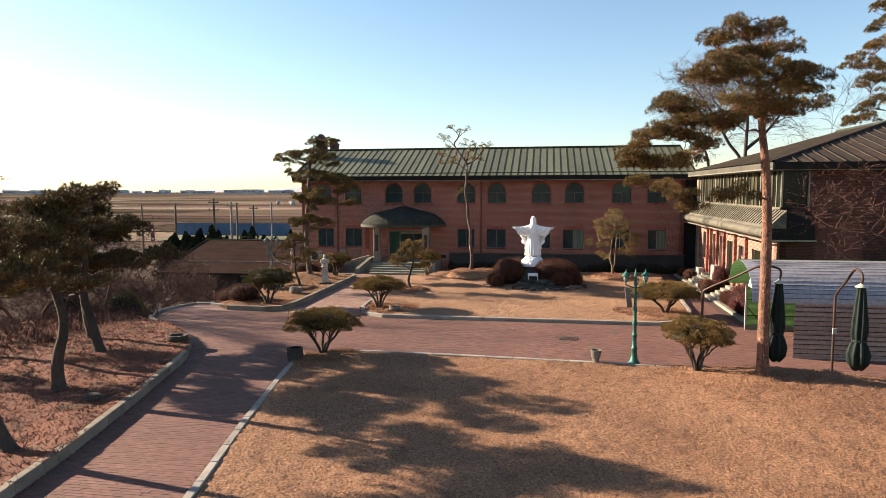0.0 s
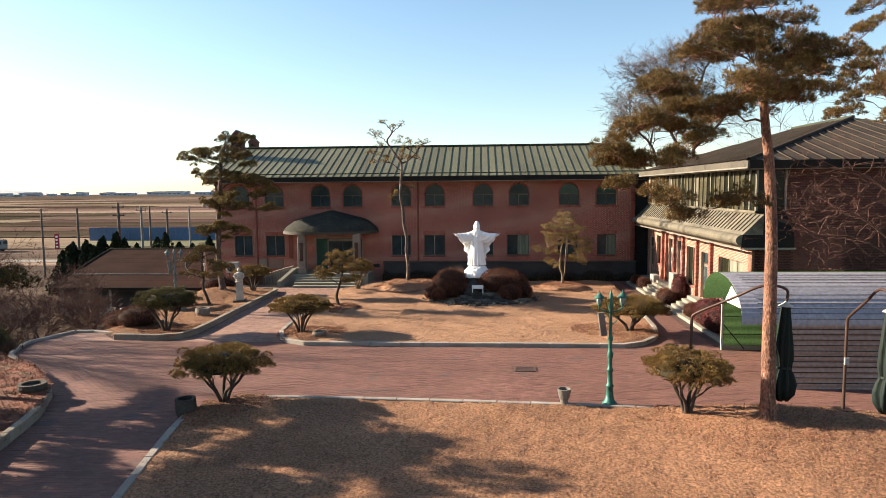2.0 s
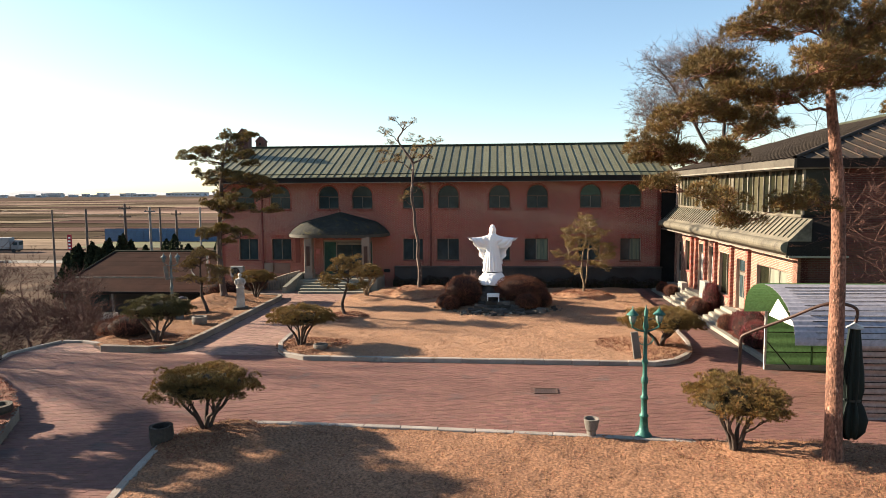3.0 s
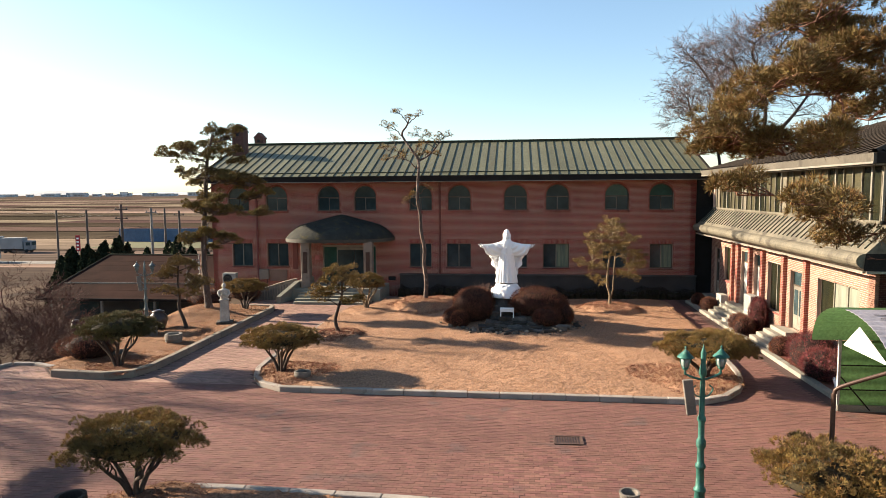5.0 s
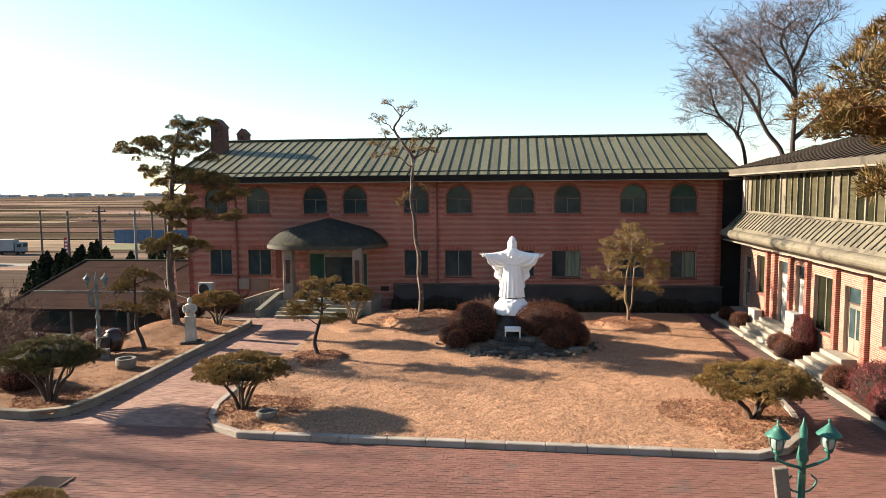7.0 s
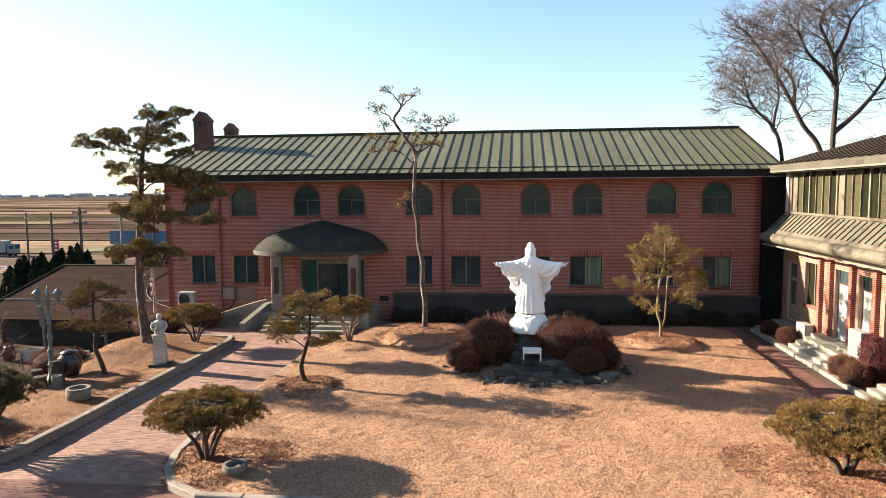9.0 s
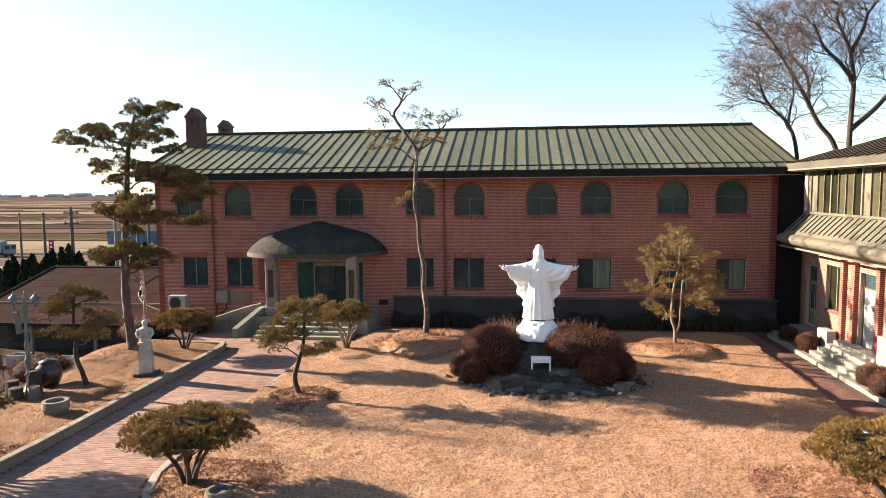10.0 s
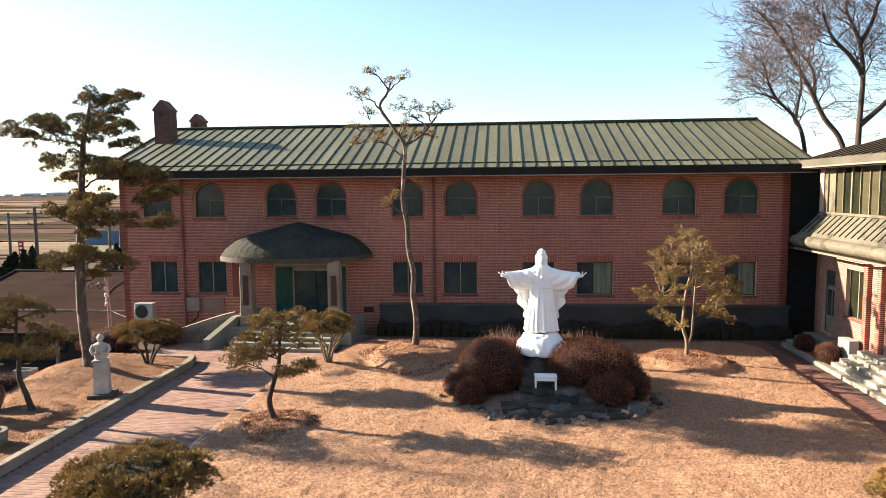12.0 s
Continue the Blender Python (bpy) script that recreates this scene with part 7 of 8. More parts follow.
bx("apron", WHITE, al, -0.27, 0.27, -0.13, -0.1, 0.24, 0.338)
for s in (-1, 1):
    bx("leg", WHITE, al, s * 0.28 - 0.022, s * 0.28 + 0.022, -0.13, 0.13, -0.06, 0.338)
reeds = thing("dry_reeds", "tufts of dry brown stalks behind the statue", "reeds", (-1.4, 42.0, zi(-1.4, 42.0)))
g = np.random.default_rng(141)
P = np.stack([np.where(g.uniform(0, 1, 520) < 0.55, -1.15, 1.2) + g.normal(0, 0.4, 520), g.normal(0, 0.2, 520), g.uniform(0.6, 0.95, 520)], 1)
V, F = needles_np(g, P, np.tile((0, 0, 1.0), (520, 1)), 1, 0.5, 0.014, 0.5)
attach("stalks", finish(fast_mesh("stalks", V, F), TWIG), reeds, kind="stuff")


# ---- courtyard things ----
def lantern_parts(parent, x, y, z, iron):
    """A small lantern: finial, hat, glass body, base."""
    K = 0.7
    prof = lathe(bmesh.new(), [(0.012, 0.62), (0.03, 0.57), (0.012, 0.53), (0.05, 0.5), (0.1, 0.44), (0.2, 0.34), (0.22, 0.31), (0.2, 0.3)], 14)
    bmesh.ops.transform(prof, matrix=Matrix.Translation((x, y, z)) @ Matrix.Scale(K, 4), verts=prof.verts)
    body = part("lantern", lathe(bmesh.new(), [(0.07 * K, 0.04 * K), (0.11 * K, 0.1 * K), (0.125 * K, 0.2 * K), (0.11 * K, 0.3 * K)], 12, (x, y, z)), LAMPG, parent, "clear lantern glass in an iron cage", True)
    part("hat", prof, iron, body, smooth=True)
    for k in range(6):
        a = math.pi * k / 3
        c, s = math.cos(a), math.sin(a)
        tubes("cage_bar", [(np.array([(x + 0.056 * c, y + 0.056 * s, z + 0.014), (x + 0.095 * c, y + 0.095 * s, z + 0.14), (x + 0.084 * c, y + 0.084 * s, z + 0.22)]), [0.007] * 3)], iron, body, 4)
    part("foot", lathe(bmesh.new(), [(0.012, -0.12), (0.028, -0.08), (0.015, -0.04), (0.056, 0.0), (0.06, 0.028)], 12, (x, y, z)), iron, body, smooth=True)


def lamp_post(x, y, z, h, iron, label, ang=0.0, plate=False):
    p = thing("street_lamp", label, "street lamp", (x, y, z))
    bm = lathe(bmesh.new(), [(0.21, -0.05), (0.21, 0.05), (0.17, 0.07), (0.17, 0.1), (0.13, 0.13), (0.105, 0.3), (0.09, 0.5), (0.115, 0.52), (0.115, 0.56), (0.08, 0.6), (0.072, 0.95), (0.098, 0.98), (0.098, 1.03), (0.068, 1.07), (0.062, 1.35), (0.09, 1.4), (0.09, 1.5), (0.06, 1.56), (0.055, 1.85), (0.08, 1.9), (0.08, 1.95), (0.052, 2.0), (0.045, h - 0.55), (0.075, h - 0.5), (0.06, h - 0.4), (0.045, h - 0.3), (0.05, h - 0.1), (0.02, h - 0.02), (0.005, h + 0.06)], 14)
    part("post", bm, iron, p, smooth=True)
    c, s = math.cos(ang), math.sin(ang)
    for d in (-1, 1):
        arm = smooth_path([(0, 0, h - 0.62), (d * 0.18 * c, d * 0.18 * s, h - 0.57), (d * 0.34 * c, d * 0.34 * s, h - 0.5)], 4)
        tubes("arm", [(arm, [0.022] * len(arm))], iron, p, 8)
        sc = smooth_path([(0, 0, h - 0.95), (d * 0.12 * c, d * 0.12 * s, h - 0.92), (d * 0.2 * c, d * 0.2 * s, h - 0.8), (d * 0.13 * c, d * 0.13 * s, h - 0.72)], 4)
        tubes("scroll", [(sc, [0.014] * len(sc))], iron, p, 6)
        lantern_parts(p, d * 0.34 * c, d * 0.34 * s, h - 0.4, iron)
    if plate:
        bm = box(bmesh.new(), -0.09, 0.09, -0.04, 0.04, -0.34, 0.34, 0.01)
        bmesh.ops.transform(bm, matrix=pose(-0.24, -0.03, h - 0.95, 0, -8, 0), verts=bm.verts)
        part("loudspeaker", bm, GREYST, p, "grey column loudspeaker strapped to the post")
    return p


lamp_post(2.49, 22.77, -0.06, 3.3, VERDI, "verdigris twin-lantern cast iron lamp post by the lawn", 0.15, True)
lamp_post(-17.2, 37.3, zw(-17.2, 37.3), 3.18 - zw(-17.2, 37.3), GREYIRON, "dark twin-lantern lamp post in the west bed", 0.1, True)


def stone_basin(x, y, z, r, h, label, foot=False, material=GREYST):
    if foot:
        prof = [(r * 0.55, -0.05), (r * 0.6, h * 0.3), (r * 0.75, h * 0.4), (r, h * 0.95), (r, h), (r * 0.8, h), (r * 0.68, h * 0.75), (0.02, h * 0.7)]
    else:
        prof = [(r * 0.85, -0.05), (r, h * 0.4), (r * 0.97, h), (r * 0.72, h), (r * 0.65, h * 0.6), (0.02, h * 0.55)]
    bm = lathe(bmesh.new(), prof, 22)
    for v in bm.verts:
        v.co *= 1 + 0.03 * noise.noise(v.co * 3 + Vector((x, y, 0)))
    ob = part("stone_basin", bm, material, None, smooth=False)
    ob.matrix_basis = pose(x, y, z)
    return tagged(ob, label, "stone basin", "old stone basins")


stone_basin(1.18, 22.72, -0.05, 0.2, 0.45, "footed stone mortar on the lawn edge", True)
stone_basin(-9.55, 21.6, -0.04, 0.29, 0.42, "dark round stone tub by the lawn corner", False, ROCK)
stone_basin(-15.05, 35.6, zw(-15.05, 35.6), 0.35, 0.34, "pale hollowed millstone basin in the bed")
stone_basin(-8.05, 31.0, zi(-8.05, 31.0), 0.28, 0.16, "low stone ring beside a dwarf pine")
stone_basin(-14.8, 22.7, zl(-14.8, 22.7), 0.4, 0.2, "shallow mossy basin beside the kerb", False, ROCK)
rock(75, -13.3, 15.8, zl(-13.3, 15.8) + 0.06, 0.3, 0.4, group="loose rocks", label="flat rock lying in the pine litter")
rock(76, 9.35, 31.6, 0.1, 0.45, 0.7, WHITE, "loose rocks", "pale rough boulder at the wing corner")
rock(77, -16.2, 33.6, zw(-16.2, 33.6), 0.35, 0.35, group="loose rocks", label="flat rock under a dwarf pine")
jar = thing("jar", "large dark brown glazed storage jar with a lid", "jar", (-17.0, 37.9, zw(-17.0, 37.9)))
part("body", lathe(bmesh.new(), [(0.22, -0.05), (0.34, 0.2), (0.4, 0.42), (0.36, 0.62), (0.24, 0.74), (0.24, 0.78)], 22), JAR, jar, smooth=True)
part("lid", lathe(bmesh.new(), [(0.27, 0.77), (0.27, 0.81), (0.12, 0.86), (0.03, 0.9)], 18), JAR, jar, smooth=True)
for x, y, r, h in ((-17.45, 36.9, 0.19, 0.5), (-17.05, 36.55, 0.2, 0.35)):
    bm = lathe(bmesh.new(), [(r * 1.1, -0.1), (r, 0.1), (r * 0.95, h), (0.02, h + 0.01)], 12)
    o = part("stump", bm, BARKD, None)
    o.matrix_basis = pose(x, y, zw(x, y))
    tagged(o, "short dark log stump beside the jar", "stump", "log stumps")
# small figure on a slim pedestal
def garden_figure(x, y):
    """A half-length robed figure with folded arms on a tapered square pedestal, one plain mesh."""
    bm = bmesh.new()
    g0 = bmesh.ops.create_cube(bm, size=1.0, matrix=Matrix.Translation((0, 0, 0.58)) @ Matrix.Diagonal((0.42, 0.4, 0.96, 1)))["verts"]
    for v in g0:
        if v.co.z > 0.6:
            v.co.x, v.co.y = v.co.x * 0.84, v.co.y * 0.84
    box(bm, -0.21, 0.21, -0.2, 0.2, 1.06, 1.12, 0.015)

    def ball(c, r):
        for v in bmesh.ops.create_uvsphere(bm, u_segments=14, v_segments=10, radius=1.0)["verts"]:
            v.co = Vector((c[0] + v.co.x * r[0], c[1] + v.co.y * r[1], c[2] + v.co.z * r[2]))

    lathe(bm, [(0.17, 1.12), (0.19, 1.2), (0.18, 1.35), (0.21, 1.5), (0.19, 1.58), (0.08, 1.63), (0.06, 1.66)], 16, (0, 0, 0), 0.72)
    ball((0, -0.01, 1.74), (0.085, 0.095, 0.11))
    ball((0, 0.03, 1.76), (0.1, 0.09, 0.11))
    for q in (-1, 1):
        tube_into(bm, [(q * 0.19, 0, 1.55), (q * 0.24, -0.04, 1.4), (q * 0.19, -0.13, 1.3), (q * 0.02, -0.17, 1.36)], [0.06, 0.065, 0.055, 0.04], 10)
    box(bm, -0.09, 0.09, -0.2, -0.16, 1.34, 1.46, 0.01)
    o = part("garden_statue", bm, FIGST, None, smooth=False)
    o.matrix_basis = pose(x, y, zw(x, y), 0, 0, 18)
    tagged(o, "weathered pale stone figure on a tapered pedestal beside the walkway", "statue")


base = thing("stone_slab", "dark square stone slab under the garden figure", "stone slab", (-14.55, 39.35, zw(-14.55, 39.35)))
bm = box(bmesh.new(), -0.36, 0.36, -0.34, 0.34, -0.2, 0.098, 0.02)
part("slab_block", bm, ROCK, base).rotation_euler[2] = radians(18)
garden_figure(-14.55, 39.35)


def stone_stub(seed, x, y, r, h, material, label):
    """A short worn round stub, broken unevenly on top."""
    g = np.random.default_rng(seed)
    bm = bmesh.new()
    rings = [(1.08, -0.15), (1.02, 0.1), (0.96, h * 0.5), (0.98, h * 0.85), (0.86, h)]
    rows = []
    for q, z in rings:
        rows.append([bm.verts.new((r * q * math.cos(a) * (1 + g.normal(0, 0.04)), r * q * math.sin(a) * (1 + g.normal(0, 0.04)), z + (g.normal(0, 0.025) if z > 0.3 * h else 0))) for a in np.linspace(0, 2 * np.pi, 15)[:-1]])
    for p, q in zip(rows, rows[1:]):
        for k in range(14):
            bm.faces.new((p[k], p[(k + 1) % 14], q[(k + 1) % 14], q[k]))
    bm.faces.new(rows[-1])
    o = thing("stone_stub", label, "stub", (x, y, zw(x, y)), "stubs beside the jar")
    part("stub_body", bm, material, o, smooth=False)


stone_stub(171, -16.85, 37.05, 0.22, 0.72, ROCK, "dark broken stone stub beside the storage jar")
stone_stub(172, -16.5, 36.6, 0.17, 0.36, GREYST, "short pale stone stub in front of the dark one")




def grate(x, y, w, d, label):
    gr = thing("drain_grate", label, "drain grate", (x, y, -0.1), "drain grates in the paving")
    bm = bmesh.new()
    box(bm, -w / 2, w / 2, -d / 2, -d / 2 + 0.05, -0.03, 0.022)
    box(bm, -w / 2, w / 2, d / 2 - 0.05, d / 2, -0.03, 0.022)
    box(bm, -w / 2, -w / 2 + 0.05, -d / 2 + 0.05, d / 2 - 0.05, -0.03, 0.022)
    box(bm, w / 2 - 0.05, w / 2, -d / 2 + 0.05, d / 2 - 0.05, -0.03, 0.022)
    part("rim", bm, RUST, gr)
    n = int(w / 0.07)
    for k in range(n):
        u = -w / 2 + 0.07 + (w - 0.14) * k / (n - 1)
        bx("bar", RUST, gr, u - 0.012, u + 0.012, -d / 2 + 0.05, d / 2 - 0.05, -0.02, 0.016)
    bx("pit", POLEM, gr, -w / 2 + 0.05, w / 2 - 0.05, -d / 2 + 0.05, d / 2 - 0.05, 0.0, 0.006)


grate(0.32, 26.55, 0.74, 0.56, "iron drain grate set in the red pavers")
grate(-11.45, 26.9, 0.85, 0.7, "square iron drain grate with a dark rim")


def umbrella(pole, hook, hang, zt, zb, label, bend=2.65):
    px, py = pole
    u = thing("cantilever_umbrella", label, "umbrella", (px, py, zf(px, py)), "folded cantilever umbrellas")
    o = Vector((px, py, zf(px, py)))
    h, c = Vector(hook) - o, Vector((hang[0], hang[1], 0)) - Vector((px, py, 0))
    z = -o.z
    tubes("pole", [(np.array([(0, 0, -0.15), (0, 0, 1.2), (0, 0, bend + z - 0.1)]), [0.042] * 3)], POLEM, u, 10)
    arm = smooth_path([(0, 0, bend + z - 0.12), (h.x * 0.06, h.y * 0.06, bend + z + 0.05), (h.x * 0.5, h.y * 0.5, (bend + z + h.z) / 2 + 0.06), (h.x * 0.88, h.y * 0.88, h.z), (c.x, c.y, h.z - 0.08), (c.x, c.y, zt + z + 0.02)], 5)
    tubes("arm", [(arm, [0.036] * len(arm))], POLEM, u, 10)
    bx("base_plate", POLEM, u, -0.2, 0.2, -0.2, 0.2, -0.05, 0.03, 0.01)
    bm = lathe(bmesh.new(), [(0.03, 0.14), (0.05, 0.1), (0.17, 0.02), (0.18, 0.0), (0.03, 0.0)], 16, (c.x, c.y, zt + z - 0.02))
    part("cap", bm, PLASTIC, u, "white hub cap", True)
    n = 48
    bm = bmesh.new()
    rings = []
    H = zt - zb
    for t, r in ((0.0, 0.1), (0.06, 0.11), (0.2, 0.14), (0.4, 0.18), (0.56, 0.195), (0.64, 0.165), (0.67, 0.16), (0.72, 0.21), (0.82, 0.265), (0.93, 0.24), (1.0, 0.14)):
        ring = []
        for i in range(n):
            a = 2 * math.pi * i / n
            k = 1 + (0.16 + 0.12 * t) * math.sin(a * 8 + t * 2.2) + 0.07 * math.sin(a * 13 + t * 7)
            ring.append(bm.verts.new((c.x + r * k * math.cos(a), c.y + r * k * math.sin(a), zt + z - t * H - (0.06 * math.sin(a * 8) if t > 0.9 else 0))))
        rings.append(ring)
    for a, b in zip(rings, rings[1:]):
        for i in range(n):
            bm.faces.new((a[i], a[(i + 1) % n], b[(i + 1) % n], b[i]))
    bm.faces.new(rings[-1])
    part("canopy", bm, CLOTH, u, "furled dark green canvas", True)
    part("strap", lathe(bmesh.new(), [(0.18, -0.03), (0.19, -0.02), (0.19, 0.03), (0.18, 0.03)], 20, (c.x, c.y, zt + z - 0.655 * H)), CLOTHB, u)
    bx("crank_box", PLASTIC, u, -0.06, 0.06, -0.09, -0.035, 1.25, 1.45, 0.01, "white crank housing")


umbrella((4.63, 22.35), (6.3, 21.2, 3.6), (6.66, 21.25), 3.1, 0.62, "furled dark green cantilever umbrella on a brown pole")
umbrella((8.6, 21.95), (8.48, 20.2, 3.65), (8.42, 19.8), 3.22, 0.8, "furled dark green cantilever umbrella beside the pine")


# ---- corrugated shelter ----
shed = thing("shelter", "arched corrugated steel shelter with a green back", "shelter", (0, 0, 0))
SY0, SY1, SZ, SH = 24.5, 29.6, 1.92, 1.28
SXA, SXB = 7.35, 21.0


def arch_pt(t):
    """Across the vault: t 0 at the front wall, 1 at the back."""
    a = math.pi * t
    return (SY0 + SY1) / 2 - (SY1 - SY0) / 2 * math.cos(a), SZ + SH * math.sin(a) ** 0.9


m = 120
prof = []
for k in range(m + 1):
    y, z = arch_pt(k / m)
    w = 0.011 * math.sin(k * 2 * math.pi / 4)
    prof.append((y, z + w))


def end_x(y):
    """The open end of the vault, skewed to fit the camera's view."""
    return SXA - 0.1 * (SY1 - y)


bm = bmesh.new()
a = [bm.verts.new((end_x(y), y, z)) for y, z in prof]
b = [bm.verts.new((SXB, y, z)) for y, z in prof]
a2 = [bm.verts.new((end_x(y), y, z - 0.012)) for y, z in prof]
b2 = [bm.verts.new((SXB, y, z - 0.012)) for y, z in prof]
half = m // 2 + 4
for k in range(half):
    bm.faces.new((a[k], a[k + 1], b[k + 1], b[k]))
    bm.faces.new((a[k], a[k + 1], a2[k + 1], a2[k]))
part("roof_sheet", bm, STEELR, shed, "lilac grey corrugated vault")
bm = bmesh.new()
a = [bm.verts.new((end_x(y), y, z)) for y, z in prof[half:]]
b = [bm.verts.new((SXB, y, z)) for y, z in prof[half:]]
for k in range(m - half):
    bm.faces.new((a[k], a[k + 1], b[k + 1], b[k]))
part("rear_sheet", bm, GREENSH, shed, "translucent green rear sheet of the vault")
bm = bmesh.new()
a2 = [bm.verts.new((end_x(y) + 0.01, y, z - 0.014)) for y, z in prof]
b2 = [bm.verts.new((SXB, y, z - 0.014)) for y, z in prof]
for k in range(half):
    bm.faces.new((a2[k], a2[k + 1], b2[k + 1], b2[k]))
part("lining", bm, GREENSH, shed, "bright green lining")
bm = bmesh.new()
zs = np.linspace(-0.1, SZ, 121)
a = [bm.verts.new((8.3, SY0 + 0.02 * math.sin(k * 2 * math.pi / 12), z)) for k, z in enumerate(zs)]
b = [bm.verts.new((SXB, SY0 + 0.02 * math.sin(k * 2 * math.pi / 12), z)) for k, z in enumerate(zs)]
for k in range(120):
    bm.faces.new((a[k], a[k + 1], b[k + 1], b[k]))
part("front_wall", bm, STEELW, shed, "corrugated front wall with the brown ground's reflection put into its colour")
for k in range(11):
    z = 0.08 + 0.17 * k
    bx("wall_rail", FASCIA, shed, 8.3, SXB, SY0 - 0.035, SY0 - 0.024, z, z + 0.022)
for k in range(12):
    y, z = arch_pt(0.03 + 0.037 * k)
    bx("roof_rail", FASCIA, shed, SXA + 0.05, SXB, y - 0.012, y + 0.012, z + 0.02, z + 0.032)
bm = bmesh.new()
a = [bm.verts.new((8.08, SY1 - 0.05 - 0.012 * math.sin(k * 2 * math.pi / 20), z)) for k, z in enumerate(zs)]
b = [bm.verts.new((SXB, SY1 - 0.05 - 0.012 * math.sin(k * 2 * math.pi / 20), z)) for k, z in enumerate(zs)]
for k in range(120):
    bm.faces.new((a[k], a[k + 1], b[k + 1], b[k]))
part("back_wall", bm, GREENSH, shed, "green sheet back wall")
bx("sole_rail", STEPST, shed, 8.05, 13.0, SY1 - 0.14, SY1 - 0.07, -0.1, 0.08)
bx("back_post", PLASTIC, shed, 8.03, 8.1, SY1 - 0.12, SY1 - 0.05, -0.1, SZ + 0.03)
for x in (9.6, 11.2, 12.8):
    bx("back_post", GREENSH, shed, x, x + 0.05, SY1 - 0.12, SY1 - 0.07, -0.1, SZ)
tubes("brace", [(np.array([(8.1, SY1 - 0.14, 0.9), (8.9, SY1 - 0.14, -0.05)]), [0.02, 0.02])], FASCIA, shed, 6)
for z in (0.5, 1.2):
    bx("girt", FASCIA, shed, 8.1, 13.0, SY1 - 0.1, SY1 - 0.075, z, z + 0.03)
bm = bmesh.new()
# White triangle whose corners are set to fit the camera's view.
pts = [(8.1, SY1 - 0.2, 1.83), (7.8, 28.0, 2.62), (7.58, 26.2, 2.07)]
f = [bm.verts.new(p) for p in pts]
h = [bm.verts.new((p[0] + 0.02, p[1], p[2])) for p in pts]
bm.faces.new(f)
bm.faces.new(h)
for i in range(3):
    bm.faces.new((f[i], f[(i + 1) % 3], h[(i + 1) % 3], h[i]))
part("end_sheet", bm, WHITE, shed, "white triangular sheet at the open end")

# ---- wing steps, border, units ----
for y0, y1, name in ((40.9, 44.3, "wing_steps"), (36.3, 38.4, "door_steps")):
    st = thing(name, "pale stone steps up to the wing doors", "steps", kind="structure")
    for k in range(4):
        x0 = 8.66 + 0.25 * k
        bx("step", STEPST, st, x0, x0 + 0.3 if k < 3 else WX - 0.02, y0 + 0.12 * k, y1 - 0.06 * k, -0.25, 0.02 + 0.15 * (k + 1), 0.012)
brd = thing("stone_border", "pale stone border between path and planting", "border", kind="structure")
for k in range(18):
    y = 29.75 + k * 1.0
    bx("border_stone", STEPST, brd, 8.4, 8.64, y + 0.006, y + 0.994, -0.3, 0.03 + 0.006 * (k % 3), 0.015)
tagged(bx("soil_bed", LITTER, None, 8.64, 9.9, 29.8, 48.3, -0.3, -0.01), "dark planting soil along the wing", "soil", kind="structure")
for y0 in (46.4,):
    st = thing("corner_steps", "shaded stone steps in the dark corner", "steps", kind="structure")
    for k in range(3):
        bx("step", STEPST, st, 8.7 + 0.33 * k, 9.88, y0, 48.0, -0.2, 0.12 + 0.15 * k, 0.012)


def ac_unit(x0, x1, y0, y1, z0, z1, face, fans, label, legs=0.0):
    a = thing("air_conditioner", label, "air conditioner", (0, 0, 0), "outdoor air conditioner units")
    case = bx("casing", PLASTIC, a, x0, x1, y0, y1, z0, z1, 0.02)
    for k in range(fans):
        zc = z0 + (z1 - z0) * (k + 0.5) / fans
        if face == "y":
            cxx = x0 + (x1 - x0) * 0.4
            bm = bmesh.new()
            bmesh.ops.create_circle(bm, cap_ends=True, segments=24, radius=0.3, matrix=Matrix.Translation((cxx, y0 - 0.012, zc)) @ Matrix.Rotation(math.pi / 2, 4, "X"))
            part("fan_recess", bm, DARKM, case)
            for q in range(3):
                r = 0.1 + 0.09 * q
                ring = [(cxx + r * math.cos(t), y0 - 0.02, zc + r * math.sin(t)) for t in np.linspace(0, 2 * math.pi, 21)]
                tubes("fan_guard", [(np.array(ring), [0.01] * 21)], GREYST, case, 4)
        else:
            for q in range(7):
                z = zc - (z1 - z0) / fans * 0.38 + (z1 - z0) / fans * 0.76 * q / 6
                bx("louvre", GREYST, case, x0 - 0.02, x0 - 0.003, y0 + 0.08, y1 - 0.1, z, z + 0.025)
    if legs:
        for x in (x0 + 0.08, x1 - 0.12):
            bx("foot", GREYST, a, x, x + 0.05, y0 + 0.03, y1 - 0.03, z0 - legs, z0)
    else:
        bx("foot", GREYST, a, x0 + 0.02, x1 - 0.02, y0 + 0.05, y1 - 0.05, z0 - 0.1, z0)


ac_unit(-18.95, -18.1, 48.7, 49.05, 0.5, 1.24, "y", 1, "beige outdoor air conditioner with a round fan by the wall", 0.9)
ac_unit(9.3, 9.65, 44.45, 45.2, 0.1, 0.85, "x", 1, "small pale outdoor air conditioner beside the steps")
ac_unit(9.2, 9.55, 40.0, 40.8, 0.1, 1.5, "x", 2, "tall two-fan pale air conditioner beside the steps")


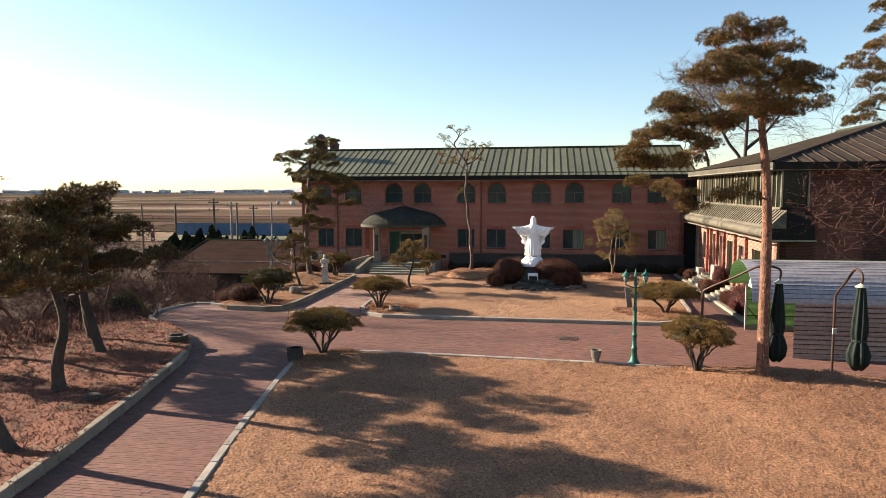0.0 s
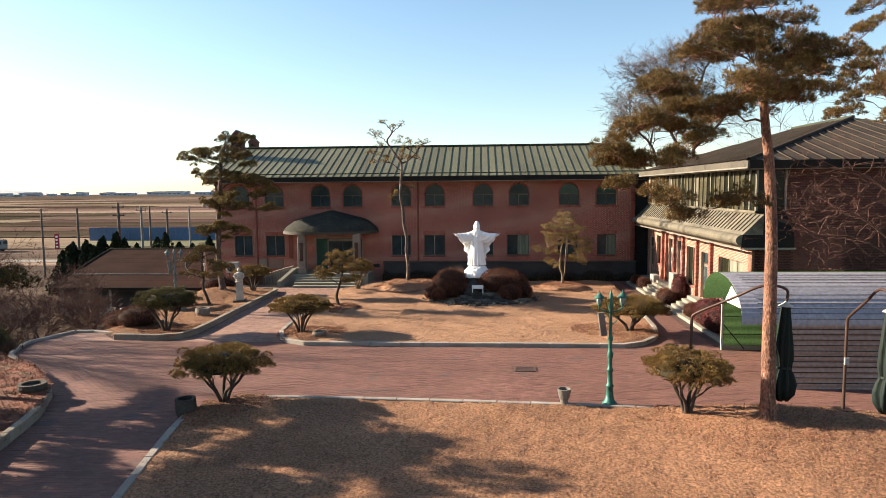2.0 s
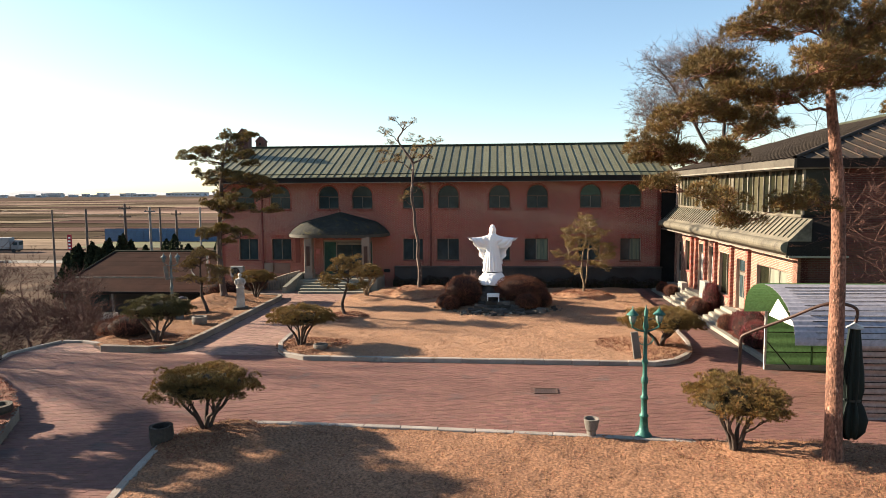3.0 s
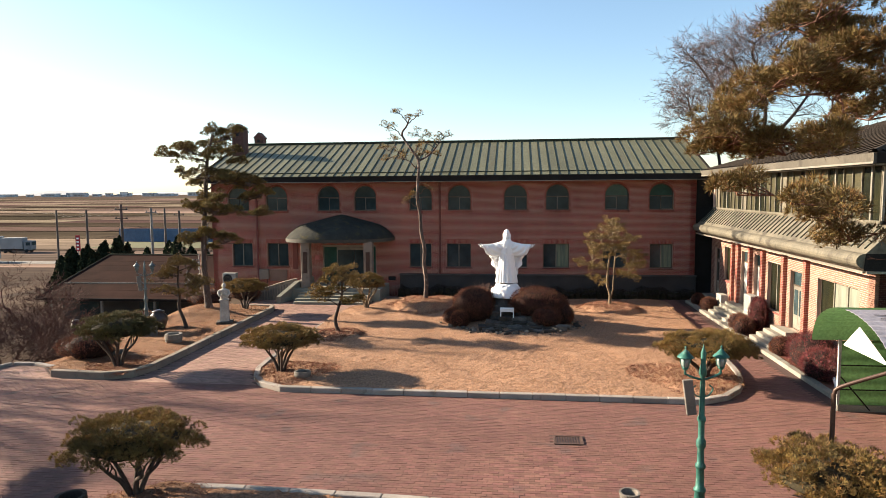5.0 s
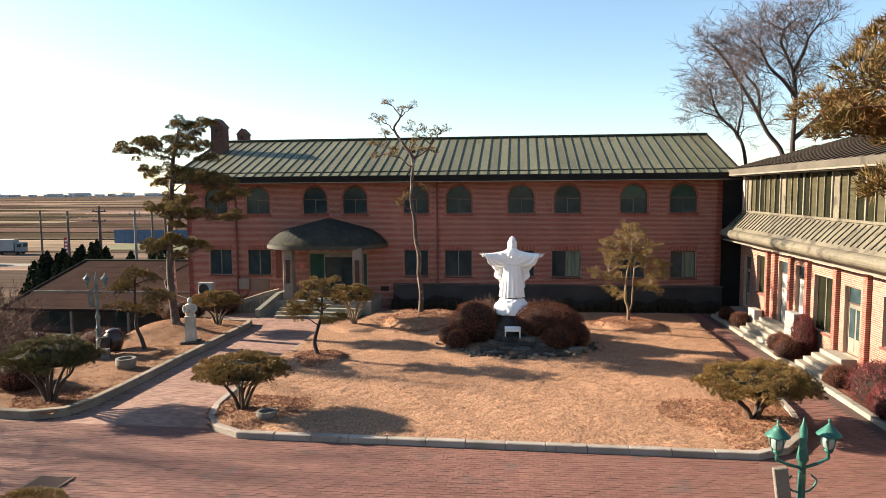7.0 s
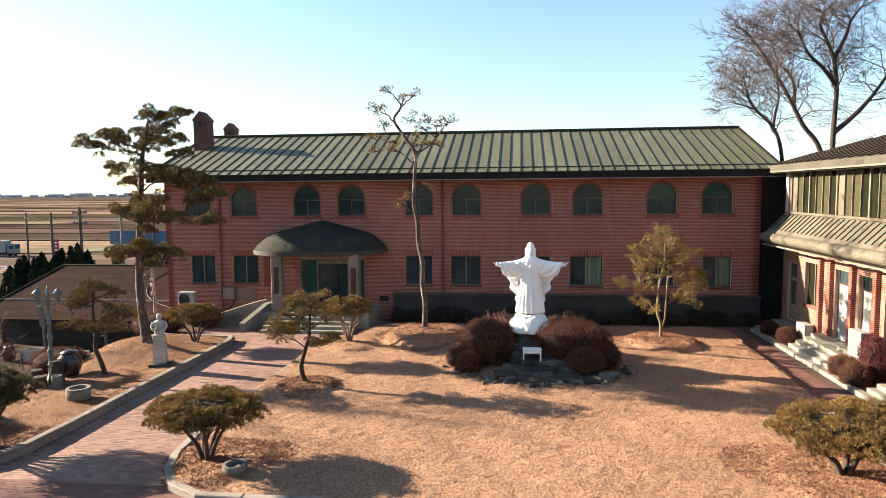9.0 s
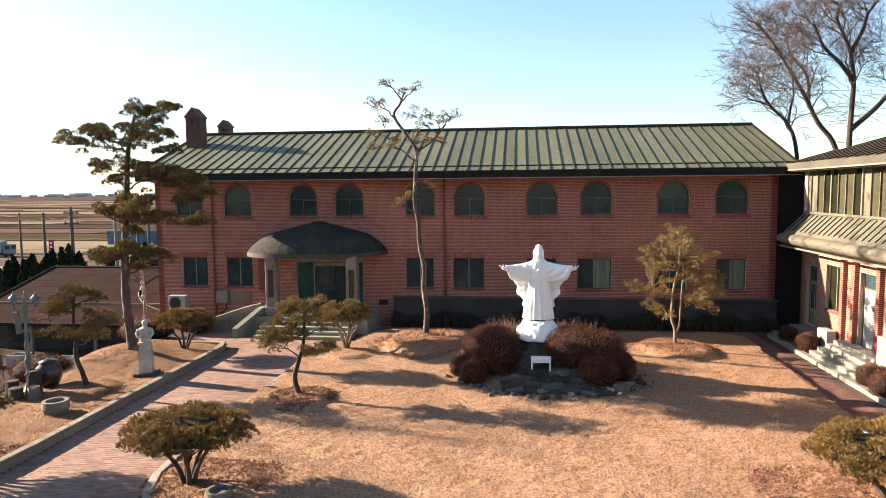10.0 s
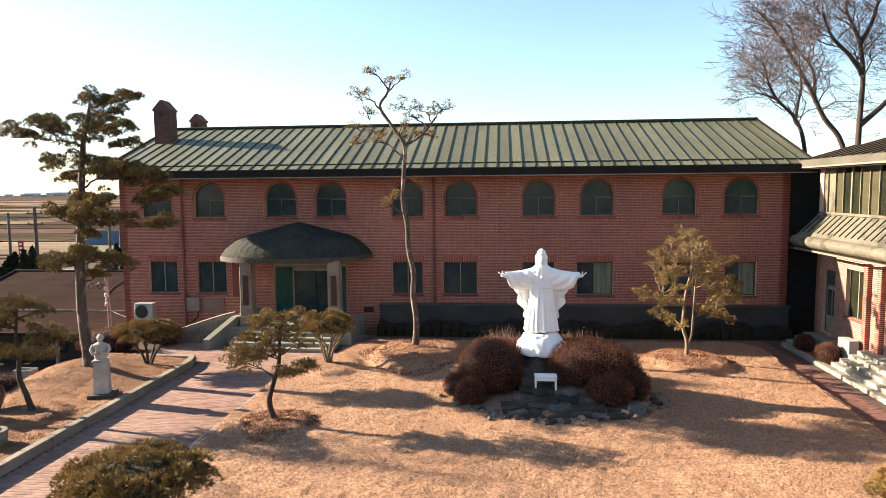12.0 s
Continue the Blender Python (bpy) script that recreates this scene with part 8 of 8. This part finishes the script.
# ---- the low house and the plain ----
house = thing("low_house", "low brown-shingled house on the ground below the court", "house", (0, 0, 0))
HXA, HXB, HYF, HYB, HYR, HZE, HZR = -35.2, -19.0, 53.5, 70.5, 62.0, -1.26, 1.0
bm = bmesh.new()
c = [bm.verts.new(p) for p in ((HXA, HYF, HZE), (HXB, HYF, HZE), (HXB, HYB, HZE), (HXA, HYB, HZE), (-35.0, HYR, HZR), (HXB, HYR, HZR))]
for f in ((0, 1, 5, 4), (2, 3, 4, 5), (3, 0, 4), (0, 3, 2, 1), (1, 2, 5)):
    bm.faces.new([c[i] for i in f])
part("roof", bm, SHINGLE, house, "brown shingled hipped roof")
for k in range(9):
    t = (k + 0.5) / 9
    y, z = HYF + (HYR - HYF) * t, HZE + (HZR - HZE) * t
    x0 = HXA + (-35.0 - HXA) * t
    bx("shingle_course", SHINGLE, house, x0 + 0.2, HXB, y, y + 0.06, z - 0.01, z + 0.008)
tubes("hip_edge", [([(HXA, HYF, HZE + 0.03), (-35.0, HYR, HZR + 0.05)], [0.06, 0.06]), ([(-35.0, HYR, HZR + 0.05), (HXB, HYR, HZR + 0.05)], [0.06, 0.06])], SEAM, house, 5)
bx("white_pipe", FRAMEW, house, HXA + 0.3, HXB, HYF + 2.6, HYF + 2.68, HZE + 0.66, HZE + 0.78)
bx("eaves_board", FASCIA, house, HXA, HXB, HYF - 0.03, HYF + 0.03, HZE - 0.16, HZE + 0.01)
bx("wall", PLINTH, house, HXA + 0.6, HXB, HYF + 1.9, HYF + 2.1, -3.6, HZE + 0.3)
for x in (-34.4, -30.5, -26.5, -22.8):
    bx("porch_post", PALEP, house, x, x + 0.14, HYF + 0.25, HYF + 0.4, -3.6, HZE)
for x in (-33.2, -28.5, -24.0):
    bx("window", GLASSD, house, x, x + 1.5, HYF + 1.84, HYF + 1.895, -2.8, -1.8)


def utility_pole(x, y, top, label, bars=1, material=WOODP):
    z = zg(x, y)
    p = thing("utility_pole", label, "utility pole", (x, y, z), "utility poles beyond the house")
    tubes("pole", [([(0, 0, -0.2), (0, 0, top - z)], [0.17, 0.11])], material, p, 10)
    for k in range(bars):
        arm = bx("crossarm", material, p, -0.6, 0.6, -0.05, 0.05, top - z - 0.5 - 0.8 * k, top - z - 0.4 - 0.8 * k)
        for s in (-0.5, 0.5):
            part("insulator", lathe(bmesh.new(), [(0.04, 0), (0.05, 0.06), (0.03, 0.14)], 8, (s, 0, top - z - 0.4 - 0.8 * k)), GREYST, arm)
    return p


POLES = [(-36.0, 65.5, 5.2), (-39.3, 76.0, 4.6), (-48.0, 78.0, 4.4), (-44.5, 88.0, 4.3), (-62.0, 92.0, 4.0), (-41.0, 92.0, 4.2), (-78.0, 100.0, 4.6), (-37.8, 79.0, 4.2)]
for i, (x, y, zt) in enumerate(POLES):
    utility_pole(x, y, zt, "weathered utility pole with a crossarm and wires", 2 if i == 0 else (1 if i in (1, 7) else 0), PALEP if i in (1, 5) else WOODP)
wires = thing("overhead_wires", "thin sagging overhead wires between the poles", "wires", (0, 0, 0))
for (i, j) in ((0, 1), (1, 3), (0, 2), (2, 4), (4, 6), (1, 5)):
    a, b = np.array(POLES[i]), np.array(POLES[j])
    for off in (-0.5, 0.5):
        t = np.linspace(0, 1, 10)[:, None]
        P = a + (b - a) * t
        P[:, 2] += -0.4 - 0.45 * np.sin(t[:, 0] * np.pi) + 0 * off
        P[:, 0] += off
        tubes("wire", [(P, [0.007] * 10)], DARKM, wires, 3)


def spire(seed, x, y, h, r, label="dark narrow conifer in a row beyond the house"):
    g = np.random.default_rng(seed)
    z = zg(x, y)
    t = thing("conifer", label, "conifer", (x, y, z), "dark conifers beyond the house")
    tubes("trunk", [([(0, 0, -0.2), (0, 0, h * 0.8)], [0.12, 0.03])], BARKD, t, 6)
    n = 1000
    u = g.uniform(0.0, 1, n) ** 1.2
    a = g.uniform(0, 2 * np.pi, n)
    rr = r * (1 - u) ** 0.75 * (0.72 + 0.3 * g.uniform(0, 1, n)) * (1 + 0.2 * np.sin(a * 3 + u * 9))
    P = np.stack([rr * np.cos(a), rr * np.sin(a), h * u], 1)
    V, F = leaves_np(g, P, np.stack([np.cos(a), np.sin(a), a * 0 + 0.4], 1), 0.2)
    attach("crown", finish(fast_mesh("crown", V, F), CONIFER), t)


g = np.random.default_rng(150)
for k in range(30):
    q = k / 29
    x, y = -40.4 + 5.6 * q + g.uniform(-0.4, 0.4), 63.5 + g.uniform(-1.5, 1.5) + q
    spire(200 + k, x, y, 0.5 + 1.5 * q + g.uniform(-0.8, 0.8) - zg(x, y), g.uniform(1.2, 1.7))
for k in range(7):
    x, y = -40.6 + 1.6 * k, 78.0 + g.uniform(-1, 1)
    spire(235 + k, x, y, (0.3, 0.9, 1.5, 0.4, 0.2, 1.0, 0.7)[k] - zg(x, y), g.uniform(1.5, 2.0), "broad dark conifer beyond the house")

far = np.random.default_rng(160)


def shed_far(x, y, w, d, h, material, label, name="far_shed", category="building", group="sheds on the plain"):
    z = zg(x, y)
    s = thing(name, label, category, (x, y, z), group)
    bx("wall_block", FARW, s, -w / 2, w / 2, -d / 2, d / 2, -0.3, h * 0.72)
    bm = prism(bmesh.new(), [(-w / 2 - 0.3, h * 0.72), (w / 2 + 0.3, h * 0.72), (w * 0.5 + 0.3, h * 0.76), (0, h), (-w * 0.5 - 0.3, h * 0.76)], -d / 2 - 0.2, d / 2 + 0.2)
    part("roof", bm, material, s)
    for k in range(3):
        bx("window", GLASSD, s, -w * 0.3 + w * 0.25 * k, -w * 0.3 + w * 0.25 * k + w * 0.12, -d / 2 - 0.03, -d / 2 - 0.005, h * 0.25, h * 0.5)


pr = np.random.default_rng(170)
plots = thing("paddy_fields", "patchwork of brown winter paddy plots with low banks", "field", kind="structure")
y = 118.0
while y < 1500:
    d = pr.uniform(14, 26) * (1 + y / 260)
    x = -60.0 - pr.uniform(0, 40) - y * 1.0
    while x < 40:
        w = pr.uniform(50, 140) * (1 + y / 700)
        if land(x + w / 2, y) < -6.5:
            bx("plot", PLOT, plots, x, x + w - 1.2, y, y + d - 1.0, -7.4, -6.93 + pr.uniform(0, 0.02))
        x += w
    for _ in range(5):
        x = -60.0 - y * 1.05 + pr.uniform(0, 60)
        w = pr.uniform(25, 90) * (1 + y / 500)
        if land(x + w / 2, y) < -6.5:
            bx("bank", BANK, plots, x, x + w, y + d - 1.0, y + d - 0.1 + y * 0.002, -7.2, -6.82 + pr.uniform(0, 0.15))
    y += d
wallb = thing("blue_fence", "long blue sheet fence beside the road on the plain", "fence", (-92, 178, zg(-92, 178)))
for k in range(16):
    bx("fence_panel", BLUEM, wallb, -16 + 2.2 * k, -16 + 2.2 * k + 2.15, -0.1, 0.0, -0.2, 3.6)
shed_far(-128, 122, 14, 9, 3.6, BLUEM, "blue-roofed shed on the plain")
shed_far(-116, 96, 12, 8, 3.4, BLUEM, "blue-roofed shed near the road")
for x, y, h, top in ((-72.9, 111.4, 2.6, 6.3), (-98.0, 118.0, 3.2, 6.4)):
    z = zg(x, y)
    s = thing("roadside_sign", "narrow red and white roadside sign board", "sign", (x, y, z), "roadside signs")
    tubes("post", [([(0, 0, -0.2), (0, 0, top - 0.2)], [0.07, 0.07])], PALEP, s, 8)
    bx("board", REDM, s, -0.36, 0.36, -0.08, 0.08, top - h, top)
    for k in range(4):
        bx("bar", WHITE, s, -0.2, 0.2, -0.1, -0.083, top - h + 0.25 + k * h / 4.6, top - h + 0.25 + k * h / 4.6 + h * 0.1)
tagged(bx("barley_field", GREENF, None, -104, -62, 158, 176, -7.3, -6.88), "thin green strip of winter crop beside the blue fence", "field", kind="structure")
tagged(bx("road_far", ROADF, None, -190, -60, 124, 128.5, -7.3, -6.9), "pale road across the plain", "road", kind="structure")


def lorry(x, y, yaw, body, label):
    """A box lorry: cab, load box, wheels, windscreen."""
    v = thing("parked_lorry", label, "lorry", (x, y, zg(x, y) + 0.02), "vehicles on the plain")
    v.matrix_basis = pose(x, y, zg(x, y) + 0.1, 0, 0, yaw)
    bx("load_box", body, v, -3.2, 1.6, -1.15, 1.15, 0.85, 3.3, 0.06)
    cab = bx("cab", FARW, v, 1.75, 3.5, -1.05, 1.05, 0.6, 2.6, 0.15)
    bx("chassis", DARKM, v, -3.1, 3.3, -0.9, 0.9, 0.45, 0.8)
    bx("windscreen", GLASSD, cab, 3.5, 3.53, -0.9, 0.9, 1.6, 2.4)
    bx("side_window", GLASSD, cab, 2.3, 3.2, -1.08, -1.055, 1.6, 2.3)
    for wx in (-2.2, 2.4):
        for wy in (-0.95, 0.95):
            bm = lathe(bmesh.new(), [(0.02, -0.14), (0.36, -0.14), (0.45, -0.08), (0.45, 0.08), (0.36, 0.14), (0.02, 0.14)], 16)
            bmesh.ops.transform(bm, matrix=pose(wx, wy, 0.36, 90, 0, 0), verts=bm.verts)
            part("wheel", bm, DARKM, v)


lorry(-112.0, 146.0, 10, FARW, "white box lorry parked beside the road")
lorry(-121.0, 150.0, 5, FARW, "white box lorry parked beside the road")
lorry(-104.0, 126.5, 0, BLUEM, "blue box lorry on the country road")
for k in range(16):
    x, y = -240 + 11 * k + far.uniform(-3, 3), 560 + far.uniform(-15, 15)
    bm = lathe(bmesh.new(), [(0.2, -1.6), (1.7, -1.5), (1.9, 0), (1.7, 1.5), (0.2, 1.6)], 14)
    bmesh.ops.transform(bm, matrix=pose(0, 0, 1.7, 90, 0, far.uniform(0, 90)), verts=bm.verts)
    o = part("silage_bale", bm, BALE, None, smooth=True)
    o.matrix_basis = pose(x, y, zg(x, y))
    tagged(o, "white wrapped silage bale in a stubble field", "bale", "silage bales on the plain")
for k in range(90):
    x = -2700 + 2600 * (k / 89) + far.uniform(-30, 30)
    y = far.uniform(2350, 2700)
    if x > -200:
        continue
    w, d, h = far.uniform(14, 70), far.uniform(15, 30), far.uniform(4, 15)
    b = thing("far_building", "pale distant town building beyond the fields", "building", (x, y, -7), "distant town")
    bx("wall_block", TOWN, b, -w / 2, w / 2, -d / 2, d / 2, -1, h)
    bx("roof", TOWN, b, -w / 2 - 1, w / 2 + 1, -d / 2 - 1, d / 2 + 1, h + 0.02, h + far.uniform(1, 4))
    for q in range(3):
        bx("window", GREYST, b, -w * 0.4 + w * 0.28 * q, -w * 0.4 + w * 0.28 * q + w * 0.18, -d / 2 - 0.3, -d / 2 - 0.05, h * 0.4, h * 0.7)
# The hills wear the same colour with the haze put in.
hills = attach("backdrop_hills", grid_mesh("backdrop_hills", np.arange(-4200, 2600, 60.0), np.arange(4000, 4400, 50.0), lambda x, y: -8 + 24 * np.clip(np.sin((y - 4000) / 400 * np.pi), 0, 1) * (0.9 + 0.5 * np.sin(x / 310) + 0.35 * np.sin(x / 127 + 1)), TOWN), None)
tagged(hills, "faint low hills along the horizon", "hills", kind="structure")


# ---- clutter by the low house ----
def crate(x, y, w, d, h, material, label):
    z = zg(x, y)
    c = thing("storage_crate", label, "crate", (x, y, z), "clutter by the low house")
    bx("floor_board", material, c, -w / 2, w / 2, -d / 2, d / 2, 0.0, 0.03)
    for s in (-1, 1):
        bx("side_board", material, c, s * (w / 2 - 0.02) - 0.02, s * (w / 2 - 0.02) + 0.02, -d / 2, d / 2, 0.032, h)
        bx("end_board", material, c, -w / 2 + 0.042, w / 2 - 0.042, s * (d / 2 - 0.02) - 0.02, s * (d / 2 - 0.02) + 0.02, 0.032, h)
    return c


crate(-25.2, 51.2, 0.8, 0.6, 0.5, GREENSH, "bright green plastic crate by the house wall")
crate(-26.6, 51.6, 0.9, 0.6, 0.55, PLASTIC, "white plastic crate by the house wall")
crate(-29.3, 51.4, 1.0, 0.7, 0.7, PLASTIC, "white plastic crate by the house wall")
for x, y, r, h in ((-27.8, 51.0, 0.33, 0.75), (-24.2, 51.8, 0.3, 0.65), (-30.6, 51.2, 0.36, 0.8)):
    j = thing("storage_jar", "brown glazed storage jar beside the low house", "jar", (x, y, zg(x, y)), "jars by the low house")
    part("jar_body", lathe(bmesh.new(), [(r * 0.6, -0.05), (r * 0.85, h * 0.2), (r, h * 0.5), (r * 0.85, h * 0.8), (r * 0.6, h * 0.92), (r * 0.66, h)], 18), JAR, j, smooth=True)
    part("lid", lathe(bmesh.new(), [(r * 0.72, h + 0.004), (r * 0.7, h + 0.04), (r * 0.3, h + 0.09), (0.02, h + 0.1)], 18), JAR, j, smooth=True)
post = thing("service_post", "thin weathered post with insulators and a coiled cable", "post", (-21.1, 50.2, zg(-21.1, 50.2)))
H = 2.28 - zg(-21.1, 50.2)
tubes("pole", [(np.array([(0, 0, -0.2), (0.02, 0, H * 0.6), (-0.06, 0, H)]), [0.085, 0.075, 0.06])], PALEP, post, 10)
bracket = tubes("bracket", [(np.array([(-0.05, 0, H - 0.35), (-0.4, -0.02, H - 0.42), (-0.8, -0.02, H - 0.5)]), [0.03, 0.03, 0.025])], DARKM, post, 6)
for q in (-0.35, -0.8):
    ring = [(q + 0.13 * math.cos(t), -0.06, H - 0.46 + 0.13 * math.sin(t)) for t in np.linspace(0, 2 * math.pi, 15)]
    tubes("ring", [(np.array(ring), [0.022] * 15)], DARKM, bracket, 5)
for q in (0.55, 0.85, 1.3):
    part("insulator", lathe(bmesh.new(), [(0.03, 0), (0.09, 0.02), (0.09, 0.16), (0.05, 0.2)], 10, (-0.02, -0.1, H - q - 0.15)), PLASTIC, post)
hose = thing("roof_cable", "loose cable lying across the brown shingle roof", "cable", (0, 0, 0))
P = smooth_path([(-26.2, 61.6, 0.95), (-26.5, 59.0, 0.24), (-25.2, 56.6, -0.4), (-22.6, 55.0, -0.82), (-20.4, 54.4, -0.98)], 6)
tubes("cable", [(P, [0.025] * len(P))], DARKM, hose, 5)


# ---- grass, litter ----
def scatter_blades(name, poly, zfun, n, material, length, width, label, seed, box_lim, up=1.0, within=None):
    g = np.random.default_rng(seed)
    x0, x1, y0, y1 = box_lim
    x, y = g.uniform(x0, x1, n), g.uniform(y0, y1, n)
    k = inside(poly, x, y)
    if within:
        k &= inside(within, x, y)
    x, y = x[k], y[k]
    P = np.stack([x, y, zfun(x, y) - 0.005], 1)
    D = np.tile((0.0, 0.0, up), (len(P), 1))
    V, F = needles_np(g, P, D, 1, length, width, 1.1)
    ob = attach(name, finish(fast_mesh(name, V, F), material), None)
    tagged(ob, label, "grass", kind="stuff")


scatter_blades("grass_blades", ISLAND, z_island, 150000, BLADE, 0.06, 0.012, "short dry grass blades of the lawn island", 301, (-10, 7, 30, 47))
scatter_blades("grass_blades", FRONT_LAWN, z_front, 160000, BLADEF, 0.07, 0.013, "short dry grass blades of the front lawn", 302, (-9.5, 14, -2, 23))
scatter_blades("grass_blades", WEST_ISLAND, z_west_island, 50000, BLADEF, 0.06, 0.011, "dry grass blades of the west bed", 303, (-20, -13.8, 31, 44))
scatter_blades("fallen_needles", WEST_LAWN, z_west_lawn, 80000, LITTERB, 0.1, 0.026, "fallen pine needles and leaves on the raised bed", 304, (-24, -11, 8, 29), 0.25)
for cx, cy, r, zz, poly in ((-8.7, 31.7, 1.5, z_island, ISLAND), (4.9, 32.1, 2.0, z_island, ISLAND), (-8.7, 22.2, 1.4, z_front, FRONT_LAWN), (5.6, 21.3, 2.6, z_front, FRONT_LAWN), (10.4, 18.0, 3.6, z_front, FRONT_LAWN), (-14.8, 31.9, 1.6, z_west_island, WEST_ISLAND), (3.75, 44.0, 1.6, z_island, ISLAND), (-5.7, 44.2, 2.05, z_island, ISLAND), (-8.5, 37.3, 1.0, z_island, ISLAND)):
    circ = [(cx + r * math.cos(t) * (1 + 0.2 * math.sin(3 * t)), cy + r * math.sin(t) * (1 + 0.2 * math.sin(3 * t))) for t in np.linspace(0, 2 * np.pi, 24)[:-1]]
    scatter_blades("fallen_needles", poly, lambda x, y, q=zz: q(x, y) + 0.012, int((3000 if cy < 25 else 8500) * r), LITTERB, 0.085, 0.017, "rusty fallen needles under a pine", int(310 + cx), (cx - r * 1.3, cx + r * 1.3, cy - r * 1.3, cy + r * 1.3), 0.2, circ)


# ---- pavers ----
def pave():
    L, W, J = 0.225, 0.1125, 0.005
    ys = np.arange(-6.0, 49.0, W)
    C = []
    for k, y in enumerate(ys):
        off = 0.5 * L if k % 2 else 0.0
        xs = np.arange(-20.5, 12.0, L) + off
        C.append(np.stack([xs, np.full(len(xs), y)], 1))
    C = np.concatenate(C)
    k = inside(PAVED, C[:, 0], C[:, 1])
    for poly in (ISLAND, FRONT_LAWN, WEST_ISLAND):
        k &= ~inside(poly, C[:, 0], C[:, 1])
    k &= ~((C[:, 0] > 8.0) & (C[:, 1] > 29.8)) & ~((C[:, 1] > 45.7) & (C[:, 0] > -13.5) & (C[:, 0] < -9.0)) & ~((C[:, 1] > 48.5) & (C[:, 0] > -8))
    for gx0, gy0, gw in ((0.32, 26.55, 0.4), (-11.45, 26.9, 0.43)):
        k &= ~((np.abs(C[:, 0] - gx0) < gw) & (np.abs(C[:, 1] - gy0) < (0.3 if gw < 0.42 else 0.37)))
    C = C[k]
    near = (C[:, 0] > -1.6) & (C[:, 0] < 1.9) & (C[:, 1] > 23.4) & (C[:, 1] < 25.6)
    idx = np.where(near)[0][:300]
    rest = np.ones(len(C), bool)
    rest[idx] = False
    R = C[rest]
    g = np.random.default_rng(320)
    court = R
    walkway = (court[:, 1] > 30.5) & (court[:, 0] < -8.4)
    for pick, material in ((walkway, PAVERW), (~walkway, PAVER)):
        R = court[pick]
        n = len(R)
        z = -0.1 + g.uniform(-0.003, 0.003, n)
        hx, hy, e = (L - J) / 2, (W - J) / 2, 0.0025
        tiltx, tilty = g.normal(0, 0.004, n), g.normal(0, 0.004, n)
        rim = np.array([[-1, -1], [1, -1], [1, 1], [-1, 1]], float)
        top = np.stack([R[:, None, 0] + rim[None, :, 0] * (hx - e), R[:, None, 1] + rim[None, :, 1] * (hy - e), z[:, None] + tiltx[:, None] * rim[None, :, 0] * hx + tilty[:, None] * rim[None, :, 1] * hy], -1)
        low = np.stack([R[:, None, 0] + rim[None, :, 0] * hx, R[:, None, 1] + rim[None, :, 1] * hy, np.full((n, 4), -0.108)], -1)
        V = np.concatenate([top, low], 1).reshape(-1, 3)
        f = np.array([[0, 1, 2, 3], [4, 5, 1, 0], [5, 6, 2, 1], [6, 7, 3, 2], [7, 4, 0, 3]])
        F = (np.arange(n)[:, None, None] * 8 + f[None]).reshape(-1, 4)
        attach("pavers", finish(fast_mesh("pavers", V, F), material), pavement, kind="stuff")
    me = bpy.data.meshes.new("paver")
    bm = box(bmesh.new(), -hx, hx, -hy, hy, -0.009, 0.0, 0.004)
    bm.to_mesh(me)
    bm.free()
    finish(me, PAVER1)
    for i in idx:
        o = new("paver", me)
        o.parent = pavement
        o.matrix_basis = pose(C[i, 0], C[i, 1], -0.1 + random.uniform(-0.003, 0.003), random.gauss(0, 0.3), random.gauss(0, 0.3), 0)


pave()
